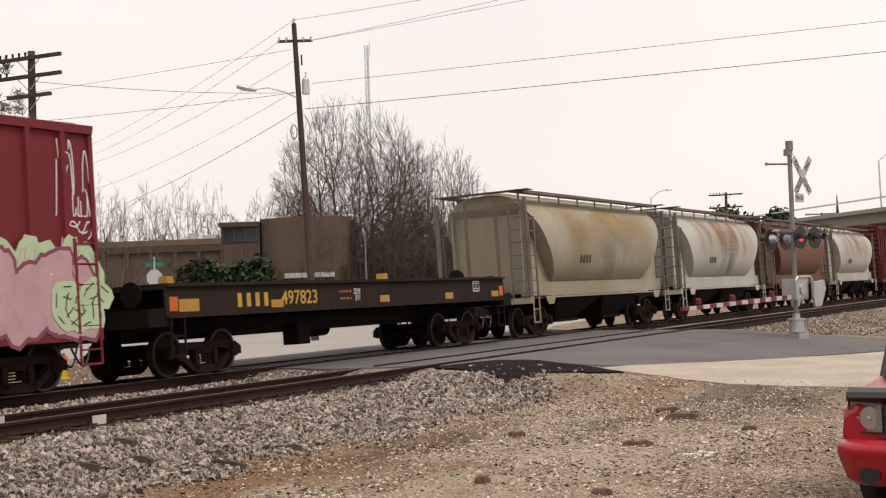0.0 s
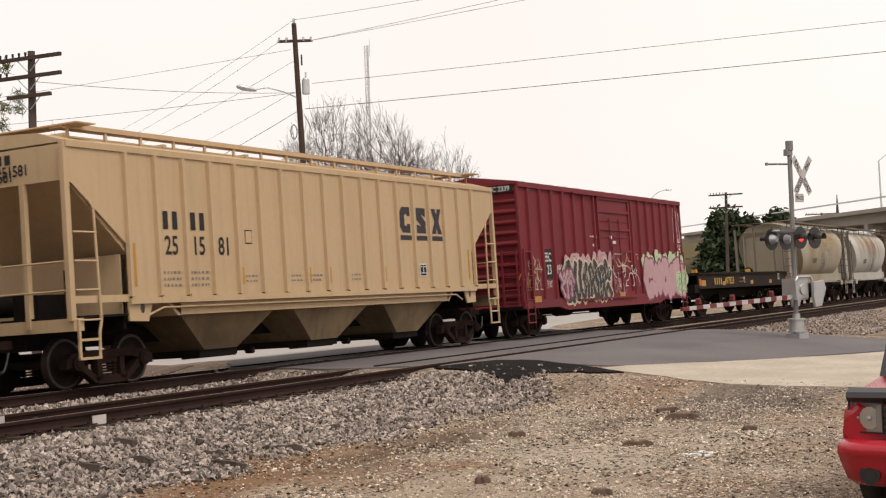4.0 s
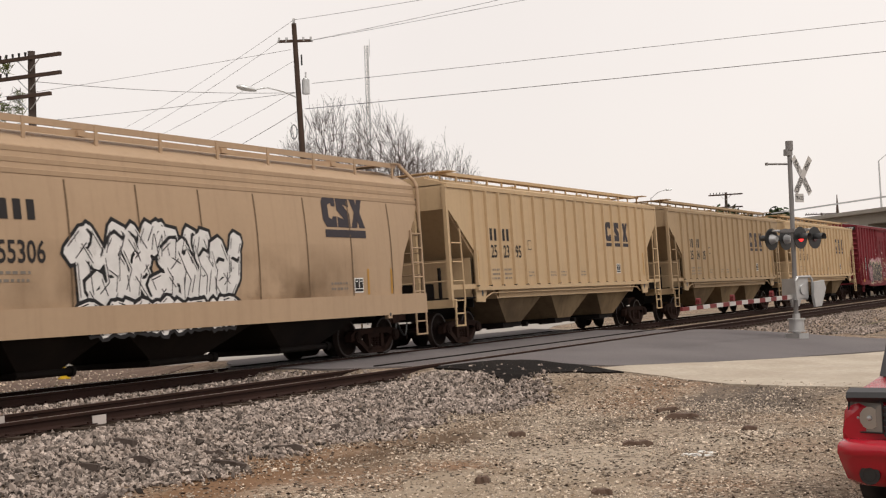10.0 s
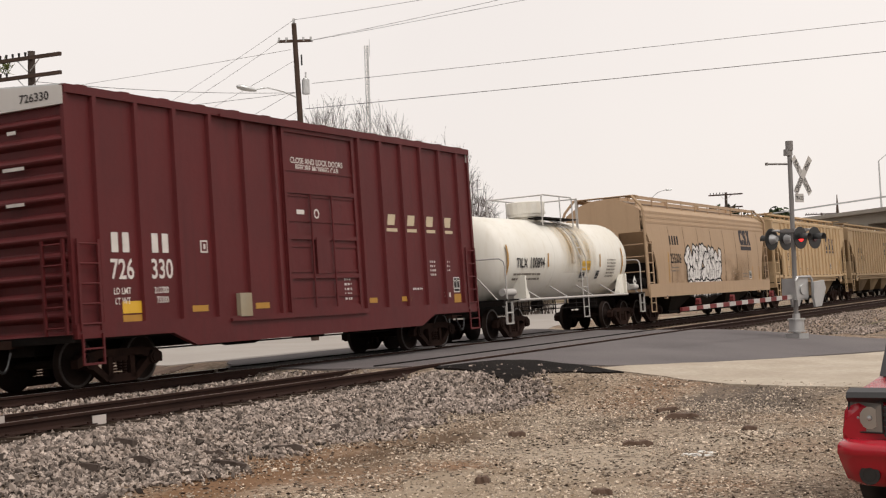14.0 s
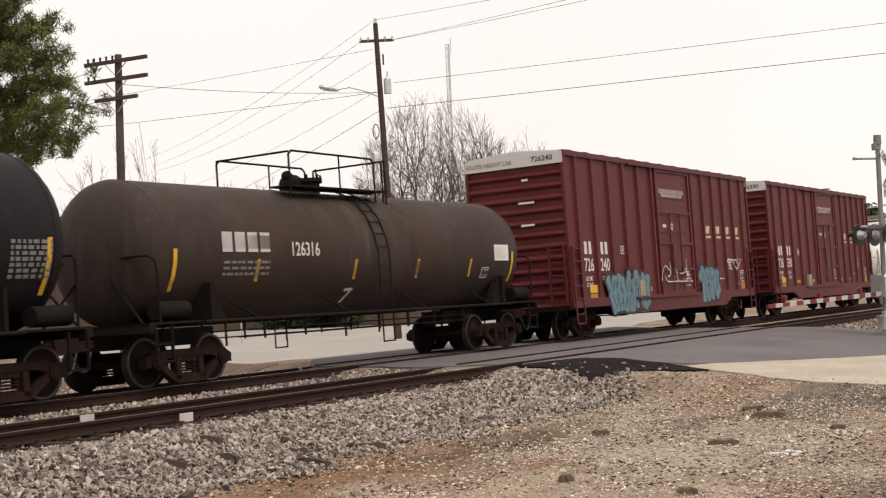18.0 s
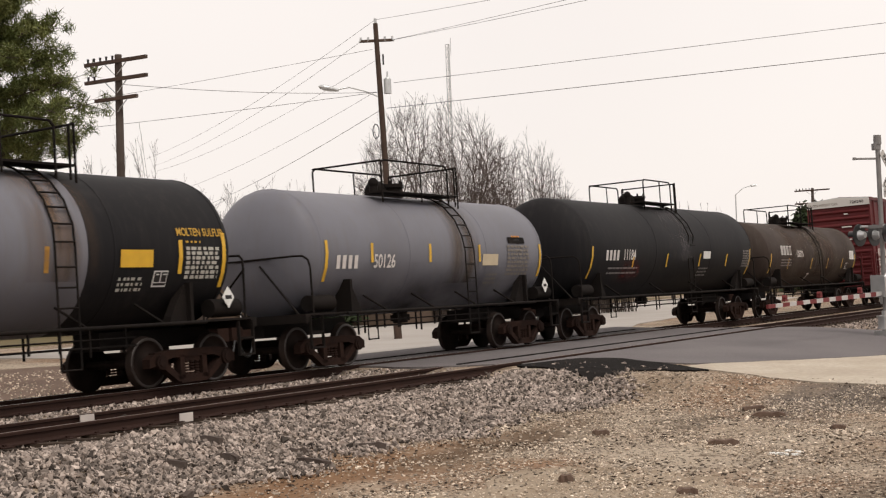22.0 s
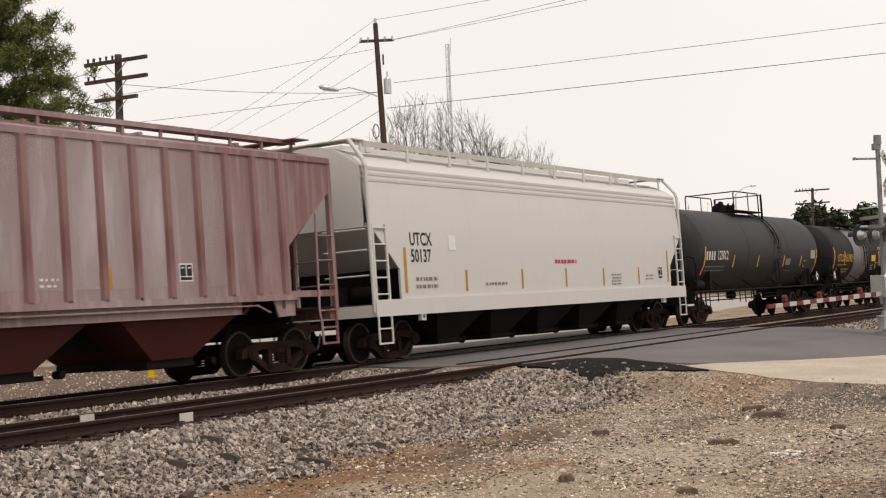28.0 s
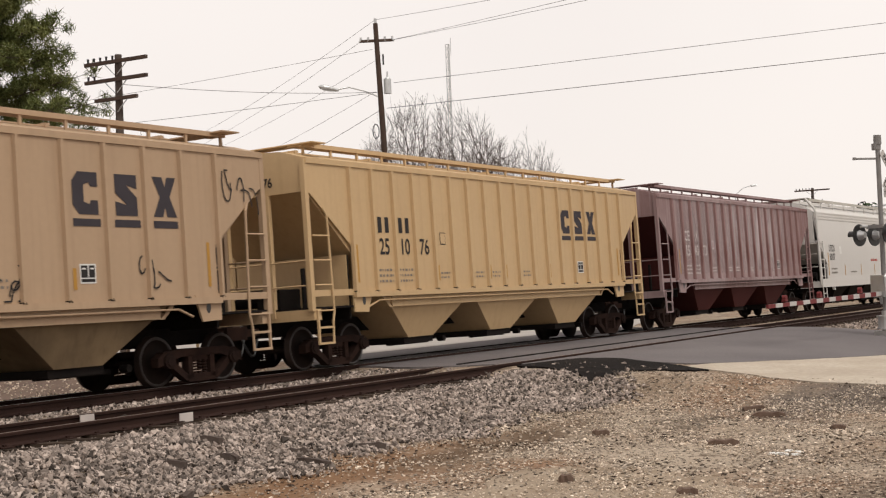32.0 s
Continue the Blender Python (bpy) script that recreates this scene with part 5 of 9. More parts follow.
        if end_white:
            part("end_top_panel", G().prism([(-Wb - 0.04, top), (-Wb - 0.04, H - 0.02), (0, H + 0.1), (Wb + 0.04, H - 0.02), (Wb + 0.04, top)], "x", x0 - s * 0.03, x0 + s * 0.1), OFFWHITE, car)
        else:
            part("end_gable", G().prism([(-Wb - 0.065, H - 0.06), (-Wb - 0.065, H + 0.015), (0, H + crown + 0.005), (Wb + 0.065, H + 0.015), (Wb + 0.065, H - 0.06)], "x", *sorted((x0 - s * 0.03, x0 + s * 0.05))), mat, car)
        part("end_sill", G().box(min(x0, x0 + s * 0.3), max(x0, x0 + s * 0.3), -Wb, Wb, 0.82, sill + 0.12), FRAME, car)
        for y in (-1, 1):
            xl = sorted((x0 + s * 0.10, x0 + s * 0.62))
            ladder(car, xl[0], xl[1], y * (Wb + 0.09), sill + 0.15, 2.6, mat, 5)
            stirrup(car, xl[0], xl[1], y * (Wb + 0.09) + (0.03 if y > 0 else 0), 0.42, sill + 0.1, mat)
        ladder(car, -Wb + 0.08, -Wb + 0.55, x0 - s * 0.08, sill + 0.1, 2.6, mat, 5, axis="y", name="end_ladder")
        g = G().cyl((x0 - s * 0.22, 0.7, 1.9), (x0 - s * 0.26, 0.7, 1.9), 0.28, 14).box(x0 - s * 0.24 - 0.09, x0 - s * 0.24 + 0.09, 0.45, 0.95, 1.4, 1.75)
        part("brake_gear", g, mat, car)
        coupler(car, x0, -s)
    part("underframe", G().box(0.3, L - 0.3, -Wb + 0.05, Wb - 0.05, sill - 0.02, sill + 0.2).box(0.3, L - 0.3, -0.3, 0.3, 0.62, sill), FRAME, car)
    g = G().cyl((L * 0.42, 0.2, 0.72), (L * 0.42 + 1.1, 0.2, 0.72), 0.2, 12).box(L * 0.55, L * 0.55 + 0.6, -0.7, -0.2, 0.55, 0.9).cyl((2.4, -0.5, 0.6), (L - 2.4, -0.5, 0.55), 0.02, 6)
    part("brake_gear", g, FRAME, car)
    truck(car, tc), truck(car, L - tc)
    return car, skin, xs


def tank_car(x, L, R, zc, mat, label, a0, a1, dome_x, band=None, ends=None, hand=FRAME, frame_mat=FRAME, ladder_x=None, platform=True, bonnet=False, rail_l=1.9, tc=1.42, saddle=1.0, off=0.0):
    """Tank on a stub-sill underframe; a0..a1: the tank, dome_x: the manway."""
    car = start_car("tank_car", label, x)
    skin = Skin(lambda z: math.sqrt(max(0.01, R * R - (z - zc) ** 2)), 0.022)
    n = 40
    hd = 0.42 * R

    def ring(xx, r):
        return [(xx, r * math.cos(2 * math.pi * k / n), zc + r * math.sin(2 * math.pi * k / n)) for k in range(n)]
    def head(xx, s):
        return [ring(xx - s * hd * (1 - t) , R * math.sin(math.acos(1 - t)) if t < 1 else R) for t in (0.004, 0.05, 0.13, 0.26, 0.42, 0.62, 0.82, 1.0)]
    body = head(a0 + hd, 1) + [ring(a0 + hd + (a1 - a0 - 2 * hd) * k / 12, R) for k in range(1, 12)] + head(a1 - hd, -1)[::-1]
    part("tank_shell", G().loft(body, True, True), mat, car)
    if band:
        b0, b1, bm = band
        rr = [ring(b0 + (b1 - b0) * k / 4, R + 0.006) for k in range(5)]
        part("tank_band", G().loft(rr, False, True), bm, car)
    g = G()
    for xx in (a0 + hd + 0.02, a0 + (a1 - a0) * 0.36, a0 + (a1 - a0) * 0.68, a1 - hd - 0.02):
        g.loft([ring(xx - 0.02, R + 0.004), ring(xx, R + 0.012), ring(xx + 0.02, R + 0.004)], False, True)
    part("weld_seam", g, mat, car)
    # stub sills, saddles, long side rail, ladder
    for s, x0 in ((1, off), (-1, L + off)):
        part("stub_sill", G().box(min(x0 + s * 0.05, x0 + s * 3.0), max(x0 + s * 0.05, x0 + s * 3.0), -0.32, 0.32, 0.72, 1.05), frame_mat, car)
        part("end_sill", G().box(min(x0, x0 + s * 0.16), max(x0, x0 + s * 0.16), -1.45, 1.45, 0.98, 1.14), frame_mat, car)
        part("end_platform", G().box(min(x0, x0 + s * 1.5), max(x0, x0 + s * 1.5), -1.45, 1.45, 1.12, 1.16), frame_mat, car)
        sx = x0 + s * (saddle + 0.75)
        web = [(sx - s * 0.1, 1.0), (sx + s * 0.75, 1.0), (sx + s * 0.6, 1.75), (sx + s * 0.2, 1.75)]
        for y in (-1, 1):
            g = G().prism([(sx, 1.1), (sx + s * 0.5, 1.1), (sx + s * 0.45, 1.25), (sx + s * 0.08, 1.8), (sx, 1.82)], "y", *((1.12, 1.3) if y > 0 else (-1.3, -1.12)))
            g.box(sx - 0.04, sx + 0.04, *((1.0, 1.4) if y > 0 else (-1.4, -1.0)), 1.1, 1.84)
            part("saddle", g, mat if bonnet else frame_mat, car)
            st = [(x0 + s * 0.3, y * 1.43, 1.1), (x0 + s * 0.28, y * 1.43, 2.1), (x0 + s * 0.26, y * 1.4, 2.25), (x0 + s * 0.22, y * 1.3, 2.33), (x0 + s * 0.2, y * 1.1, 2.34), (x0 + s * 0.2, 0, 2.34)]
            part("end_handrail", G().tube(st, 0.024), hand, car)
            part("rail_brace", G().cyl((x0 + s * 0.22, y * 0.2, 2.2), (x0 + s * 0.05, y * 1.42, 0.95), 0.022, 6), hand, car)
            g = G()
            for xx in (x0 + s * 0.14, x0 + s * 0.55):
                g.box(xx - 0.015, xx + 0.015, y * 1.45 - 0.03, y * 1.45 + 0.03, 0.45, 1.1)
            for z in (0.47, 0.78):
                g.box(min(x0 + s * 0.14, x0 + s * 0.55), max(x0 + s * 0.14, x0 + s * 0.55), y * 1.45 - 0.03, y * 1.45 + 0.03, z - 0.02, z + 0.02)
            part("stirrup_step", g, hand, car)
        part("brake_reservoir", G().cyl((x0 + s * 0.35, -1.25, 1.36), (x0 + s * 1.15, -1.25, 1.36), 0.17 if not bonnet else 0.11, 12), SIGN_WHITE if bonnet else frame_mat, car)
        coupler(car, x0, -s)
    lx = ladder_x or dome_x
    for y in (-1, 1):
        g = G().cyl((1.45, y * 1.46, 1.12), (L - 1.45, y * 1.46, 1.12), 0.035, 8)
        for k in range(4):
            xx = 2.8 + (L - 5.6) * k / 3
            g.cyl((xx + 0.25, y * 1.46, 1.12), (xx - 0.1, y * (skin.side(1.55) if y > 0 else skin.side(1.55)), 1.5), 0.025, 6)
        part("side_handrail", g, hand, car)
        g = G()
        for xx in (lx - 0.22, lx + 0.22):
            pts = [(xx, y * 1.47, 0.45), (xx, y * 1.47, zc)] + [(xx, y * (R + 0.07) * math.cos(a), zc + (R + 0.07) * math.sin(a)) for a in (0.25, 0.55, 0.85, 1.1, 1.3)]
            g.tube(pts, 0.019)
        for k in range(6):
            z = 0.47 + (zc - 0.47) * k / 6
            g.cyl((lx - 0.22, y * 1.47, z), (lx + 0.22, y * 1.47, z), 0.018, 6)
        for a in (0.05, 0.25, 0.45, 0.65, 0.85, 1.05):
            p = (y * (R + 0.07) * math.cos(a), zc + (R + 0.07) * math.sin(a))
            g.cyl((lx - 0.22, *p), (lx + 0.22, *p), 0.018, 6)
        part("ladder", g, hand, car)
        g = G()
        g.box(3.2, L - 2.6, y * 0.8 - 0.015, y * 0.8 + 0.015, 0.78, 0.81).cyl((2.6, y * 0.8, 0.93), (L - 2.6, y * 0.8, 0.93), 0.018, 6)
        for k in range(8):
            xx = 2.8 + (L - 5.6) * k / 7 + 0.12 * math.sin(k * 5.0)
            g.box(xx - 0.018, xx + 0.018, y * 0.8 - 0.015, y * 0.8 + 0.015, 0.74 if k % 3 else 0.64, 1.12)
        part("pipe_rack", g, frame_mat, car)
    g = G().cyl((L * 0.5, 0, zc - R - 0.25), (L * 0.5, 0, zc - R + 0.1), 0.18, 12).box(L * 0.5 - 0.25, L * 0.5 + 0.25, -0.12, 0.12, zc - R - 0.2, zc - R - 0.05)
    part("bottom_outlet", g, frame_mat, car)
    # manway, valves, platform and rails
    zt = zc + R
    g = G().cyl((dome_x, 0, zt - 0.1), (dome_x, 0, zt + 0.22), 0.34, 16).cyl((dome_x, 0, zt + 0.22), (dome_x, 0, zt + 0.30), 0.40, 16)
    for k in range(8):
        a = k * math.pi / 4
        g.cyl((dome_x + 0.36 * math.cos(a), 0.36 * math.sin(a), zt + 0.2), (dome_x + 0.36 * math.cos(a), 0.36 * math.sin(a), zt + 0.38), 0.03, 6)
    part("manway", g, mat if bonnet else frame_mat, car)
    g = G().cyl((dome_x - 0.75, -0.1, zt - 0.1), (dome_x - 0.75, -0.1, zt + 0.3), 0.1, 10).ball((dome_x - 0.75, -0.1, zt + 0.32), 0.13).cyl((dome_x + 0.6, 0.2, zt - 0.1), (dome_x + 0.6, 0.2, zt + 0.22), 0.08, 10)
    part("valve_housing", g, frame_mat, car)
    if bonnet:
        bx = dome_x - 0.62
        part("bonnet_neck", G().cyl((bx, 0, zt - 0.1), (bx, 0, zt + 0.1), 0.42, 20), mat, car)
        part("bonnet_flange", lathe_z(G(), [(zt + 0.1, 0.44), (zt + 0.1, 0.57), (zt + 0.2, 0.6), (zt + 0.2, 0.5)], bx), mat, car)
        part("valve_bonnet", lathe_z(G(), [(zt + 0.2, 0.5), (zt + 0.2, 0.61), (zt + 0.56, 0.64), (zt + 0.58, 0.6), (zt + 0.6, 0.05)], bx), mat, car)
    else:
        part("valve_dome", G().cyl((dome_x - 0.35, 0.1, zt), (dome_x - 0.35, 0.1, zt + 0.22), 0.27, 14).ball((dome_x - 0.35, 0.1, zt + 0.22), 0.27, 12, 6, 0.7), frame_mat, car)
    h = rail_l / 2
    p = G().box(dome_x - h, dome_x + h, -0.95, -0.45, zt - 0.02, zt + 0.02).box(dome_x - h, dome_x + h, 0.45, 0.95, zt - 0.02, zt + 0.02)
    part("platform", p, frame_mat, car)
    for y in (-0.95, 0.95):
        z1 = zt + 0.72
        g = G().tube([(dome_x - h, y, zt - 0.25), (dome_x - h, y, z1 - 0.08), (dome_x - h + 0.1, y, z1), (dome_x + h - 0.55, y, z1), (dome_x + h - 0.45, y, z1 - 0.08), (dome_x + h - 0.45, y, zt - 0.25)], 0.024)
        g.tube([(dome_x + h - 0.12, y, zt - 0.25), (dome_x + h - 0.12, y, z1 - 0.05), (dome_x + h, y, z1), (dome_x + h, y, zt - 0.3)], 0.024)
        g.cyl((dome_x, y, zt - 0.2), (dome_x, y, z1), 0.02, 6)
        part("top_handrail", g, hand, car)
    for xx in (dome_x - h, dome_x + h):
        part("top_handrail", G().cyl((xx, -0.95, zt + 0.70), (xx, 0.95, zt + 0.70), 0.024, 6), hand, car)
    truck(car, tc + off), truck(car, L - tc + off)
    return car, skin


def tank_tape(car, skin, xs, zc, mat=REFLECT, h=0.42):
    for xx in xs:
        g = G()
        skin.bar(g, xx - 0.05, xx + 0.05, zc - h / 2, zc + h / 2)
        part("reflective_strip", g, mat, car)


def head_tape(car, skin, a0, a1, z0, z1, mat=REFLECT):
    for xx in (a0, a1):
        g = G()
        skin.bar(g, xx - 0.05, xx + 0.05, z0, z1)
        part("reflective_strip", g, mat, car)


def placard(car, x, y, z, s=0.2):
    g = G().prism([(x - s * 0.85, z), (x, z - s), (x + s * 0.85, z), (x, z + s)], "y", y, y + 0.012)
    part("hazard_placard", g, PAPER, car)
    part("placard_print", G().box(x - 0.09, x + 0.09, y - 0.004, y - 0.001, z - 0.035, z + 0.035), INK, car)


def tag_row(car, skin, x, z, h, n, w, gap, mat, num, nx, nh, code=""):
    """The owner's code or a row of bars for it, then the car's number."""
    if code:
        number(car, skin, code, x + n * (w + gap) / 2, z + h / 2, h * 0.95, mat, 1.0, "painted_code")
    else:
        mark_bars(car, skin, x, z, h, n, w, gap, mat)
    number(car, skin, num, nx, z + h / 2, nh, mat)


def small(car, skin, mat, *blocks):
    mat = FAINT_INK if mat is INK else FAINT_CHALK if mat is CHALK else mat
    for x, z, w, rows, pitch, h in blocks:
        tagged(part("small_lettering", skin.lines(G(), x, z, w, rows, pitch, h, RNG), mat, car), kind="stuff")


def panel(car, skin, x0, x1, z0, z1, mat, name="label_panel"):
    return part(name, skin.bar(G(), x0, x1, z0, z1), mat, car)


def film_patch(car, skin, x0, x1, z0, z1, mat, name):
    """A curved sheet just off the shell that carries a film of dust, rust or painted shade."""
    g = G()
    n = 30
    zs = [z0 + (z1 - z0) * k / n for k in range(n + 1)]
    vs = []
    for z in zs:
        vs += [(x0, -skin.side(z) - skin.lift * 0.7, z), (x1, -skin.side(z) - skin.lift * 0.7, z)]
    g.add(vs, [(2 * i, 2 * i + 1, 2 * i + 3, 2 * i + 2) for i in range(n)], True)
    return part(name, g, mat, car)


def flatcar(x, L, label):
    car = start_car("flatcar", label, x)
    W = 1.55
    skin = Skin(lambda z: W, 0.006)
    for s in (-1, 1):
        sp = [(0.0, 1.17), (L, 1.17), (L, 1.78), (0, 1.78)]
        part("side_sill", G().prism(sp, "y", *((W - 0.06, W) if s > 0 else (-W, -W + 0.06))), DECK, car)
        g = G().box(-0.0, L, *((W - 0.1, W + 0.07) if s > 0 else (-W - 0.07, -W + 0.1)), 1.74, 1.79).box(0.0, L, *((W - 0.1, W + 0.05) if s > 0 else (-W - 0.05, -W + 0.1)), 1.15, 1.19)
        part("sill_flange", g, DECK, car)
        fish = [(1.8, 1.15), (L - 1.8, 1.15), (L - 4.6, 0.82), (4.6, 0.82)]
        part("fishbelly_sill", G().prism(fish, "y", s * 0.42 - 0.04, s * 0.42 + 0.04), FRAME, car)
    part("deck", G().box(0.0, L, -W + 0.06, W - 0.06, 1.70, 1.78), DECK, car)
    n = 44
    plank = G().box(0.01, L / n - 0.012, -W + 0.06, W - 0.06, 1.782, 1.81).mesh("deck_board")
    plank.materials.append(DECK)
    for k in range(n):
        part("deck_board", plank, DECK, car, "", pose(L * k / n, 0, 0))
    g = G()
    for k in range(9):
        xx = 0.6 + (L - 1.2) * k / 8
        g.box(xx - 0.05, xx + 0.05, -W + 0.07, W - 0.07, 1.1, 1.7)
    part("cross_bearer", g, FRAME, car)
    part("centre_sill", G().box(0.1, L - 0.1, -0.35, 0.35, 0.72, 1.15), FRAME, car)
    part("outlet_box", G().box(5.6, 6.1, -0.75, -0.35, 0.42, 0.9).cyl((7, 0.2, 0.75), (8.2, 0.2, 0.75), 0.2, 12), FRAME, car)
    for xx in (0.35, 8.6):
        for y in (-1.3, 1.3):
            part("container_pedestal", G().prism([(xx - 0.12, 1.79), (xx + 0.12, 1.79), (xx + 0.09, 1.95), (xx - 0.09, 1.95)], "y", y - 0.1, y + 0.1), REFLECT_OLD, car)
    for s, x0 in ((1, 0.0), (-1, L)):
        part("end_sill", G().box(min(x0 - s * 0.5, x0 + s * 0.2), max(x0 - s * 0.5, x0 + s * 0.2), -W + 0.02, W - 0.02, 1.0, 1.3), FRAME, car)
        part("end_platform", G().box(min(x0 - s * 0.5, x0), max(x0 - s * 0.5, x0), -W + 0.02, W - 0.02, 1.3, 1.34), FRAME, car)
        for y in (-1, 1):
            xl = sorted((x0 + s * 0.1, x0 + s * 0.5))
            stirrup(car, xl[0], xl[1], y * W + (0.03 if y > 0 else 0), 0.42, 1.17, FRAME)
        coupler(car, x0 - s * 0.45, -s)
        part("brake_wheel", G().cyl((x0 - s * 0.3, -1.0, 1.62), (x0 - s * 0.34, -1.0, 1.62), 0.25, 14).cyl((x0 - s * 0.3, -1.0, 1.3), (x0 - s * 0.3, -1.0, 1.6), 0.03, 6), FRAME, car)
    truck(car, 1.79), truck(car, L - 1.79)
    mark_bars(car, skin, 2.25, 1.30, 0.28, 4, 0.19, 0.12, GOLD)
    number(car, skin, "497823", 4.55, 1.44, 0.3, GOLD, 1.15)
    number(car, skin, "2219", 6.95, 1.53, 0.13, CHALK)
    number(car, skin, "511", 6.98, 1.38, 0.13, CHALK)
    g = G()
    skin.lines(g, 6.2, 1.52, 0.5, 2, 0.16, 0.05, random.Random(4))
    part("small_lettering", g, flat("orange_lettering", (0.4, 0.12, 0.03)), car)
    g = G()
    for xa in (0.38, 3.45, 8.0, 11.4, 14.2):
        skin.bar(g, xa, xa + (0.62 if xa < 1 else 0.45), 1.26, 1.42 if xa > 1 else 1.5)
    part("reflective_strip", g, REFLECT_OLD, car)
    g = G()
    for xa in (0.1, 14.7):
        skin.bar(g, xa, xa + 0.25, 1.28, 1.55)
    part("painted_square", g, flat("orange_paint", (0.5, 0.12, 0.02)), car)
    plate_decals(car, skin, 13.05, 1.42, 0.4, 0.28)
    return car


# leading cars, far along the track at the start
boxcar(96.0, 16.0, 4.7, 0.9, BOX_RED, "dark red boxcar near the overpass", 8, 8, (6.5, 9.6))
c, sk = teardrop_hopper(81.2, 13.0, GREY_PALE, "pale grey covered hopper with a rounded barrel side", num="")
teardrop_hopper(66.7, 13.0, RUST_BODY, "rust-brown covered hopper with a rounded barrel side")
film_patch(c, sk, 2.2, 11.2, 2.3, 4.0, film("rust_streaks_thin", (0.30, 0.15, 0.07), 1.5, 12.0, 2.3, 5.6, 0.7, scale=(1.3, 1, 0.3)), "rust_film")
c, sk = teardrop_hopper(52.2, 13.0, GREY_PALE, "pale grey covered hopper streaked with rust")
film_patch(c, sk, 2.2, 11.2, 2.3, 4.0, film("rust_streaks", (0.30, 0.15, 0.07), 1.5, 12.0, 2.3, 5.6, 0.95, scale=(1.6, 1, 0.3)), "rust_film")
film_patch(c, sk, 5.6, 8.2, 1.7, 3.6, film("grey_soot", (0.17, 0.15, 0.14), 5.6, 8.2, 1.0, 4.4, 0.8, scale=(1.2, 1, 0.35)), "soot_film")
c, sk = teardrop_hopper(37.7, 13.0, GREY_OLD, "stained grey covered hopper with open framed ends", num="")
film_patch(c, sk, 2.3, 11.6, 2.2, 4.03, film("tan_stain", (0.34, 0.22, 0.105), 1.4, 12.2, 2.2, 5.2, 1.0, scale=(0.45, 1, 0.6)), "stain_film")
film_patch(c, sk, 5.8, 9.4, 1.7, 3.4, film("grey_bloom", (0.27, 0.26, 0.25), 5.8, 9.4, 1.4, 3.6, 0.9, scale=(1.0, 1, 0.6)), "dust_film")
flatcar(20.7, 15.03, "black flatcar with yellow numbers and timber deck")

# boxcar with spray-painted letters
c, sk, xs = boxcar(3.35, 15.55, 4.58, 0.83, BOX_BRIGHT, "bright red boxcar with pink and black graffiti", 7, 7, (6.4, 9.55), door_ribs=(1.85, 2.6, 3.35, 3.95), tc=1.55, drop=0.12, crown=0.26)
g = G()
sk.bar(g, 1.68, 2.42, 1.72, 2.62)
part("number_panel", g, SPRAY_BLACK, c)
number(c, Skin(sk.side, 0.012), "EEC", 2.05, 2.36, 0.28, CHALK, 0.85, "painted_code")
part("end_panel_plate", G().box(-0.05, -0.04, -1.45, -0.5, 4.3, 4.5), SPRAY_BLACK, c, "black number plate on the end")
vs, fs = text_mesh("EEC 2339", 0.15, 0.9)
part("painted_code", G().add([(-0.054, -0.975 - a_, 4.4 + b_) for a_, b_ in vs], [tuple(reversed(f)) for f in fs]), CHALK, c)
number(c, Skin(sk.side, 0.012), "23", 2.13, 1.98, 0.3, CHALK)
number(c, Skin(sk.side, 0.012), "390", 2.93, 1.98, 0.3, CHALK)
number(c, sk, "LD LMT", 2.1, 1.6, 0.1, CHALK)
number(c, sk, "LT WT", 2.1, 1.48, 0.1, CHALK)
graffiti(c, Skin(sk.side, 0.078), 3.15, 7.15, 1.35, 2.45, (PINK, PINK, MAUVE), RNG, 5, thick=0.3)
graffiti(c, Skin(sk.side, 0.090), 3.05, 7.25, 1.04, 2.15, (BUFF, CHARCOAL, BUFF), RNG, 6, thick=0.5)
graffiti(c, Skin(sk.side, 0.104), 2.65, 3.75, 1.1, 1.85, (MAUVE, PINK, CHARCOAL), RNG, 2, thick=0.35)
graffiti(c, Skin(sk.side, 0.078), 10.55, 15.55, 1.2, 2.45, (MINT, MINT, PINK), RNG, 6, thick=0.35)
graffiti(c, Skin(sk.side, 0.090), 10.65, 15.05, 1.04, 2.2, (MAUVE, PINK, PINK), RNG, 5, thick=0.55)
graffiti(c, Skin(sk.side, 0.104), 14.35, 15.55, 1.15, 1.75, (MINT, MINT, CHARCOAL), RNG, 2, thick=0.45)
scrawl(c, Skin(sk.side, 0.09), 7.45, 1.9, 2.7, 0.6, BUFF, RNG, 8)
scrawl(c, Skin(sk.side, 0.09), 7.45, 1.15, 1.2, 0.7, PINK, RNG, 7)
scrawl(c, sk, 14.65, 1.9, 0.85, 0.5, SPRAY_WHITE, RNG, 9)
scrawl(c, sk, 14.75, 2.4, 0.7, 0.5, SPRAY_WHITE, RNG, 7)
scrawl(c, sk, 14.65, 3.0, 0.8, 1.3, SPRAY_WHITE, RNG, 12)
scrawl(c, sk, 0.55, 1.4, 1.0, 0.6, BUFF, RNG, 9)
scrawl(c, sk, 0.65, 2.0, 0.8, 0.45, BUFF, RNG, 6)
scrawl(c, sk, 0.1, 1.4, 0.9, 0.5, GOLD, RNG, 4)
scrawl(c, Skin(sk.side, 0.09), 7.45, 1.4, 2.6, 0.7, SPRAY_WHITE, RNG, 12)
g = G()
for xa in (0.7, 4.75, 8.05, 11.15, 14.5):
    sk.bar(g, xa, xa + 0.5, 1.02, 1.2, 0.08)
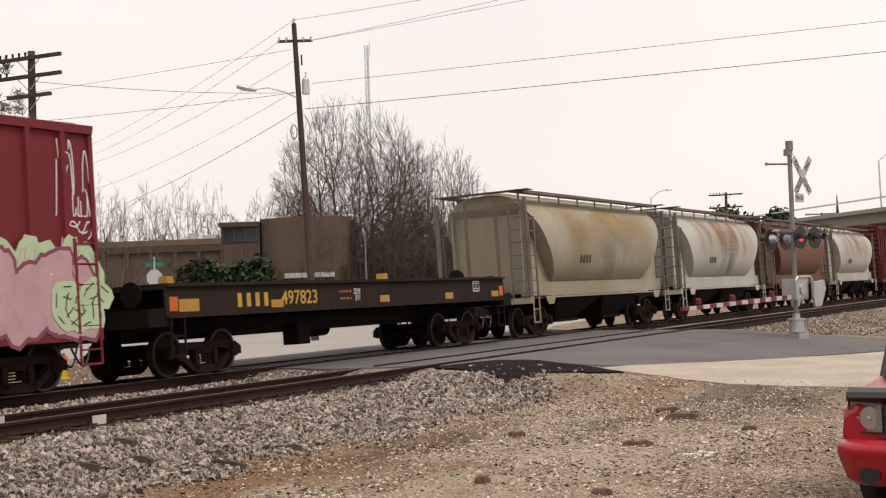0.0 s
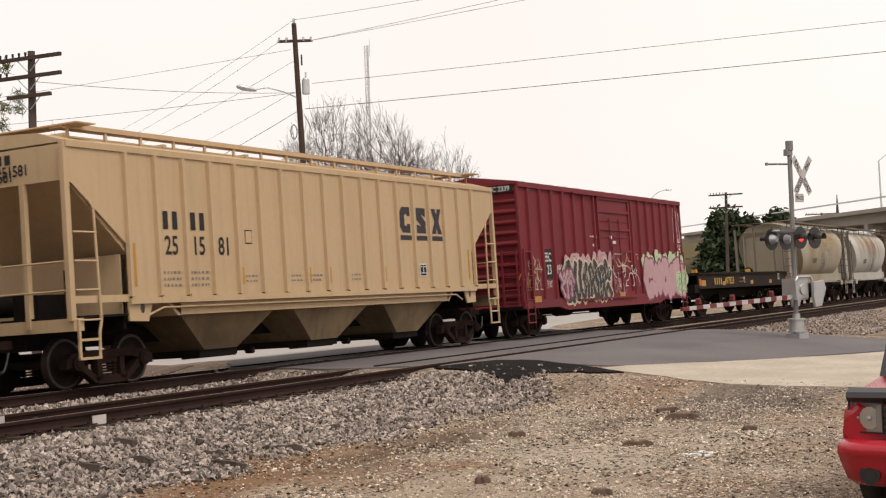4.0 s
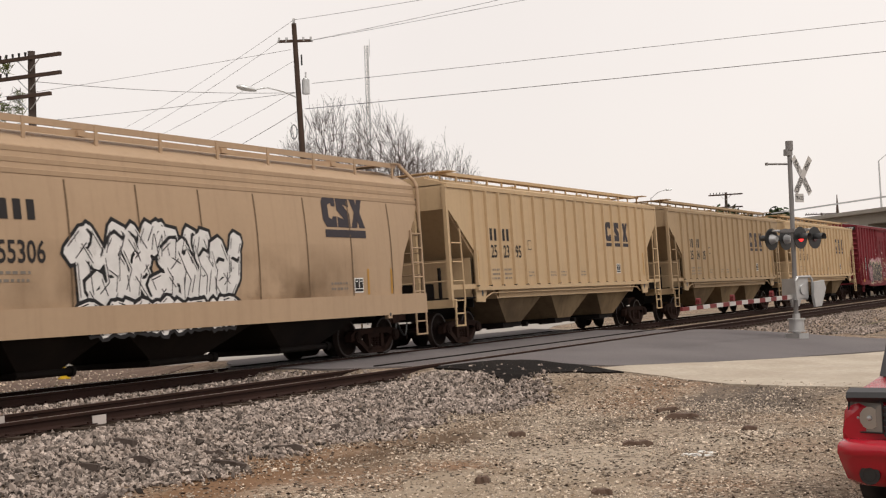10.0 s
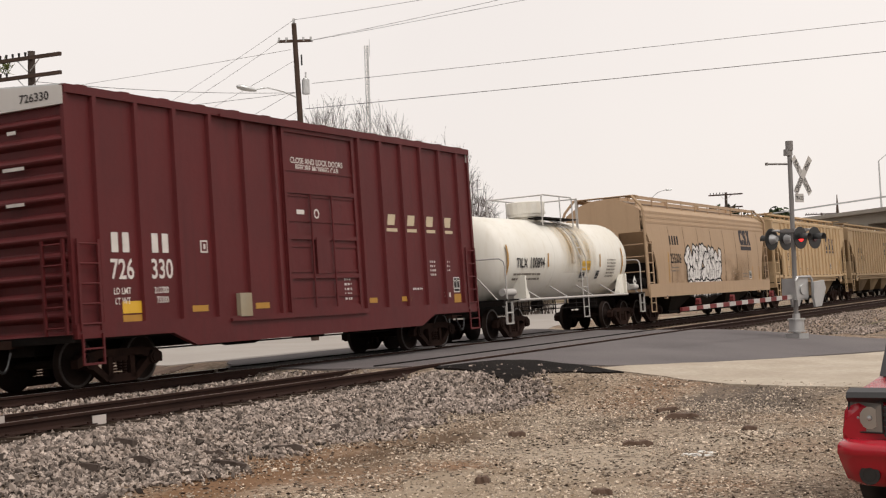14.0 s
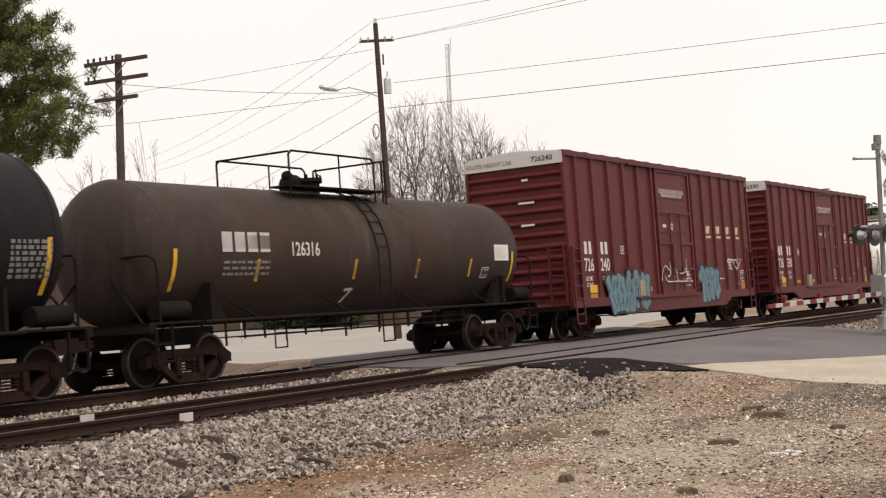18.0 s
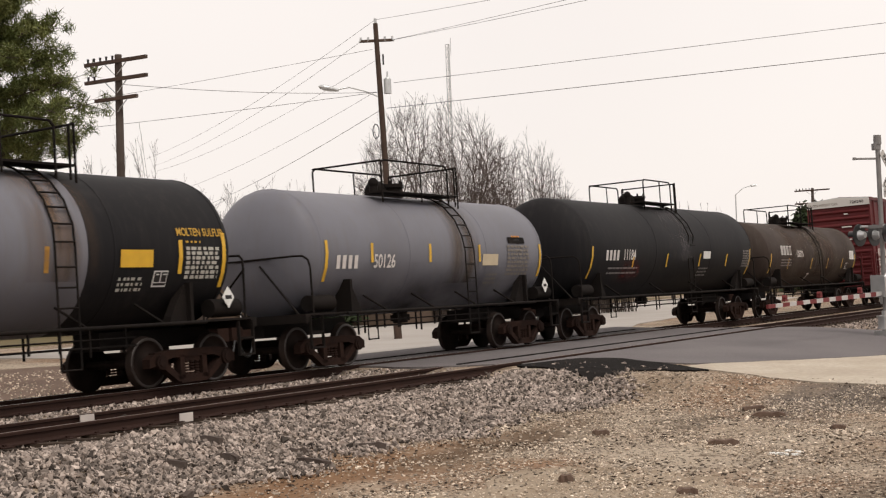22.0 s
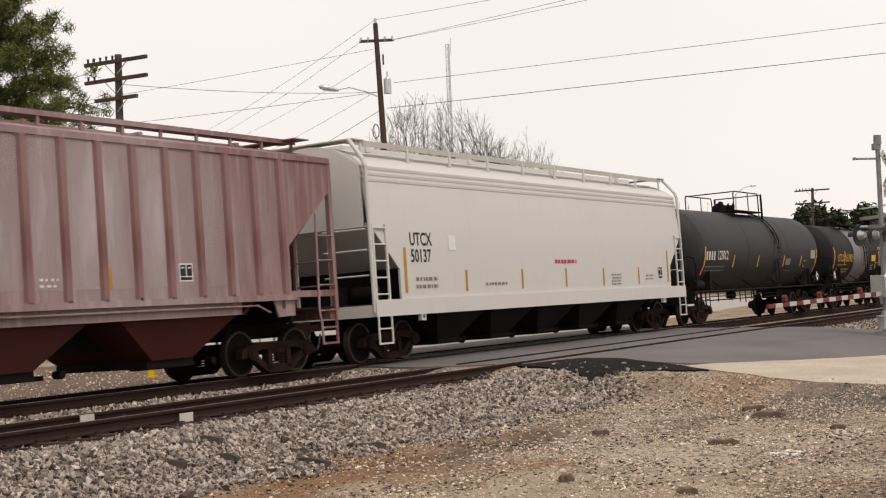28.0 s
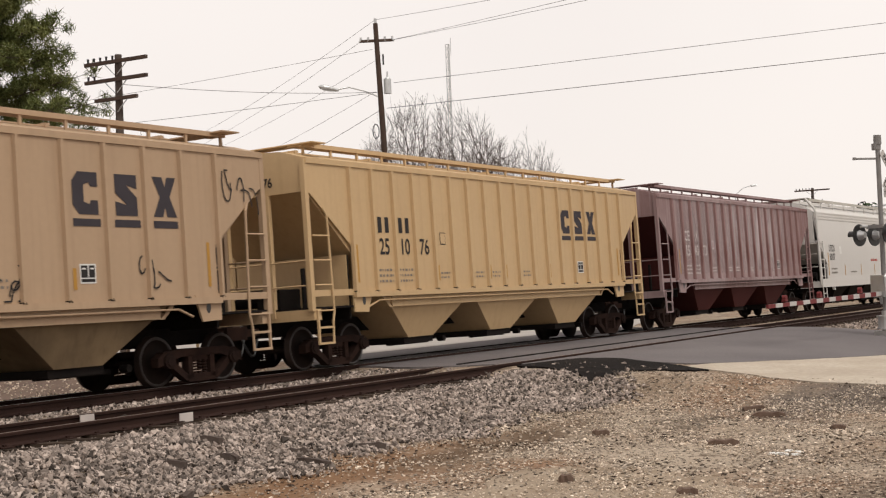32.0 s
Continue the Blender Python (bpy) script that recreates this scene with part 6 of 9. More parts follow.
part("reflective_strip", g, REFLECT_OLD, c)
plate_decals(c, Skin(sk.side, 0.09), 14.25, 1.75, 0.4, 0.32)
g = G()
sk.lines(g, 5.75, 3.05, 0.7, 1, 0.1, 0.05, RNG)
sk.bar(g, 5.95, 6.25, 2.75, 2.83)
sk.bar(g, 7.4, 7.6, 3.02, 3.12, 0.08)
sk.bar(g, 7.65, 7.95, 2.85, 2.95, 0.08)
part("small_lettering", g, CHALK, c)

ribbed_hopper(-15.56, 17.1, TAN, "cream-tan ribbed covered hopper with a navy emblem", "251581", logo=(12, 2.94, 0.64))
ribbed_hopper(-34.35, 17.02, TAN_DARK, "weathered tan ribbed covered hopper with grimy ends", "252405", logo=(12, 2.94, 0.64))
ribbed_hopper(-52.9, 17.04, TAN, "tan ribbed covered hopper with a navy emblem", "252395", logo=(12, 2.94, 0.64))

c, sk = curved_hopper(-71.88, 17.4, TAN_PALE, "tan curved-side covered hopper with black and white graffiti", "255306", tc=1.7, seams=[2.8 + 1.86 * k for k in range(8)])
mark_bars(c, sk, 2.75, 2.9, 0.34, 4, 0.24, 0.07, INK)
number(c, sk, "255306", 3.4, 2.35, 0.38, INK)
graffiti(c, sk, 4.6, 9.6, 1.5, 2.75, (SPRAY_BLACK, SPRAY_WHITE, CHARCOAL), RNG, 6, thick=0.5)
graffiti(c, Skin(lambda z: 1.6, 0.008), 4.8, 9.5, 1.0, 1.4, (SPRAY_BLACK, SPRAY_WHITE, SPRAY_BLACK), RNG, 8, thick=0.5)
g = G()
film_patch(c, sk, 2.6, 15.0, 1.3, 2.6, film("brown_grime", (0.15, 0.092, 0.05), 2.0, 15.6, 0.2, 2.7, 0.85, scale=(0.8, 1, 0.8)), "grime_film")
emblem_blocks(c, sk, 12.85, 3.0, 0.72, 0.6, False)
g = G()
sk.lines(g, 2.8, 2.0, 0.9, 2, 0.13, 0.05, RNG)
sk.lines(g, 13.0, 1.7, 0.7, 2, 0.12, 0.05, RNG)
part("small_lettering", g, FAINT_INK, c)
plate_decals(c, sk, 14.0, 1.5, 0.4, 0.34)
g = G()
for xa in (2.45, 14.6, 15.7):
    sk.bar(g, xa, xa + 0.09, 1.45, 2.05 if xa > 3 else 2.6)
part("reflective_strip", g, REFLECT_OLD, c)

c, sk = tank_car(-84.6, 12.2, 1.3, 2.38, WHITE_TANK, "white tank car with white handrails and rusty streaks", 0.78, 11.8, 6.3, hand=SIGN_WHITE, frame_mat=FRAME, ladder_x=6.72, bonnet=True, rail_l=3.0, off=0.4)
tag_row(c, sk, 1.75, 2.05, 0.3, 4, 0.17, 0.06, INK, "100894", 3.35, 0.32, "TILX")
small(c, sk, INK, (1.7, 1.85, 2.0, 2, 0.14, 0.06), (9.35, 2.3, 0.8, 6, 0.11, 0.05), (7.05, 1.62, 0.5, 1, 0.1, 0.04))
tank_tape(c, sk, (4.21, 8.69), 2.3, REFLECT_OLD)
head_tape(c, sk, 1.2, 10.85, 1.85, 2.75, REFLECT_OLD)
panel(c, sk, 7.05, 7.8, 1.98, 2.28, REFLECT, "yellow_panel")
plate_decals(c, sk, 6.95, 1.7, 0.5, 0.26)
plate_decals(c, sk, 8.4, 1.68, 0.3, 0.3)
placard(c, 11.6, -1.45, 1.55)
film_patch(c, sk, 5.4, 8.4, 1.9, 3.66, film("rusty_run", (0.42, 0.31, 0.16), 5.0, 8.8, 1.4, 4.6, 0.85, scale=(2.2, 1, 0.3)), "rust_film")
film_patch(c, Skin(sk.side, 0.026), 6.05, 6.45, 2.2, 3.62, film("rusty_edge", (0.34, 0.22, 0.1), 5.9, 6.6, 1.4, 4.6, 0.9, scale=(6, 1, 0.3)), "rust_film")

for x, num, tag in ((-101.86, "726330", 0), (-120.05, "726240", 1)):
    c, sk, xs = boxcar(x, 15.75, 5.27, 0.86, BOX_RED, "dark oxide-red boxcar with white numbers" + (" and turquoise graffiti" if tag else ""), 6, 6, (6.6, 9.62), first=0.75, end_white=True, door_ribs=(1.9, 2.75, 3.75), tc=1.69)
    out = Skin(sk.side, 0.008)
    mark_bars(c, out, 1.05, 2.38, 0.36, 2, 0.24, 0.06, CHALK)
    mark_bars(c, out, 2.17, 2.38, 0.36, 2, 0.24, 0.06, CHALK)
    number(c, out, num[:3], 1.33, 2.06, 0.37, CHALK)
    number(c, out, num[3:], 2.45, 2.06, 0.37, CHALK)
    number(c, out, "LD LMT", 1.3, 1.68, 0.12, CHALK)
    number(c, out, "LT WT", 1.3, 1.5, 0.12, CHALK)
    number(c, out, "212700", 2.4, 1.68, 0.12, CHALK)
    number(c, out, "73300", 2.42, 1.5, 0.12, CHALK)
    dk = Skin(sk.side, 0.036)
    number(c, dk, "CLOSE AND LOCK DOORS", 8.05, 4.42, 0.13, CHALK, 1.0)
    number(c, dk, "BEFORE MOVING CAR", 8.05, 4.27, 0.13, CHALK, 1.0)
    g = G()
    for k in range(4):
        xx = 11.1 + k * 1.0
        part("emblem_block", out.bar(G(), xx, xx + 0.36, 3.12, 3.38, 0, 0.3), BUFF, c)
        part("emblem_bar", out.bar(G(), xx - 0.08, xx + 0.5, 2.96, 3.04), BUFF, c)
    g = G()
    out.lines(g, 13.2, 2.2, 0.3, 4, 0.11, 0.05, RNG)
    out.lines(g, 14.0, 2.2, 0.3, 3, 0.11, 0.05, RNG)
    out.lines(g, 13.9, 0.98, 0.9, 1, 0.1, 0.05, RNG)
    out.lines(g, 12.2, 1.52, 0.5, 1, 0.1, 0.05, RNG)
    out.bar(g, 13.9, 14.25, 1.3, 1.42)
    dk.bar(g, 7.1, 7.4, 3.25, 3.35)
    dk.lines(g, 8.9, 1.9, 0.3, 6, 0.11, 0.05, RNG)
    part("small_lettering", g, CHALK, c)
    g = G()
    for k in range(12):
        a, b = 2 * math.pi * k / 12, 2 * math.pi * (k + 1) / 12
        g.add([dk.at(7.9 + r * math.cos(t), 3.28 + r * math.sin(t)) for t, r in ((a, 0.11), (b, 0.11), (b, 0.07), (a, 0.07))], [(0, 1, 2, 3)])
    part("painted_ring", g, CHALK, c)
    plate_decals(c, out, 14.45, 1.42, 0.36, 0.4)
    g = G()
    for xa in (3.3, 5.4, 9.9, 11.6):
        out.bar(g, xa, xa + 0.5, 1.25, 1.37)
    out.bar(g, 1.28, 1.85, 1.02, 1.25)
    out.bar(g, 14.45, 14.85, 1.15, 1.38, 0)
    part("reflective_strip", g, REFLECT_OLD, c)
    g = G()
    out.bar(g, 1.28, 1.85, 1.28, 1.5)
    part("yellow_panel", g, REFLECT, c)
    g = G()
    vs, fs = text_mesh(num, 0.15, 1.0)
    g.add([(-0.036, -0.92 - a_ * 1.1, 5.1 + b_) for a_, b_ in vs], [tuple(reversed(f)) for f in fs])
    part("end_number", g, INK, c)
    vs, fs = text_mesh("EXCESS HEIGHT CAR", 0.12, 0.95)
    part("end_notice", G().add([(-0.036, 0.75 - a_, 5.08 + b_) for a_, b_ in vs], [tuple(reversed(f)) for f in fs]), FAINT_INK, c)
    for z, wd in ((4.55, 0.2), (3.91, 0.5), (3.28, 0.42)):
        part("end_lettering", G().box(-0.03, -0.022, -0.35 - wd / 2, -0.35 + wd / 2, z - 0.03, z + 0.03), CHALK, c)
    part("stencil_square", G().box(3.66, 3.88, -sk.side(2.5) - 0.012, -sk.side(2.5) + 0.01, 2.39, 2.63), CHALK, c)
    part("stencil_field", G().box(3.69, 3.85, -sk.side(2.5) - 0.016, -sk.side(2.5) + 0.01, 2.42, 2.6), BOX_RED, c)
    part("stencil_dot", G().box(3.74, 3.8, -sk.side(2.5) - 0.02, -sk.side(2.5) + 0.01, 2.46, 2.56), CHALK, c)
    part("defect_card_box", G().box(4.75, 5.15, -sk.side(1.3) - 0.1, -sk.side(1.3) + 0.01, 1.11, 1.58), GREY_OLD, c, "dull grey riveted card plate")
    if tag:
        graffiti(c, Skin(sk.side, 0.082), 2.3, 5.3, 0.72, 1.72, (CHARCOAL, TEAL, CHARCOAL), RNG, 5, thick=0.5)
        graffiti(c, Skin(sk.side, 0.082), 10.0, 12.0, 0.85, 1.9, (CHARCOAL, TEAL, CHARCOAL), RNG, 3, thick=0.5)
        scrawl(c, Skin(sk.side, 0.09), 6.9, 1.5, 2.4, 0.7, SPRAY_WHITE, RNG, 9)
        scrawl(c, Skin(sk.side, 0.09), 12.6, 1.7, 1.6, 0.5, SPRAY_WHITE, RNG, 6)

c, sk = tank_car(-136.8, 14.8, 1.36, 2.46, BROWN_TANK, "soiled black tank car with yellow reflective strips", 0.1, 14.52, 6.75, ladder_x=7.5, rail_l=3.6)
g = G()
for k in range(4):
    xx = 2.15 + k * 0.38
    sk.poly(g, [(xx, 2.4), (xx + 0.3, 2.4), (xx + 0.34, 2.78), (xx + 0.04, 2.78)])
part("painted_emblem", g, SIGN_WHITE, c)
number(c, sk, "126316", 4.75, 2.45, 0.28, CHALK)
small(c, sk, CHALK, (2.2, 2.18, 1.4, 3, 0.11, 0.05), (0.3, 2.95, 0.01, 1, 0.1, 0.02))
tank_tape(c, sk, (3.25, 6.6, 9.13, 11.57), 2.05)
head_tape(c, sk, 0.85, 13.7, 1.7, 2.45)
part("stencil_mark", sk.poly(G(), [(6.42, 1.66), (6.72, 1.66), (6.72, 1.6), (6.62, 1.36), (6.54, 1.36), (6.62, 1.6), (6.42, 1.6)]), CHALK, c)
plate_decals(c, sk, 12.15, 1.8, 0.36, 0.26)
panel(c, sk, 12.75, 13.5, 2.22, 2.62, PAPER)
film_patch(c, sk, 0.8, 13.4, 1.5, 3.75, film("brown_dust", (0.085, 0.055, 0.04), -1.0, 15.0, 0.5, 4.6, 0.75, scale=(0.5, 1, 0.55)), "dirt_film")
film_patch(c, Skin(sk.side, 0.03), 5.9, 9.0, 1.9, 3.75, film("dusty_bloom", (0.10, 0.08, 0.065), 5.9, 9.0, 1.4, 4.6, 0.7), "dust_film")

c, sk = tank_car(-154.15, 16.0, 1.52, 2.62, BLACK_TANK, "long black tank car with white numbers", 0.3, 15.9, 8.0, ladder_x=9.0, rail_l=2.8)
tag_row(c, sk, 2.0, 2.2, 0.3, 4, 0.2, 0.06, CHALK, "11184", 3.75, 0.32)
small(c, sk, CHALK, (2.3, 1.95, 2.2, 2, 0.14, 0.05), (9.9, 1.9, 0.9, 3, 0.11, 0.05), (14.3, 2.5, 0.85, 7, 0.09, 0.06))
tank_tape(c, sk, (4.1, 6.87, 9.86, 12.57), 2.2)
head_tape(c, sk, 1.05, 15.1, 1.7, 2.6)
panel(c, sk, 10.15, 10.85, 2.25, 2.5, PAPER)
film_patch(c, sk, 6.9, 9.6, 2.2, 4.05, film("grey_dust_bloom", (0.13, 0.12, 0.125), 6.9, 9.6, 1.8, 4.6, 0.75, scale=(1.6, 1, 0.9)), "dust_film")
film_patch(c, sk, 3.0, 4.9, 1.5, 2.3, film("red_overspray", (0.16, 0.02, 0.018), 3.0, 4.9, 1.5, 2.3, 0.7, scale=(3, 1, 3)), "spray_film")

c, sk = tank_car(-166.96, 11.56, 1.38, 2.46, GREY_TANK, "dull grey tank car with yellow reflective strips", 0.2, 11.4, 5.6, ladder_x=6.8, rail_l=3.4)
tag_row(c, sk, 1.3, 2.06, 0.28, 4, 0.17, 0.05, CHALK, "50126", 3.15, 0.3)
tank_tape(c, sk, (2.66, 5.1, 7.45), 2.4)
head_tape(c, sk, 0.95, 10.75, 1.8, 2.65)
small(c, sk, INK, (8.9, 2.55, 1.2, 8, 0.1, 0.06), (7.9, 1.85, 0.6, 3, 0.1, 0.05))
panel(c, sk, 9.0, 9.9, 2.66, 2.82, FRAME, "dark_panel")
panel(c, Skin(sk.side, 0.014), 9.25, 9.7, 2.70, 2.86, flat("orange_panel_paint", (0.62, 0.25, 0.05)), "orange_panel")
number(c, Skin(sk.side, 0.02), "2448", 9.47, 2.78, 0.13, INK)
panel(c, sk, 7.6, 8.4, 2.1, 2.38, BUFF)
placard(c, 10.75, -1.47, 1.55)
film_patch(c, sk, 5.9, 7.6, 1.7, 3.8, film("brown_run", (0.12, 0.085, 0.06), 5.9, 7.6, 0.8, 4.6, 0.95, scale=(2.4, 1, 0.35)), "grime_film")
# Dark film puts the shade of the tank's lower half into its colour.
film_patch(c, sk, 0.9, 10.6, 1.15, 2.2, film("flank_shade", (0.045, 0.04, 0.042), 0.0, 11.5, 0.2, 2.3, 0.7, scale=(0.6, 1, 0.5)), "soot_film")

c, sk = tank_car(-179.7, 11.16, 1.42, 2.46, BLACK_TANK, "black tank car with a grey middle and yellow numbers", 0.15, 11.0, 5.6, band=(4.35, 6.9, GREY_TANK), ladder_x=6.35, rail_l=3.2)
tag_row(c, sk, 1.45, 2.08, 0.36, 4, 0.22, 0.08, GOLD, "61040", 3.4, 0.36, "UTLX")
tank_tape(c, sk, (2.68, 9.16), 2.3, h=0.6)
tank_tape(c, sk, (6.0,), 2.25, REFLECT_OLD)
head_tape(c, sk, 0.9, 10.35, 1.75, 2.75)
small(c, sk, GOLD, (1.55, 1.95, 1.5, 1, 0.1, 0.04), (1.5, 1.75, 2.0, 2, 0.12, 0.05), (3.95, 2.4, 0.4, 4, 0.09, 0.04), (9.3, 2.55, 0.4, 1, 0.1, 0.04))
small(c, sk, GREY_PALE, (9.3, 2.42, 0.9, 7, 0.085, 0.06), (7.65, 1.9, 0.6, 3, 0.09, 0.05))
panel(c, sk, 7.65, 8.45, 2.12, 2.42, REFLECT, "yellow_panel")
plate_decals(c, sk, 8.5, 1.78, 0.36, 0.28)
placard(c, 10.35, -1.47, 1.55)
placard(c, 0.5, -1.47, 1.5)
film_patch(c, sk, 5.5, 7.2, 1.9, 3.85, film("rusty_ladder_run", (0.16, 0.1, 0.06), 5.5, 7.2, 1.2, 4.6, 0.9, scale=(3.0, 1, 0.3)), "rust_film")
number(c, sk, "MOLTEN SULFUR", 9.72, 2.74, 0.15, GOLD, 0.8, "hazard_name")
part("red_panel", G().box(0.70, 0.74, -0.85, -0.35, 2.62, 2.80), flat("orange_red_panel", (0.55, 0.06, 0.03)), c)
vs, fs = text_mesh("61040", 0.17, 1.0)
part("end_number", G().add([(0.50, 0.55 - a_, 3.3 + b_) for a_, b_ in vs], [tuple(reversed(f)) for f in fs]), GOLD, c)

c, sk = tank_car(-196.9, 15.65, 1.53, 2.6, SLATE_TANK, "large black tank car with grey handrails", 0.3, 15.6, 7.9, ladder_x=9.3, rail_l=3.4)
tag_row(c, sk, 1.2, 2.2, 0.3, 4, 0.19, 0.06, CHALK, "123012", 2.9, 0.32)
small(c, sk, CHALK, (1.3, 1.95, 1.9, 2, 0.13, 0.05), (10.6, 1.75, 0.8, 1, 0.1, 0.05))
tank_tape(c, sk, (4.15, 6.98, 10.24, 12.58), 2.15)
head_tape(c, sk, 1.1, 14.75, 1.7, 2.65)
panel(c, sk, 13.9, 14.55, 2.25, 2.6, flat("dusty_label", (0.34, 0.33, 0.31)))
panel(c, sk, 10.45, 11.1, 2.0, 2.25, flat("faded_label", (0.2, 0.19, 0.17)))
plate_decals(c, sk, 12.95, 1.92, 0.36, 0.26, GALV, FRAME)
placard(c, 14.85, -1.47, 1.5)
film_patch(c, sk, 8.6, 10.2, 1.4, 4.05, film("dull_black_run", (0.045, 0.04, 0.04), 8.6, 10.2, 0.6, 4.8, 0.9, scale=(2.0, 1, 0.3)), "dust_film")

c, sk = curved_hopper(-216.6, 18.4, OFFWHITE, "clean off-white curved-side covered hopper", "50137", H=4.29, mould=0.3, walk_z=4.88, tc=1.38, cut=((2.98, 0.02), (2.02, 1.1), (1.36, 1.12)), sill=(1.0, 1.36), panel_z=2.95, bays=[(2.7 + 2.62 * k, 5.3 + 2.62 * k) for k in range(5)], walk_mat=GREY_PALE)
g = G()
number(c, sk, "UTCX", 2.05, 2.68, 0.3, INK, 0.85, "painted_code")
number(c, sk, "50137", 2.02, 2.3, 0.3, INK)
g = G()
sk.lines(g, 1.75, 1.75, 0.95, 2, 0.17, 0.08, RNG)
sk.lines(g, 5.0, 1.6, 1.1, 1, 0.1, 0.06, RNG)
sk.lines(g, 12.6, 1.75, 0.7, 4, 0.09, 0.05, RNG)
sk.lines(g, 15.2, 1.7, 0.6, 2, 0.1, 0.05, RNG)
part("small_lettering", g, FAINT_INK, c)
g = G()
sill_skin = Skin(lambda z: 1.6, 0.006)
for xa in (3.6, 6.4, 9.5, 11.2, 13.6, 15.6):
    sill_skin.lines(g, xa, 1.16, 1.3, 1, 0.1, 0.05, RNG)
part("sill_lettering", g, FAINT_INK, c)
g = G()
for xa in (3.9, 7.9, 12.0, 15.8):
    sill_skin.poly(g, [(xa, 1.24), (xa + 0.14, 1.24), (xa + 0.07, 1.34)])
part("yellow_triangle", g, REFLECT, c)
g = G()
sk.lines(g, 8.9, 2.12, 1.4, 1, 0.1, 0.1, RNG)
tagged(part("red_lettering", g, flat("faded_red_lettering", (0.4, 0.06, 0.05)), c), kind="stuff")
g = G()
for xa in (1.28, 17.0):
    sk.bar(g, xa, xa + 0.11, 1.5, 2.5)
for xa in (4.0, 6.9, 9.5, 12.0, 14.6):
    sk.bar(g, xa, xa + 0.1, 1.48, 1.98)
part("reflective_strip", g, REFLECT_OLD, c)
plate_decals(c, sk, 16.2, 1.6, 0.36, 0.4)
g = G()
sk.bar(g, 3.3, 3.62, 2.45, 2.8)
part("stencil_square", g, PAPER, c)
vs, fs = text_mesh("50137", 0.2, 0.9)
part("end_number", G().add([(-0.012, -0.3 - a_, 4.0 + b_) for a_, b_ in vs], [tuple(reversed(f)) for f in fs]), INK, c)

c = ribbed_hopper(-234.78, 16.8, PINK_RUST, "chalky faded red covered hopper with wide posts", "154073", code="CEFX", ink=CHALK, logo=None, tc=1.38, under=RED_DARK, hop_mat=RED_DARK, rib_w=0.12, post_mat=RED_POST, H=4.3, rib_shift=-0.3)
sk = Skin(lambda z: 1.56, 0.008)
film_patch(c, sk, 4.6, 14.6, 1.75, 4.2, film("chalky_bloom", (0.52, 0.45, 0.455), 3.6, 15.4, 0.4, 5.6, 0.75, scale=(1.3, 1, 0.25)), "chalk_film")
film_patch(c, Skin(lambda z: 1.56, 0.014), 1.6, 6.0, 1.75, 4.2, film("grey_bloom_film", (0.36, 0.3, 0.3), 0.6, 6.4, 0.4, 5.6, 0.6, scale=(1.6, 1, 0.25)), "chalk_film")
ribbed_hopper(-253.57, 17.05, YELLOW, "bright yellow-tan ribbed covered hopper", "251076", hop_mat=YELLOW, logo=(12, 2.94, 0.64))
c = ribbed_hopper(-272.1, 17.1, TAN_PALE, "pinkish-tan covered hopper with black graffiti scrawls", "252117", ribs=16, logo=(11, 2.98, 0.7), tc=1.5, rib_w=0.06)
sk = Skin(lambda z: 1.56, 0.01)
scrawl(c, sk, 16.0, 3.1, 0.7, 0.8, SPRAY_BLACK, RNG, 5)
scrawl(c, sk, 13.6, 1.75, 0.5, 0.55, SPRAY_BLACK, RNG, 4)
scrawl(c, sk, 10.3, 1.6, 0.7, 0.55, SPRAY_BLACK, RNG, 5)

# ---------------------------------------------------------------- crossing signal
SIG = pose(40.6, -8.55, -0.10)
TURN = Matrix.Rotation(radians(-21), 4, "Z")


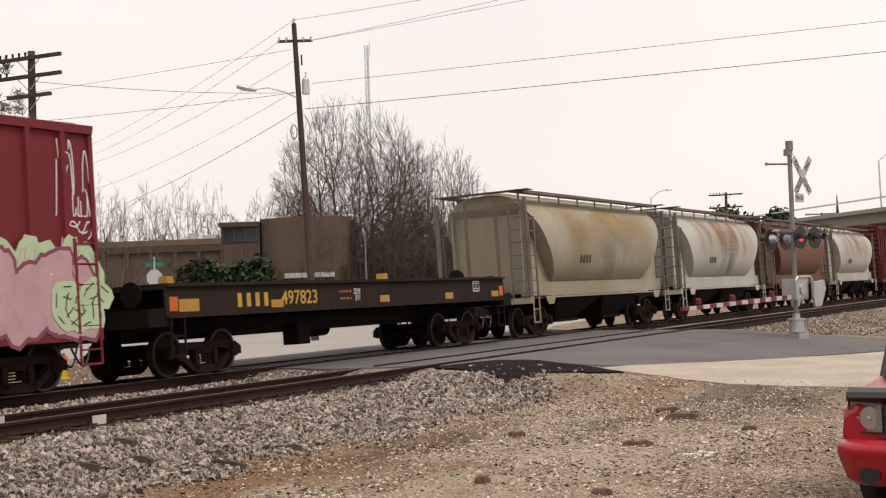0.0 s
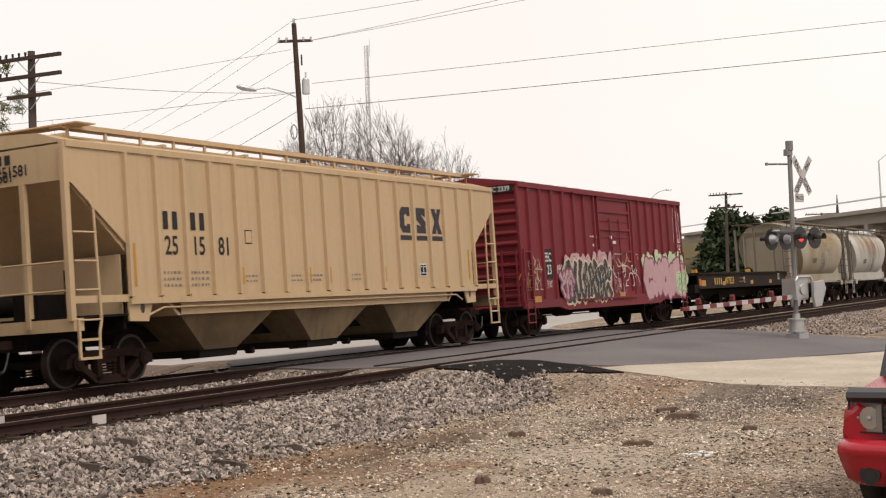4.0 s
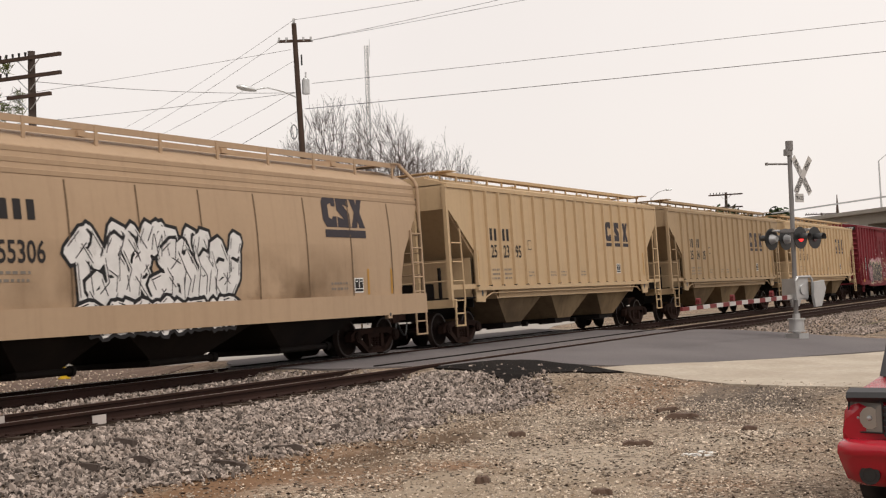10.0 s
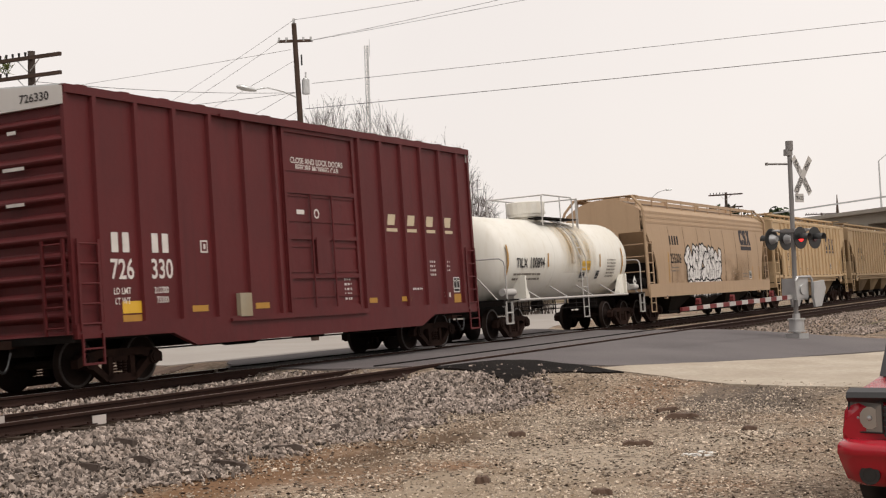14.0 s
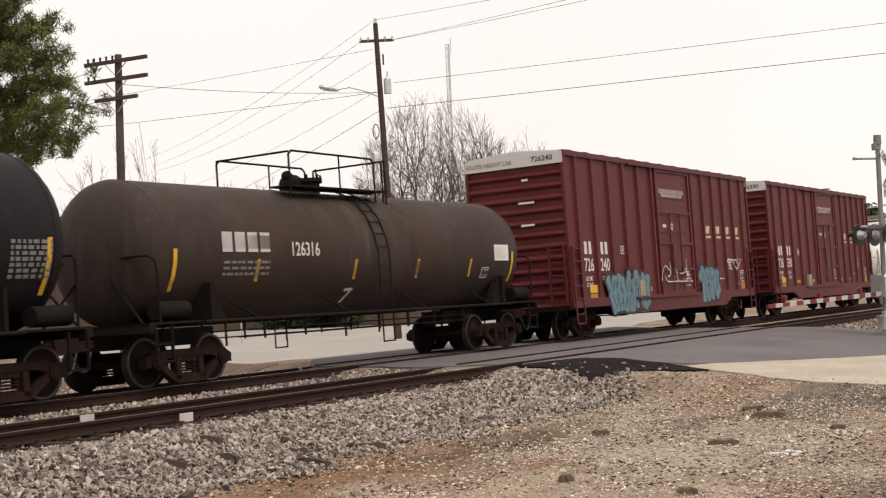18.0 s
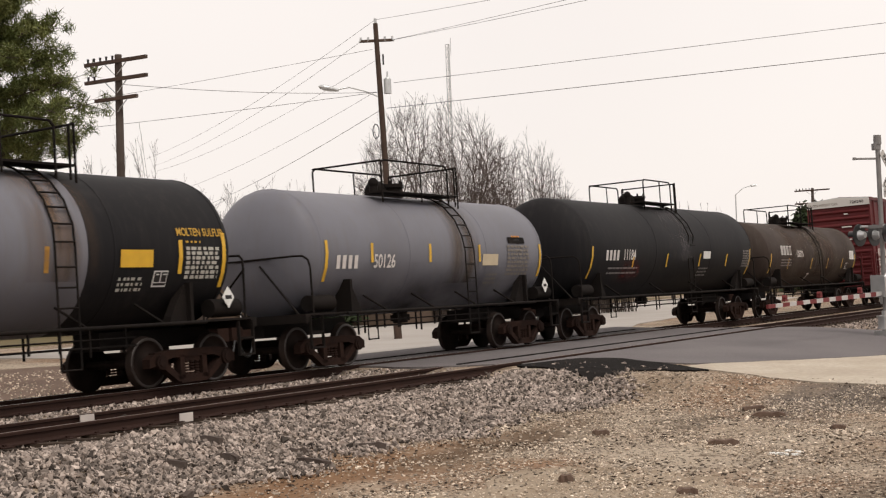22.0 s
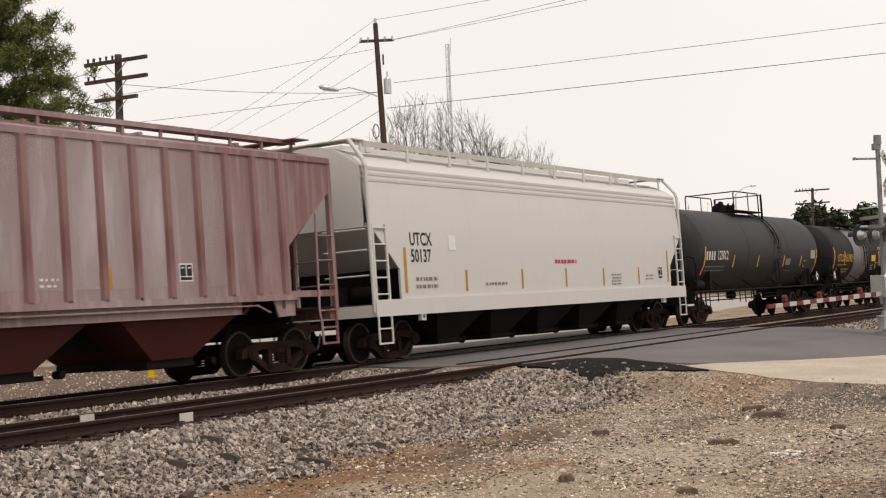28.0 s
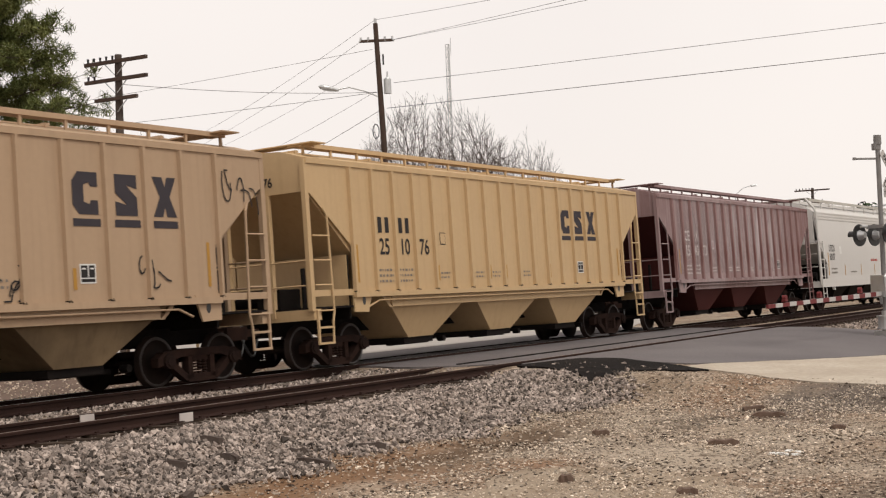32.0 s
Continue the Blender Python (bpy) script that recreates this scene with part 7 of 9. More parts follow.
def crossing_signal():
    th = thing("crossing_signal", "silver level-crossing mast with crossbuck, flashing lights and lowered gate", "crossing signal", at=SIG)
    def put(name, g, mat, label="", parent=None, at=None):
        return part(name, g, mat, parent or th, label, TURN if at is None and parent is None else at)
    put("mast", G().cyl((0, 0, 0.5), (0, 0, 5.35), 0.068, 14), ALU)
    put("mast_base", G().box(-0.24, 0.24, -0.24, 0.24, -0.15, 0.03).cyl((0, 0, 0.03), (0, 0, 0.6), 0.11, 14).cyl((0, 0, 0.12), (0, 0, 0.42), 0.22, 16).cyl((0, 0, 0.42), (0, 0, 0.46), 0.26, 16).cyl((0, 0, 0.08), (0, 0, 0.12), 0.26, 16), ALU_BRIGHT, "ribbed aluminium pedestal base")
    put("bell", G().cyl((0, 0, 5.35), (0, 0, 5.62), 0.11, 12).cyl((0, 0.05, 5.2), (0, 0.05, 5.38), 0.13, 12), ALU)
    put("pipe_arm", G().cyl((0, 0, 4.95), (-0.5, 0.45, 4.97), 0.03, 8).cyl((-0.5, 0.45, 4.93), (-0.5, 0.45, 5.01), 0.05, 8), ALU)
    for s in (-1, 1):
        a = radians(52)
        dx, dz = 0.66 * math.cos(a) * s, 0.66 * math.sin(a)
        c = Vector((0.42, -0.12, 4.62))
        ax = Vector((dx, 0, dz)).normalized()
        pr = Vector((-ax.z, 0, ax.x))
        y = -0.02 * s
        pts = [c + ax * 0.66 * i + pr * 0.105 * j for i, j in ((-1, -1), (1, -1), (1, 1), (-1, 1))]
        board = put("crossbuck_board", G().loft([[(p.x, p.y + y - 0.012, p.z) for p in pts], [(p.x, p.y + y + 0.006, p.z) for p in pts]]), SIGN_WHITE, "white crossbuck board with black capitals")
        for word, side in (("RAIL", -1), ("ROAD", 1)) if s < 0 else (("CROSS", -1), ("ING", 1)):
            vs, fs = text_mesh(word, 0.17, 0.74)
            d = ax if ax.x > 0 else -ax
            up_ = Vector((-d.z, 0, d.x))
            o = c + d * 0.36 * side
            gg = G().add([tuple(o + d * p + up_ * q + Vector((0, y - 0.016, 0))) for p, q in vs], fs)
            part("sign_lettering", gg, INK, board)
    tr = put("tracks_sign", G().box(0.0, 0.42, -0.14, -0.125, 3.83, 4.08), SIGN_WHITE, "small white tracks sign")
    vs, fs = text_mesh("TRACKS", 0.11, 0.75)
    part("sign_lettering", G().add([(0.21 + p, -0.143, 3.95 + q) for p, q in vs], fs), INK, tr)
    put("number_plate", G().box(-0.02, 0.2, -0.12, -0.105, 2.52, 2.68), SIGN_WHITE)
    put("light_bracket", G().box(-0.12, 0.12, -0.42, 0.42, 2.96, 3.06), ALU)
    for face in (-1, 1):
        put("light_arm", G().cyl((-0.45, 0.38 * face, 3.02), (0.45, 0.38 * face, 3.02), 0.035, 10), ALU_BRIGHT)
    for face in (-1, 1):
        for x in (-0.36, 0.36):
            xx = x
            y = 0.48 * face
            disc = put("signal_light", G().cyl((xx, y, 2.78), (xx, y + 0.02 * face, 2.78), 0.32, 22), BLACK, "black round target with hooded red lens")
            part("lamp_housing", G().cyl((xx, y, 2.78), (xx, y - 0.18 * face, 2.78), 0.15, 14, 0.08), BLACK if face < 0 else ALU_BRIGHT, disc)
            hood = G()
            n = 9
            ring = [[(xx + r * math.cos(a), yy, 2.78 + r * math.sin(a)) for a in [math.pi * (-0.1 + 1.2 * k / n) for k in range(n + 1)]] for r, yy in ((0.125, y + 0.02 * face), (0.135, y + 0.32 * face), (0.125, y + 0.32 * face), (0.115, y + 0.02 * face))]
            part("hood", hood.loft(ring, False, True, closed=False), BLACK, disc)
            lit = (face < 0 and x < 0)
            part("lens", G().cyl((xx, y + 0.021 * face, 2.78), (xx, y + 0.04 * face, 2.78), 0.11, 16), RED_LIT if lit else RED_OFF, disc)
    mech = put("gate_mechanism", G().box(-0.28, 0.28, -0.26, 0.26, 1.05, 1.62).cyl((0, -0.3, 1.3), (0, 0.3, 1.3), 0.16, 12).box(-0.33, 0.33, -0.2, 0.2, 1.0, 1.06), ALU_BRIGHT, "pale grey gate motor housing")
    part("bracket", G().tube([(-0.38, -0.3, 1.0), (-0.42, -0.3, 1.55), (-0.3, -0.3, 1.66), (0.32, -0.3, 1.66), (0.42, -0.3, 1.55), (0.42, -0.3, 1.2)], 0.035, 8), ALU_BRIGHT, mech)
    for y in (-0.42, 0.34):
        part("counterweight", G().prism([(0.3, 1.1), (0.35, 1.5), (0.85, 1.55), (0.95, 1.3), (0.7, 0.8), (0.4, 0.78)], "y", y, y + 0.08), ALU_BRIGHT, mech, "pale gate counterweight")
    return th


crossing_signal()


def crossing_gate():
    th = thing("crossing_gate_arm", "lowered red and white striped crossing gate arm", "crossing gate", at=pose(40.6, -8.55, 1.0, 0, 1.0, 172))
    L, n = 7.6, 18
    for k in range(n):
        a, b = 0.3 + (L - 0.3) * k / n, 0.3 + (L - 0.3) * (k + 1) / n
        h = 0.062 - 0.015 * k / n
        part("stripe", G().box(a, b, -0.03, 0.03, -h, h), SIGN_RED if k % 2 else SIGN_WHITE, th)
    for x in (6.6, 4.5, 1.8):
        part("gate_lamp", G().box(x - 0.07, x + 0.07, -0.05, 0.05, 0.08, 0.14).cyl((x, -0.05, 0.18), (x, 0.05, 0.18), 0.06, 10), SIGN_RED, th, "red gate lamp")
    return th


crossing_gate()

# ---------------------------------------------------------------- poles and wires


def shaft(name, base, top, r0, r1, mat, label, category="utility pole", group=""):
    th = thing(name, label, category, group, at=Matrix.Translation(base))
    part("shaft", G().cyl((0, 0, -0.3), Vector(top) - Vector(base), r0, 14, r1), mat, th)
    return th


UP_B, UP_T = Vector((49.2, 13.4, -0.45)), Vector((48.66, 13.62, 12.83))


def up_at(k):
    return (UP_T - UP_B) * k


SIDE = Vector((0.46, -0.89, 0))  # across the view


def utility_pole():
    th = shaft("utility_pole", UP_B, UP_T, 0.17, 0.10, WOOD_POLE, "tall leaning dark utility pole with street lamp and transformer")
    top = up_at(0.945)
    part("crossarm", G().beam(top - SIDE * 0.68, top + SIDE * 0.68, 0.09, 0.11), WOOD_POLE, th)
    for k in (-0.66, -0.35, 0.35, 0.66):
        part("insulator", G().cyl(top + SIDE * k, top + SIDE * k + Vector((0, 0, 0.16)), 0.05, 8).cyl(top + SIDE * k * 1.12 - Vector((0, 0, 0.02)), top + SIDE * k * 1.0, 0.05, 8), GALV, th)
    part("insulator", G().cyl(up_at(1.0), up_at(1.0) + Vector((0, 0, 0.2)), 0.06, 8), GALV, th)
    t = up_at(0.80) + SIDE * 0.32
    part("transformer", G().cyl(t - Vector((0, 0, 0.3)), t + Vector((0, 0, 0.3)), 0.16, 16).cyl(t + Vector((0, 0, 0.3)), t + Vector((0, 0, 0.36)), 0.13, 14, 0.1).cyl(t + Vector((0, 0, 0.36)), t + Vector((0.03, 0, 0.62)), 0.035, 8), GALV, th, "grey transformer can")
    c = up_at(0.885) + SIDE * 0.22
    part("fuse_cutout", G().cyl(c - Vector((0, 0, 0.22)), c + Vector((0, 0, 0.22)), 0.035, 8), BLACK, th)
    a, b = up_at(0.765), Vector((47.45, 14.9, 10.05)) - UP_B
    bend = [a, a.lerp(b, 0.35) + Vector((0, 0, 0.16)), a.lerp(b, 0.7) + Vector((0, 0, 0.2)), b]
    lamp = part("lamp_arm", G().tube(bend, 0.03, 8), GALV, th)
    d = (b - a).normalized()
    rings = []
    for k, (s, w, h) in enumerate(((-0.12, 0.05, 0.05), (0.0, 0.09, 0.08), (0.25, 0.15, 0.12), (0.5, 0.16, 0.13), (0.68, 0.1, 0.08), (0.74, 0.02, 0.02))):
        q = b + d * s
        n_ = d.cross(Vector((0, 0, 1))).normalized()
        rings.append([tuple(q + n_ * w * math.cos(t_) + Vector((0, 0, 1)) * h * math.sin(t_)) for t_ in [2 * math.pi * j / 12 for j in range(12)]])
    part("lamp_head", G().loft(rings, True, True), GALV, lamp, "grey cobra-head street lamp")
    g = G()
    rc = up_at(0.66) - SIDE * 0.30
    pts = [rc + SIDE * 0.13 * math.cos(2 * math.pi * k / 20) + Vector((0, 0, 0.30 * math.sin(2 * math.pi * k / 20))) for k in range(21)]
    part("cable_coil", g.tube(pts, 0.022, 6), BLACK, th)
    return th


utility_pole()


def telegraph_pole(name, base, h, arms, label, w=2.75):
    th = shaft(name, base, (base[0] - 0.09, base[1] - 0.2, base[2] + h), 0.17, 0.12, WOOD_GREY, label, group="railway pole line")
    for k, (dz, ww) in enumerate(arms):
        z = h - dz
        x = -0.09 * z / h - 0.14
        y = -0.2 * z / h
        part("crossarm", G().box(x - 0.05, x + 0.05, y - ww / 2, y + ww / 2, z - 0.06, z + 0.06), WOOD_POLE, th)
        for s in (-1, 1):
            part("brace", G().cyl((x, y + s * 0.5, z - 0.05), (x, y + s * 0.05, z - 0.45), 0.018, 6), GALV, th)
        if k < 2:
            for i in range(5 if k == 0 else 2):
                yy = y + ww / 2 - 0.15 - i * 0.28
                part("insulator", G().cyl((x, yy, z + 0.06), (x, yy, z + 0.2), 0.03, 8, 0.045), BLACK, th)
    return th


telegraph_pole("railroad_pole", (34.95, 15.25, -0.42), 10.36, ((0.24, 2.8), (0.85, 2.8), (1.5, 1.9)), "old railway telegraph pole with three crossarms")
telegraph_pole("railroad_pole", (119.0, 15.4, -0.42), 9.5, ((0.2, 3.0), (1.3, 3.0)), "old railway telegraph pole with two crossarms")
telegraph_pole("railroad_pole", (158.0, 15.5, -0.42), 9.0, ((0.15, 3.6),), "old railway telegraph pole with two crossarms")


def wire(a, b, sag, r=0.008, n=14):
    a, b = Vector(a), Vector(b)
    pts = [a.lerp(b, k / n) - Vector((0, 0, sag * 4 * (k / n) * (1 - k / n))) for k in range(n + 1)]
    w = part("overhead_wire", G().tube(pts, r, 5), WIRE)
    return tagged(w, "thin dark overhead wire strung from the poles", "overhead wire", "overhead wires")


WT = UP_T + Vector((0, 0, 0.15))
ARM = UP_B + up_at(0.945)


def beyond(a, b, k):
    return Vector(a) + (Vector(b) - Vector(a)) * k


wire(WT, beyond(WT, (43.8, 5.62, 11.99), 3.0), 0.1)
wire(ARM + SIDE * 0.62, beyond(ARM + SIDE * 0.62, (43.31, 2.22, 11.48), 2.4), 0.1)
wire(ARM + SIDE * 0.66, beyond(ARM + SIDE * 0.66, (43.69, 1.48, 11.45), 2.4), 0.1)
wire((49.03, 13.06, 10.31), beyond((49.03, 13.06, 10.31), (53.73, -9.31, 11.02), 1.6), 0.03, 0.01)
wire((48.91, 13.36, 9.26), beyond((48.91, 13.36, 9.26), (53.74, -9.26, 9.88), 1.6), 0.03, 0.013)
wire(WT, beyond(WT, (77.77, 48.9, 13.75), 1.5), 0.6)
wire(ARM - SIDE * 0.66, beyond(ARM - SIDE * 0.66, (77.86, 48.75, 13.01), 1.5), 0.6)
wire((48.73, 13.58, 11.34), beyond((48.73, 13.58, 11.34), (77.96, 48.6, 12.4), 1.5), 0.6)
wire((48.69, 13.75, 9.98), beyond((48.69, 13.75, 9.98), (74.38, 44.76, 10.18), 1.5), 0.5)
wire((48.81, 13.57, 9.22), beyond((48.81, 13.57, 9.22), (70.86, 40.77, 8.34), 1.5), 0.4, 0.012)
wire((48.75, 13.65, 9.95), (34.9, 15.1, 8.95), 0.15, 0.01)
wire((48.75, 13.65, 9.95), beyond((48.75, 13.65, 9.95), (46.04, 23.33, 9.58), 2.0), 0.1, 0.01)
wire((48.62, 13.77, 11.75), beyond((48.62, 13.77, 11.75), (45.7, 23.92, 10.87), 2.0), 0.1)


def lattice_tower(base, h, w):
    th = thing("radio_tower", "slender grey lattice radio tower", "radio tower", at=Matrix.Translation(base))
    legs = [Vector((w * math.cos(a), w * math.sin(a), 0)) for a in (0.3, 2.4, 4.5)]
    for p in legs:
        part("leg", G().cyl(p, p + Vector((0, 0, h)), 0.06, 6), GALV, th)
    g = G()
    n = int(h / 1.0)
    for k in range(n):
        z0, z1 = h * k / n, h * (k + 1) / n
        for i in range(3):
            a, b = legs[i], legs[(i + 1) % 3]
            g.cyl(a + Vector((0, 0, z0)), b + Vector((0, 0, z1)), 0.035, 4, caps=False)
            g.cyl(a + Vector((0, 0, z1)), b + Vector((0, 0, z1)), 0.03, 4, caps=False)
    tagged(part("bracing", g, GALV, th), kind="stuff")
    for z, s in ((h, 2.4), (h - 3.5, 1.2), (h - 9, -1.2)):
        part("antenna", G().cyl((s * 0.4, 0, z - 1.6), (s * 0.4, 0, z + 1.2), 0.05, 6).cyl((0, 0, z - 0.6), (s * 0.4, 0, z - 0.6), 0.03, 6), GALV, th)
    return th


lattice_tower((190.3, 92.0, -0.4), 40.8, 0.36)

# ---------------------------------------------------------------- trees


def bare_tree(base, height, width, seed, label, tips=420, twig=0.0105, low=0.2):
    """Limbs that fork again and again from a short trunk, each towards its share of the tips, which fill a dome; a fan of fine twigs at every tip."""
    rng = random.Random(seed)
    th = thing("bare_tree", label, "tree", "bare trees", at=Matrix.Translation(base))
    gt, gb = G(), G()
    tz = height * low
    fork = Vector((rng.uniform(-0.2, 0.2), rng.uniform(-0.2, 0.2), tz))
    lobes = [(rng.uniform(0, 6.28), rng.uniform(0.3, 1.1), rng.uniform(0.82, 1.06)) for _ in range(9)]

    def reach(d):
        """Distance from the fork to the outline of the crown along a direction."""
        s = math.hypot(d.x, d.y) / (width / 2)
        u = max(0.02, d.z) / (height - tz)
        k = 1.0
        for az, tilt, m in lobes:
            v = Vector((math.cos(az) * math.sin(tilt), math.sin(az) * math.sin(tilt), math.cos(tilt)))
            if v.dot(d) > 0.93:
                k *= m
        return k / max(1e-3, (s ** 2.3 + u ** 2.3) ** (1 / 2.3))

    pts = []
    while len(pts) < tips:
        a, z = rng.uniform(0, 6.2832), rng.uniform(0.12, 1.0)
        q = math.sqrt(1 - z * z)
        d = Vector((q * math.cos(a), q * math.sin(a), z))
        pts.append(fork + d * reach(d) * (0.35 + 0.65 * rng.random() ** 0.45))

    def grow(p, d, group, depth):
        n = len(group)
        r = twig * max(1.0, n ** 0.41)
        if n == 1:
            q = group[0]
            gb.cyl(p, q, twig, 3, twig * 0.75, smooth=True, caps=False)
            out = (q - p).normalized()
            for _ in range(4):
                e = (out + Vector((rng.gauss(0, 0.35), rng.gauss(0, 0.35), rng.gauss(0.1, 0.3)))).normalized()
                o = p.lerp(q, rng.uniform(0.35, 1.0))
                gb.cyl(o, o + e * height * rng.uniform(0.03, 0.075), twig * 0.75, 3, twig * 0.5, smooth=True, caps=False)
            return
        c = sum(group, Vector()) / n
        to = c - p
        want = (to.normalized() * 0.75 + d * 0.25).normalized()
        step_ = to.length * (0.3 if depth == 0 else rng.uniform(0.3, 0.45))
        mid = p + (want + Vector((rng.gauss(0, 1), rng.gauss(0, 1), rng.gauss(0, 1))) * 0.07).normalized() * step_ * 0.5
        q = p + want * step_
        g = gt if r > 0.045 else gb
        sides = 6 if r > 0.05 else 4 if r > 0.02 else 3
        g.cyl(p, mid, r, sides, r * 0.93, smooth=True, caps=False)
        g.cyl(mid, q, r * 0.93, sides, r * 0.86, smooth=True, caps=False)
        ax = want.cross(Vector((rng.gauss(0, 1), rng.gauss(0, 1), rng.gauss(0, 1)))).normalized()
        order = sorted(group, key=lambda v: (v - q).normalized().dot(ax))
        k = max(1, min(n - 1, int(n * rng.uniform(0.3, 0.7))))
        grow(q, want, order[:k], depth + 1)
        grow(q, want, order[k:], depth + 1)

    gt.cyl((0, 0, -0.2), fork, height * 0.026, 9, height * 0.022, caps=False)
    # several main limbs leave the fork, each with its own sector
    m = 5
    pts.sort(key=lambda v: math.atan2(v.y - fork.y, v.x - fork.x))
    for k in range(m):
        grow(fork - Vector((0, 0, tz * 0.25 * rng.random())), Vector((0, 0, 1)), pts[len(pts) * k // m:len(pts) * (k + 1) // m], 0)
    part("trunk", gt, BARK, th)
    tagged(part("crown", gb, TWIG, th, "dense bare twigs"), kind="stuff")
    return th


bare_tree((78.0, 28.2, -0.4), 14.4, 11.6, 3, "large bare deciduous tree with a broad twiggy crown", 4200, 0.0115)
bare_tree((84.4, 25.4, -0.4), 12.6, 8.4, 5, "bare deciduous tree with an upright fan of branches", 2600, 0.0115)
bare_tree((72.5, 28.6, -0.4), 8.6, 6.5, 6, "smaller bare tree with drooping twigs", 1000, 0.0115)
bare_tree((82.6, 50.7, -0.4), 11.2, 9.6, 8, "bare tree behind the low building", 900, 0.012)
bare_tree((89.0, 49.2, -0.4), 11.6, 10.2, 9, "bare tree behind the low building", 900, 0.012)
bare_tree((80.0, 58.0, -0.4), 11.6, 10.0, 10, "bare tree behind the low building", 900, 0.012)
bare_tree((95.0, 45.0, -0.4), 11.0, 9.4, 12, "bare tree behind the low building", 900, 0.012)
bare_tree((52.0, 31.0, -0.4), 11.6, 7.5, 13, "thin bare tree near the telegraph pole", 420)
bare_tree((56.5, 30.0, -0.4), 9.0, 7.0, 14, "thin bare tree near the telegraph pole", 220)
bare_tree((38.5, 27.5, -0.4), 9.6, 6.0, 19, "thin bare tree below the pine", 200)
bare_tree((137.9, 41.8, 0.0), 9.6, 6.0, 15, "bare tree by the embankment", 240, 0.016)
bare_tree((131.2, 33.0, 0.0), 9.0, 6.0, 16, "bare tree by the embankment", 240, 0.016)
bare_tree((141.5, 34.7, 1.0), 9.6, 5.5, 17, "bare tree by the embankment", 240, 0.016)
bare_tree((152.2, 35.8, 3.0), 7.5, 5.5, 18, "bare tree on the embankment", 240, 0.016)

# a thicket under the two big trees
trng_ = random.Random(88)
tk = G()
for k in range(620):
    c0 = Vector((trng_.uniform(72.5, 89.0), 0, -0.5))
    c0.y = 26.6 - (c0.x - 76) * 0.42 + trng_.uniform(-2.2, 2.2)
    h = trng_.uniform(2.6, 6.4)
    for j in range(3):
        d = Vector((trng_.uniform(-0.3, 0.3), trng_.uniform(-0.3, 0.3), 1))
        tk.cyl(c0, c0 + d * h, 0.03, 3, 0.012, caps=False)
        for i in range(7):
            m_ = c0 + d * h * trng_.uniform(0.25, 0.95)
            tk.cyl(m_, m_ + Vector((trng_.uniform(-1, 1), trng_.uniform(-1, 1), trng_.uniform(0.2, 1.2))) * 0.85, 0.015, 3, 0.008, caps=False)
tagged(part("thicket", tk, BARK), "dense leafless brown thicket below the bare trees", "brush", kind="stuff")


def tuft(g, c, r, rng, n=26, length=0.3):
    for _ in range(n):
        d = Vector((rng.gauss(0, 1), rng.gauss(0, 1), rng.gauss(0.25, 0.8))).normalized()
        p = c + Vector((rng.uniform(-1, 1), rng.uniform(-1, 1), rng.uniform(-1, 1))) * r * 0.55
        q = p + d * length * rng.uniform(0.7, 1.2)
        s = d.cross(Vector((rng.uniform(-1, 1), rng.uniform(-1, 1), 1))).normalized() * 0.02
        g.add([p - s, p + s, q], [(0, 1, 2)])


def pine_tree(base, h, reach, seed, label):
    rng = random.Random(seed)
    th = thing("pine_tree", label, "tree", at=Matrix.Translation(base))
    part("trunk", G().cyl((0, 0, -0.2), (0.2, 0.1, h), 0.26, 10, 0.06), BARK, th)
    limbs, needles = G(), G()
    z0 = 7.3
    n = 58
    for k in range(n):
        z = z0 + (h - 0.3 - z0) * (k / (n - 1)) ** 1.15
        a = k * 2.4 + rng.random() * 0.6
        ln = max(0.5, reach * (1 - (z - z0) / (h - z0) * 0.97) ** 0.75 * rng.uniform(0.82, 1.06))
        p = Vector((0.2 * z / h, 0.1 * z / h, z))
        d = Vector((math.cos(a), math.sin(a), 0.12))
        prev = p
        m = 6
        for j in range(m):
            nx = p + d * ln * (j + 1) / m + Vector((0, 0, 0.05 * (j + 1) ** 1.2 - 0.35 * (k < 9)))
            limbs.cyl(prev, nx, 0.06 * (1 - j / (m + 1)), 5, 0.05 * (1 - (j + 1) / (m + 1)), caps=False)
            if j > 0:
                for _ in range(4 + j // 2):
                    o = nx + Vector((rng.uniform(-1, 1), rng.uniform(-1, 1), rng.uniform(-0.45, 0.75))) * (0.35 + 0.07 * j)
                    limbs.cyl(nx, o, 0.015, 3, 0.008, caps=False)
                    tuft(needles, o, 0.36, rng, 105, 0.26)
            prev = nx
    tagged(part("branchwork", limbs, BARK, th), kind="stuff")
    tagged(part("crown", needles, NEEDLE, th, "long green needles in tufts"), kind="stuff")
    return th


pine_tree((33.9, 21.3, -0.4), 15.6, 4.5, 21, "tall yellow-green pine with a dense crown")


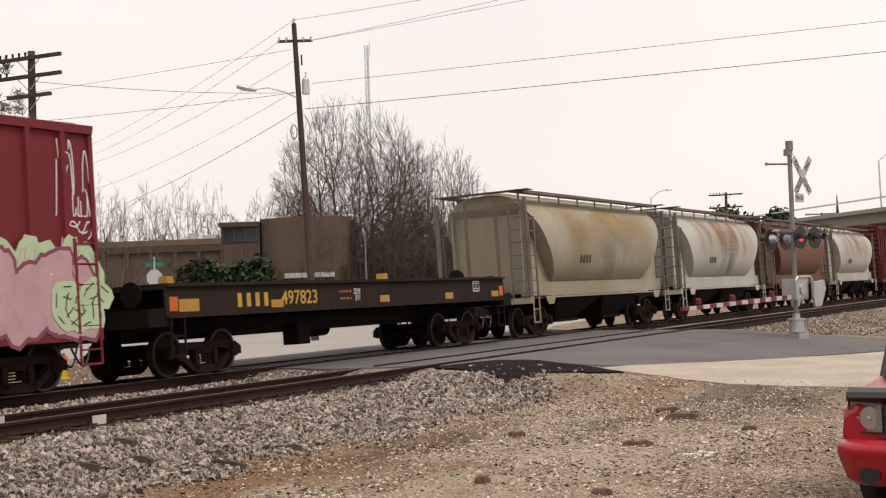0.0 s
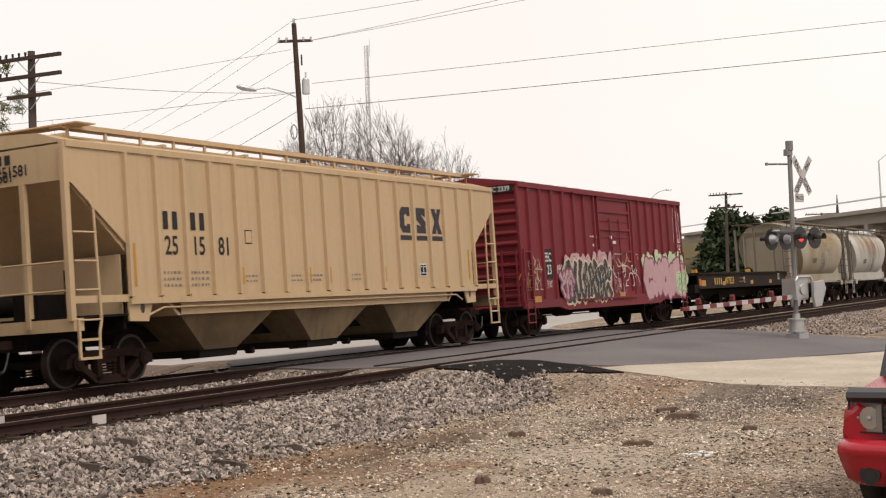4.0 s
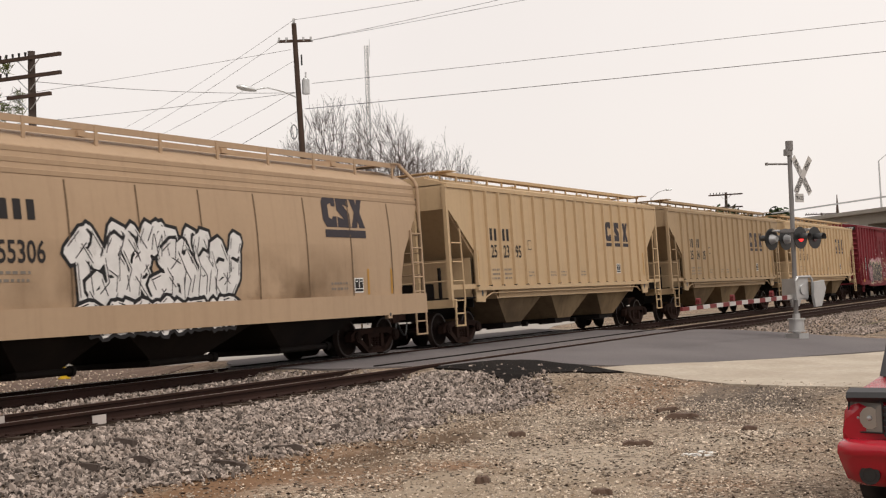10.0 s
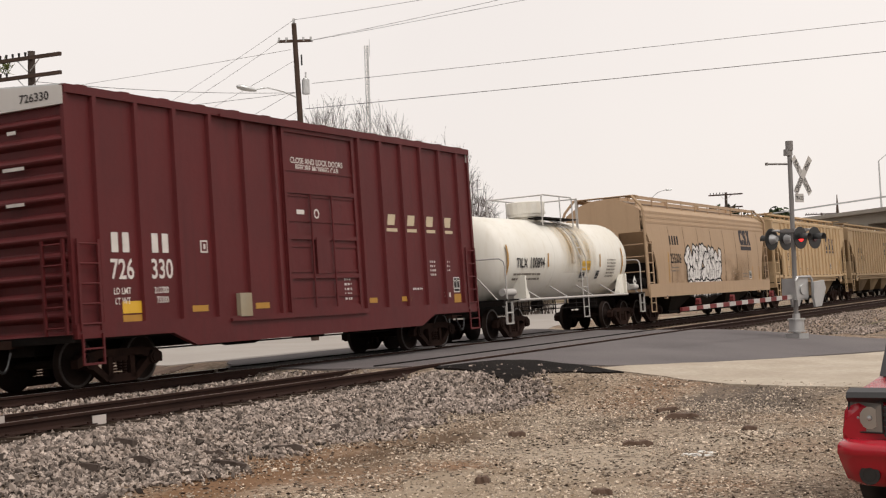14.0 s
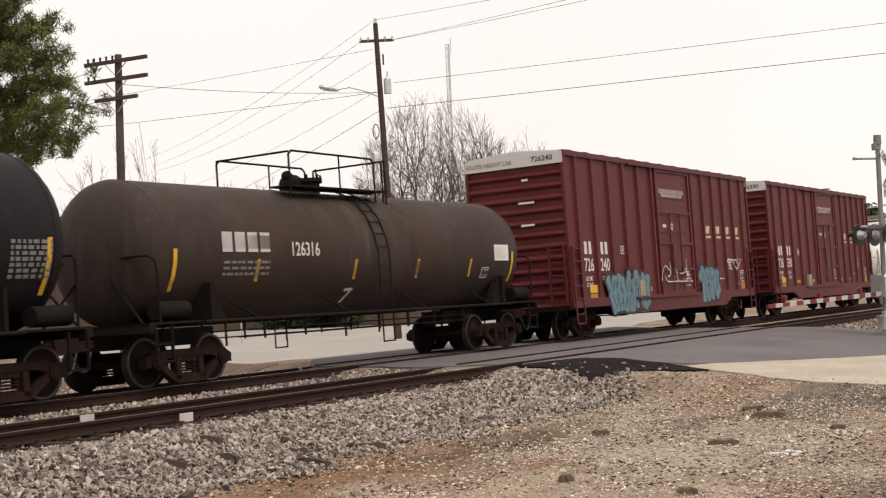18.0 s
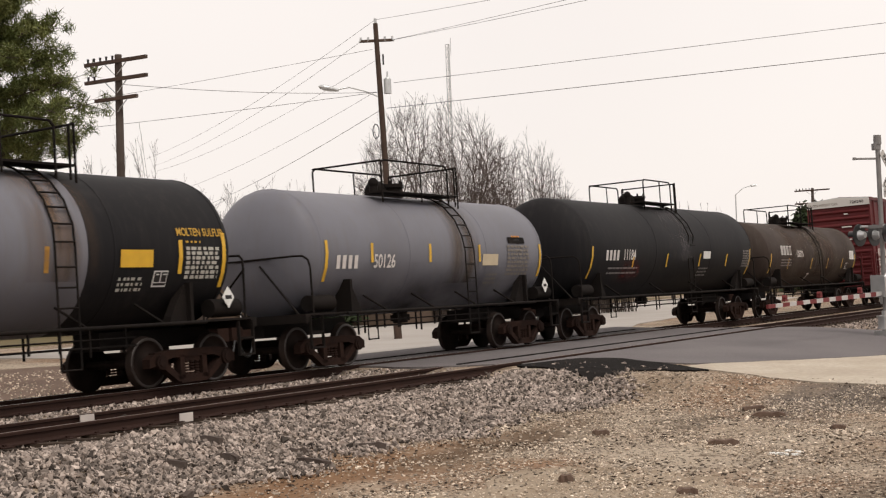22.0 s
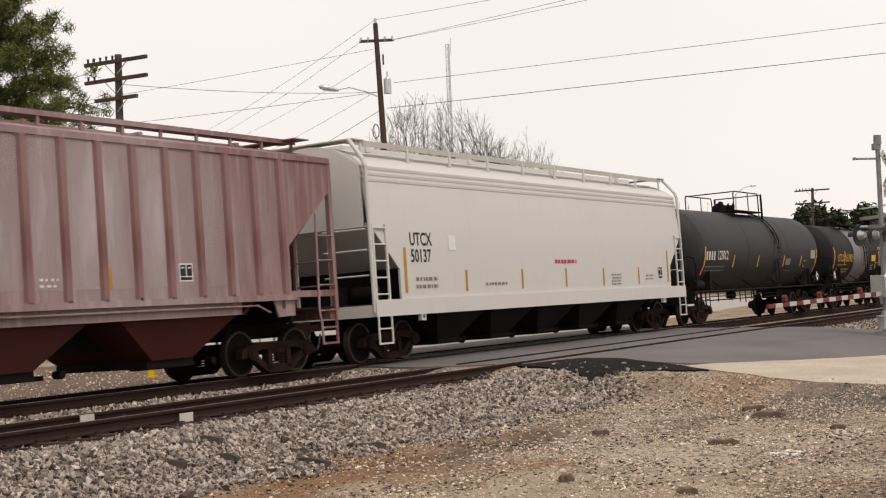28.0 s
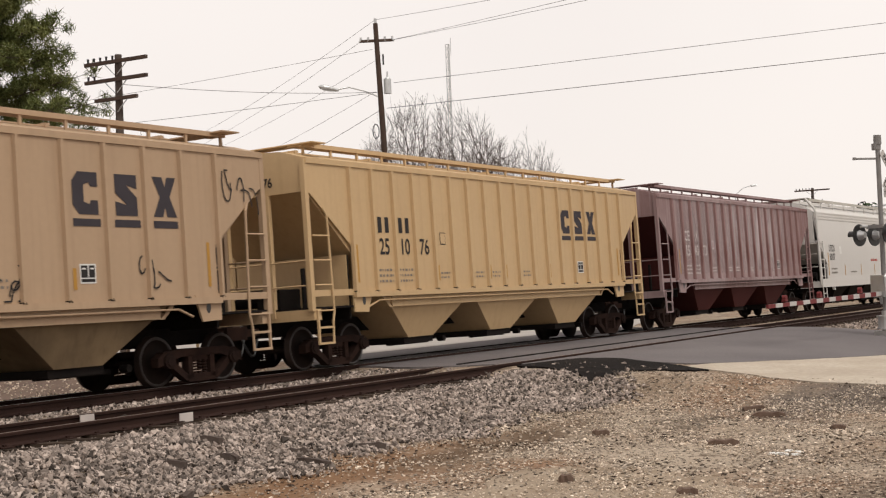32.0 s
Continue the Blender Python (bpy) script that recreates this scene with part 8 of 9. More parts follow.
def evergreen(base, h, w, seed, label, name="evergreen_tree"):
    rng = random.Random(seed)
    th = thing(name, label, "tree" if name == "evergreen_tree" else "shrub", "shrubs by the building" if name != "evergreen_tree" else "", at=Matrix.Translation(base))
    part("trunk", G().cyl((0, 0, -0.3), (0, 0, h * 0.7), 0.04 * h, 7, 0.01 * h), BARK, th)
    g = G()
    for _ in range(int(420 * min(3.0, h * w / 12))):
        z = rng.random() ** 0.8
        rr = w / 2 * (1 - 0.75 * max(0.0, z - 0.35) / 0.65) * math.sqrt(rng.random()) * rng.uniform(0.8, 1.15)
        a = rng.random() * 6.283
        c = Vector((rr * math.cos(a), rr * math.sin(a), h * (0.06 + 0.92 * z)))
        s = 0.09 * h ** 0.7
        for _ in range(7):
            d = Vector((rng.gauss(0, 1), rng.gauss(0, 1), rng.gauss(0, 1))).normalized() * s
            e = d.cross(Vector((rng.uniform(-1, 1), rng.uniform(-1, 1), 1))).normalized() * s * 0.6
            o = c + Vector((rng.gauss(0, 1), rng.gauss(0, 1), rng.gauss(0, 1))) * s
            g.add([o - d, o + e, o + d, o - e], [(0, 1, 2, 3)])
    tagged(part("crown", g, LEAF, th), kind="stuff")
    return th


evergreen((148.0, 23.5, 0), 8.5, 6.5, 31, "dark evergreen tree beside the overpass")
evergreen((147.0, 21.0, 0), 7.7, 5.0, 32, "dark evergreen tree beside the overpass")
evergreen((150.0, 18.3, 0), 8.2, 4.6, 33, "dark evergreen tree beside the overpass")
for k in range(5):
    evergreen((66.3 + 0.55 * k, 33.0 - 0.85 * k, -0.42), 3.7 + 0.25 * math.sin(k * 2.1), 2.2, 40 + k, "dense dark green shrub in front of the building", "evergreen_shrub")

# ---------------------------------------------------------------- low building


def building():
    o, e = Vector((64.4, 42.6, 0)), Vector((73.4, 25.0, 0))
    u = (e - o).normalized()
    ang = math.atan2(u.y, u.x)
    th = thing("low_building", "tan brick low building with pilasters and a rounded end block", "building", at=Matrix.Translation((o.x, o.y, -0.42)) @ Matrix.Rotation(ang, 4, "Z"))
    # local: x along the front, y to the back (away from the tracks is +y after turning)
    part("wall", G().box(-14, 11.0, 0.0, 12.0, 0.0, 5.2), BRICK_TAN, th)
    part("parapet", G().box(-14.2, 11.0, -0.18, 12.2, 5.2, 5.55), material("brown_coping", (0.15, 0.105, 0.075), 0.8), th)
    for k in range(18):
        x = -13.6 + k * 1.45
        part("pilaster", G().box(x - 0.11, x + 0.11, -0.14, 0.0, 0.9, 4.8), BRICK_TAN, th)
    part("beam_course", G().box(-14, 11.0, -0.16, 0.0, 4.8, 5.2), ROOF_DARK, th)
    part("planter_ledge", G().box(9.3, 13.1, -0.6, -0.16, 3.1, 3.4), SIGN_WHITE, th, "white painted ledge")
    part("upper_wall", G().box(11.0, 13.35, -0.15, 11.0, 0.0, 6.2), BRICK_TAN, th)
    win = part("clerestory_window", G().box(11.1, 13.3, -0.2, -0.14, 5.25, 6.1), GLASS_DARK, th, "dark strip window")
    for k in range(4):
        part("mullion", G().box(11.1 + k * 0.7 - 0.03, 11.1 + k * 0.7 + 0.03, -0.24, -0.2, 5.25, 6.1), ROOF_DARK, win)
    for k in range(4):
        part("pilaster", G().box(11.2 + k * 0.65 - 0.06, 11.2 + k * 0.65 + 0.06, -0.22, -0.15, 0.9, 5.1), BRICK_TAN, th)
    part("roof_edge", G().box(10.9, 13.3, -0.35, 11.2, 6.2, 6.48), ROOF_DARK, th)
    pts = [(13.3, 10.0)]
    for k in range(9):
        a = math.pi + math.pi / 2 * k / 8
        pts.append((14.7 + 1.4 * math.cos(a), 0.6 + 1.4 * math.sin(a)))
    for k in range(9):
        a = -math.pi / 2 + math.pi / 2 * k / 8
        pts.append((17.4 + 1.4 * math.cos(a), 0.6 + 1.4 * math.sin(a)))
    pts += [(18.8, 10.0)]
    part("rounded_block", G().prism(pts, "z", 0.0, 6.62), BRICK_TAN, th)
    part("wall_band", G().box(14.9, 17.9, -1.1, -0.8, 2.95, 3.25), SIGN_WHITE, th, "white painted ledge")
    g = G().cyl((8.6, 4, 5.5), (8.6, 4, 6.1), 0.3, 10).box(9.3, 10.2, 3, 4.4, 5.5, 5.9)
    part("roof_vents", g, GALV, th)
    return th


building()


def signpost(base, label):
    th = thing("stop_sign", label, "road sign", at=Matrix.Translation(base))
    part("post", G().cyl((0, 0, -0.85), (0, 0, 3.1), 0.035, 8), GALV, th)
    n = Vector((-0.86, -0.5, 0))
    s = Vector((0.5, -0.86, 0))
    pts = [Vector((0, 0, 2.2)) + s * 0.36 * math.cos(math.pi / 8 + k * math.pi / 4) + Vector((0, 0, 0.38 * math.sin(math.pi / 8 + k * math.pi / 4))) for k in range(8)]
    part("sign_back", G().loft([[tuple(p + n * 0.03) for p in pts], [tuple(p + n * 0.045) for p in pts]]), GALV, th, "plain grey back of an octagonal sign")
    for z, t in ((2.78, s), (2.98, n)):
        part("street_name_blade", G().beam(Vector((0, 0, z)) - t * 0.36, Vector((0, 0, z)) + t * 0.36, 0.03, 0.16), flat("green_sign", (0.03, 0.2, 0.13), 0.5), th, "green street name blade")
    return th


signpost((47.8, 20.6, 0.28), "grey sign back and green street blades on a post")
for p_, h_ in (((45.4, 23.3, -0.42), 5.2), ((62.0, 21.8, -0.42), 5.4), ((71.5, 23.9, -0.42), 5.6)):
    t_ = thing("street_pole", "thin grey metal street pole", "pole", "thin street poles", at=Matrix.Translation(p_))
    part("shaft", G().cyl((0, 0, -0.2), (0, 0, h_), 0.05, 8, 0.04), ALU, t_)


def hydrant(base):
    th = thing("fire_hydrant", "yellow fire hydrant with a red and white bonnet", "fire hydrant", at=Matrix.Translation(base))
    part("hydrant_body", G().cyl((0, 0, -0.05), (0, 0, 0.05), 0.16, 14).cyl((0, 0, 0.05), (0, 0, 0.46), 0.11, 14).cyl((0, 0, 0.44), (0, 0, 0.48), 0.15, 14), HYDRANT, th)
    part("bonnet", G().cyl((0, 0, 0.48), (0, 0, 0.60), 0.13, 14, 0.08).cyl((0, 0, 0.60), (0, 0, 0.68), 0.035, 8), flat("dull_red_enamel", (0.4, 0.09, 0.07)), th)
    part("outlet_cap", G().cyl((0, -0.1, 0.36), (0, -0.22, 0.36), 0.075, 10), GALV, th)
    part("outlet_cap", G().cyl((0.1, 0, 0.36), (0.2, 0, 0.36), 0.06, 10), HYDRANT, th)
    part("outlet_cap", G().cyl((-0.1, 0, 0.36), (-0.2, 0, 0.36), 0.06, 10), HYDRANT, th)
    return th


hydrant((27.55, 7.3, -0.42))

# ---------------------------------------------------------------- overpass and distance


def overpass():
    th = thing("overpass", "pale concrete road overpass with open railing", "bridge")
    a, b = Vector((112.0, -17.0, 0)), Vector((189.0, 30.6, 0))
    u = (b - a).normalized()
    w = Vector((-u.y, u.x, 0))
    mc = material("bridge_concrete", (0.30, 0.275, 0.24), 0.85, alt=(0.22, 0.20, 0.175), amount=0.5, scale=0.15, streak=0.3)
    def z(k):
        return 7.15 + 0.85 * k
    def slab(name, z0, z1, y0, y1, mat=mc, label=""):
        g = G().loft([[tuple(p + w * yy + Vector((0, 0, z(k) + zz))) for yy, zz in ((y0, z0), (y1, z0), (y1, z1), (y0, z1))] for k, p in ((0, a), (0.5, a.lerp(b, 0.5)), (1, b))])
        return part(name, g, mat, th, label)
    slab("deck", -0.45, -0.1, 0, 11)
    for y in (0.8, 4.0, 7.2, 10.0):
        slab("girder", -1.35, -0.45, y - 0.2, y + 0.2)
    slab("kerb", -0.1, 0.3, 0, 0.4)
    slab("rail_bar", 0.72, 0.85, 0.08, 0.26, GALV)
    slab("rail_bar", 0.48, 0.56, 0.1, 0.24, GALV)
    slab("rail_bar", 0.72, 0.85, 10.7, 10.9, GALV)
    n = 38
    for k in range(n + 1):
        p = a.lerp(b, k / n)
        part("rail_post", G().box(-0.12, 0.12, -0.1, 0.1, 0.25, 0.8), mc, th, "", Matrix.Translation(p + w * 0.17 + Vector((0, 0, z(k / n)))) @ Matrix.Rotation(math.atan2(u.y, u.x), 4, "Z"))
    for k in (0.1, 0.28, 0.62, 0.85):
        p = a.lerp(b, k)
        for y in (2.0, 9.0):
            part("pier", G().cyl(p + w * y + Vector((0, 0, -0.8)), p + w * y + Vector((0, 0, z(k) - 1.9)), 0.5, 14), mc, th)
        part("pier_cap", G().beam(p + w * 0.6 + Vector((0, 0, z(k) - 1.62)), p + w * 10.4 + Vector((0, 0, z(k) - 1.62)), 0.9, 0.5), mc, th)
    return th


overpass()


def bridge_lamp(base, top, tip):
    th = thing("street_lamp", "tall grey street lamp on the overpass", "street lamp", "street lamps on the overpass", at=Matrix.Translation(base))
    b = Vector(base)
    part("shaft", G().cyl((0, 0, -1.0), Vector(top) - b, 0.11, 10, 0.07), GALV, th)
    part("lamp_arm", G().tube([Vector(top) - b, Vector(top).lerp(Vector(tip), 0.5) + Vector((0, 0, 0.25)) - b, Vector(tip) - b], 0.05, 6), GALV, th)
    d = (Vector(tip) - Vector(top)).normalized()
    part("lamp_head", G().cyl(Vector(tip) - b, Vector(tip) + Vector((d.x, d.y, 0)) * 0.8 - b, 0.13, 8, 0.08), GALV, th)


bridge_lamp((144.6, 6.5, 7.9), (144.46, 6.58, 12.9), (145.4, 4.9, 13.9))
bridge_lamp((162.8, 36.8, 6.0), (162.76, 36.75, 11.7), (163.6, 35.1, 12.7))


def embankment():
    """Earth ramp that carries the road up to the overpass."""
    line = [(Vector((189.0, 30.6, 0)), 7.9), (Vector((196.2, 48.4, 0)), 7.4), (Vector((204, 60.0, 0)), 4.6), (Vector((209.2, 69.3, 0)), 2.0), (Vector((216, 84, 0)), -0.6)]
    rings = []
    for p, h in line:
        w = Vector((-0.87, 0.35, 0)).normalized()
        o = h * 1.7 + 1
        rings.append([tuple(p + w * o + Vector((0, 0, -0.6))), tuple(p + Vector((0, 0, h))), tuple(p - w * 12 + Vector((0, 0, h))), tuple(p - w * (12 + o) + Vector((0, 0, -0.6)))])
    e = part("embankment", G().loft(rings, True, False), GRASS)
    return tagged(e, "grassy brown road embankment beside the overpass", "embankment", kind="structure")


embankment()
for base, h, w in (((241.5, 80.6, -0.5), 11.4, 0.9), ((254.6, 32.8, -0.5), 16.5, 0.6)):
    th = thing("church_spire", "distant pale church steeple", "church", "distant steeples", at=Matrix.Translation(base))
    part("tower", G().box(-w / 2, w / 2, -w / 2, w / 2, 0, h * 0.72), OFFWHITE, th)
    part("spire", G().loft([[(x * w / 2, y * w / 2, h * 0.72) for x, y in ((-1, -1), (1, -1), (1, 1), (-1, 1))], [(x * 0.05, y * 0.05, h) for x, y in ((-1, -1), (1, -1), (1, 1), (-1, 1))]]), ROOF_DARK, th)
rng_h = random.Random(77)
tl = G()
for k in range(900):
    x = 100 + rng_h.random() * 120
    y = 34 + (x - 100) * 0.42 + rng_h.uniform(-3, 3)
    h = rng_h.uniform(1.0, 4.2)
    c0 = Vector((x, y, -0.5))
    for j in range(3):
        d = Vector((rng_h.uniform(-0.5, 0.5), rng_h.uniform(-0.5, 0.5), 1))
        tl.cyl(c0, c0 + d * h, 0.05, 3, 0.015, caps=False)
        for i in range(2):
            m_ = c0 + d * h * rng_h.uniform(0.3, 0.8)
            tl.cyl(m_, m_ + Vector((rng_h.uniform(-1, 1), rng_h.uniform(-1, 1), rng_h.uniform(0.2, 1))) * 0.9, 0.03, 3, 0.012, caps=False)
tagged(part("brushwood", tl, TWIG), "leafless brushwood in the distance", "brush", kind="stuff")

# ---------------------------------------------------------------- parked car


def parked_suv():
    """Only its nose reaches into view; the rest follows for shadow and reflection."""
    th = thing("parked_suv", "red sport utility vehicle parked on the dirt", "car", at=pose(12.3, -15.40, -0.52, 0, 0, -4))
    W = 1.76
    def sect(x, top, y_in, low=0.42):
        return [(x, -y_in, low), (x, -y_in * 0.2, low + 0.12), (x, -0.0 - y_in * 0.4, top - 0.14), (x, -y_in - 0.06, top - 0.03), (x, -W / 2, top), (x, -W + y_in + 0.06, top - 0.03), (x, -W + y_in * 0.4, top - 0.14), (x, -W + y_in * 0.2, low + 0.12), (x, -W + y_in, low)]
    part("body", G().loft([sect(0.10, 0.98, 0.13, 0.62), sect(0.16, 1.05, 0.08), sect(0.35, 1.10, 0.05), sect(1.2, 1.16, 0.02), sect(4.4, 1.16, 0.03), sect(4.55, 1.0, 0.08)], True, True), CAR_RED, th)
    cab = [(1.15, 1.14), (1.75, 1.72), (4.2, 1.74), (4.5, 1.14)]
    part("cabin", G().prism(cab, "y", -W + 0.1, -0.1), PLASTIC, th)
    part("roof", G().box(1.8, 4.25, -W + 0.12, -0.12, 1.72, 1.80), CAR_RED, th)
    bump = G()
    rings = []
    for z, x, yi in ((0.28, 0.05, 0.12), (0.34, -0.06, 0.07), (0.48, -0.14, 0.04), (0.555, -0.155, 0.02), (0.57, -0.175, 0.02), (0.635, -0.165, 0.02), (0.66, -0.13, 0.03), (0.68, -0.03, 0.04)):
        rings.append([(x + 0.22, 0.02 - yi, z), (x + 0.10, -yi, z), (x, -0.16 - yi, z), (x - 0.03, -W / 2, z), (x, -W + 0.16 + yi, z), (x + 0.1, -W + yi, z), (x + 0.22, -W + yi - 0.02, z), (0.5, -W / 2, z)])
    part("bumper", bump.loft(rings, True, True), CAR_RED, th, "red painted bumper")
    for y in (-0.3, -W + 0.3):
        f = part("fog_lamp", G().cyl((-0.09, y, 0.4), (-0.128, y, 0.4), 0.085, 18), PLASTIC, th, "dark recessed fog lamp")
        part("lens", G().cyl((-0.128, y, 0.4), (-0.133, y, 0.4), 0.06, 16), GLASS_DARK, f)
    for side, yc in ((1, -0.23), (-1, -W + 0.23)):
        ya, yb = yc + side * 0.155, yc - side * 0.155
        h = part("headlight", G().loft([[(0.145, ya, 0.74), (0.055, yb, 0.74), (0.055, yb, 0.99), (0.16, ya, 1.0)], [(0.4, ya, 0.74), (0.32, yb, 0.74), (0.32, yb, 0.99), (0.4, ya, 1.0)]][::-1]), LAMP_GREY, th, "clear headlight with bright reflectors")
        part("lens_rim", G().tube([(0.135, ya, 0.735), (0.045, yb, 0.735), (0.045, yb, 0.995), (0.15, ya, 1.005), (0.135, ya, 0.735)], 0.008, 6), PLASTIC, h)
        for f, r in ((0.28, 0.045), (0.62, 0.085)):
            c = Vector((0.145, ya, 0.86)).lerp(Vector((0.055, yb, 0.86)), f)
            n = 14
            bowl = [[tuple(c + Vector((-0.004 - 0.012 * k / 4, r * k / 4 * math.cos(t), r * 1.15 * k / 4 * math.sin(t)))) for t in [2 * math.pi * j / n for j in range(n)]] for k in (1, 2, 3, 4)]
            part("reflector", G().loft(bowl, True, True), SHINY, h)
            part("bulb", G().ball(tuple(c + Vector((-0.016, 0, 0))), r * 0.3, 8, 5), LENS_CLEAR, h)
    part("grille", G().box(0.04, 0.2, -W + 0.4, -0.40, 0.70, 0.97), PLASTIC, th)
    for k in range(5):
        part("grille_bar", G().box(0.01, 0.05, -W + 0.4, -0.40, 0.72 + k * 0.055, 0.74 + k * 0.055), PLASTIC, th)
    part("bug_deflector", G().prism([(0.06, 1.0), (0.0, 1.04), (0.03, 1.085), (0.16, 1.115), (0.2, 1.08)], "y", -W + 0.1, -0.09), PLASTIC, th, "dark hood deflector")
    for x in (0.95, 3.75):
        for y in (-0.12, -W + 0.12):
            w_ = part("wheel", lathe_y(G(), [(y - 0.11, 0.2), (y - 0.11, 0.36), (y + 0.11, 0.36), (y + 0.11, 0.2)], x, 0.36, 20), PLASTIC, th)
            part("rim", lathe_y(G(), [(y - 0.115, 0.02), (y - 0.115, 0.2), (y + 0.115, 0.2), (y + 0.115, 0.02)], x, 0.36, 16), GALV, w_)
    return th


parked_suv()

# ---------------------------------------------------------------- debris, ballast, sleepers
drng = random.Random(5)


def scrap(x, y, L, w, h, rz, mat, name, label, category):
    g = G()
    n = 5
    rings = []
    for k in range(n + 1):
        t = k / n
        s = 1 - 0.25 * drng.random() - (0.3 if k in (0, n) else 0)
        rings.append([(L * (t - 0.5), w * s * yy + drng.uniform(-1, 1) * 0.01, h * s * zz) for yy, zz in ((-0.5, 0), (0.5, 0), (0.4, 1), (-0.4, 1))])
    o = part(name, g.loft(rings), mat, None, "", pose(x, y, ground_z(x, y) - 0.005, 0, 0, rz))
    return tagged(o, label, category, category + "s on the ground")


for x, y, L, rz in ((13.9, -6.05, 0.7, -100), (13.5, -6.7, 0.5, -95), (14.35, -7.4, 0.7, -98), (14.7, -6.95, 0.3, -70), (12.6, -6.6, 0.5, 100), (11.6, -7.8, 0.3, 20), (15.9, -7.25, 0.5, -60), (19.5, -7.2, 0.5, 30), (17.8, -6.9, 0.35, 10)):
    scrap(x, y, L, 0.1, 0.1, rz, WOOD_GREY, "wood_scrap", "dark broken sleeper splinter on the ballast", "wood scrap")
for x, y, L in ((21.35, -11.15, 0.5), (22.0, -10.7, 0.36), (17.33, -11.8, 0.4), (18.4, -9.6, 0.25), (13.5, -12.75, 0.2), (19.9, -12.6, 0.22), (13.9, -11.2, 0.16)):
    scrap(x, y, L, 0.2, 0.09, drng.uniform(-20, 20) - 60, LITTER, "clod", "dark clod of earth on the gravel", "clod")
for k in range(6):
    o = scrap(16.7 + drng.uniform(-0.25, 0.25), -12.8 + drng.uniform(-0.2, 0.2), 0.16, 0.08, 0.03, drng.uniform(0, 180), PAPER, "paper_scrap", "white crumpled scrap on the gravel", "litter")

for y, x in ((-4.53, 15.27), (-3.02, 14.84)):
    t_ = part("rail_paint_mark", G().box(x - 0.14, x + 0.14, y - 0.05, y - 0.035, -0.16, -0.03), flat("chalky_white_paint", (0.5, 0.45, 0.42), 0.8))
    tagged(t_, "chalky white paint mark on the rail web", "paint mark", kind="structure")


def stones(name, sites, sizes, mat, label, seed, low=1.0):
    """Many angular stones in one mesh."""
    r = np.random.RandomState(seed)
    n = len(sites)
    base = np.array([(1, 0, 0), (-1, 0, 0), (0, 1, 0), (0, -1, 0), (0, 0, 1), (0, 0, -1)], float)
    tri = np.array([(0, 2, 4), (2, 1, 4), (1, 3, 4), (3, 0, 4), (2, 0, 5), (1, 2, 5), (3, 1, 5), (0, 3, 5)])
    jit = base[None] * (1 + r.uniform(-0.35, 0.35, (n, 6, 1))) + r.uniform(-0.22, 0.22, (n, 6, 3))
    jit *= np.asarray(sizes)[:, None, None] * np.stack([r.uniform(0.8, 1.3, n), r.uniform(0.7, 1.1, n), r.uniform(0.55, 0.9, n) * low], 1)[:, None, :]
    q = r.normal(size=(n, 4))
    q /= np.linalg.norm(q, axis=1, keepdims=True)
    w, x, y, z = q.T
    R = np.stack([np.stack([1 - 2 * (y * y + z * z), 2 * (x * y - z * w), 2 * (x * z + y * w)], -1), np.stack([2 * (x * y + z * w), 1 - 2 * (x * x + z * z), 2 * (y * z - x * w)], -1), np.stack([2 * (x * z - y * w), 2 * (y * z + x * w), 1 - 2 * (x * x + y * y)], -1)], 1)
    v = np.einsum("nij,nkj->nki", R, jit)
    v[:, :, 2] *= low
    v += np.asarray(sites)[:, None, :]
    f = tri[None] + 6 * np.arange(n)[:, None, None]
    me = bpy.data.meshes.new(name)
    me.from_pydata(v.reshape(-1, 3).tolist(), [], f.reshape(-1, 3).tolist())
    me.materials.append(mat)
    return tagged(new(name, me), label, name.replace("_", " "), kind="stuff")


def scatter(n, x0, x1, y0, y1, keep, seed, s0, s1, sink=0.25, near_bias=0.0):
    r = random.Random(seed)
    pts, sz = [], []
    while len(pts) < n:
        x = x0 + (x1 - x0) * (r.random() ** (1 + near_bias))
        y = r.uniform(y0, y1)
        k = keep(x, y)
        if r.random() < k:
            s = r.uniform(s0, s1) * (1 if r.random() < 0.93 else 1.4)
            pts.append((x, y, ground_z(x, y) + s * sink + 0.02 * r.random()))
            sz.append(s)
    return pts, sz


def inside(x, y, poly):
    hit = False
    for (a, b), (c, d) in zip(poly, poly[1:] + poly[:1]):
        if (b > y) != (d > y) and x < a + (y - b) / (d - b) * (c - a):
            hit = not hit
    return hit


def shoulder(x, y):
    """Where clean ballast lies on the camera's side of the tracks."""
    if inside(x, y, PATCH_EDGE):
        return 0.012
    if x > 24.6 and y > -7.0 or x > 26.2:
        return 0
    edge = -7.35 + 0.25 * math.sin(x * 1.3) + 0.2 * math.sin(x * 3.1)
    return 1 - step(edge + 0.35, edge - 0.55, y)


p_, s_ = scatter(38000, 5.5, 26.4, -8.4, -4.9, shoulder, 51, 0.016, 0.046, 0.45)
stones("ballast", p_, s_, STONE, "loose pale grey stone ballast along the track", 1)
p_, s_ = scatter(11000, 5.5, 25.4, -5.0, 2.2, lambda x, y: 0.0 if on_road(x, y) > 0.7 else (1.0 if -2.9 < y < -1.0 else 0.45), 52, 0.022, 0.046, 0.3)
stones("ballast", p_, s_, STONE, "pale stone ballast between the sleepers", 2)
p_, s_ = scatter(9000, 43.4, 70, -9.8, -4.9, lambda x, y: 0.0 if on_road(x, y) > 0.5 else 0.9, 53, 0.025, 0.05, 0.3, 0.4)
stones("ballast", p_, s_, STONE, "grey ballast beside the crossing mast", 3)
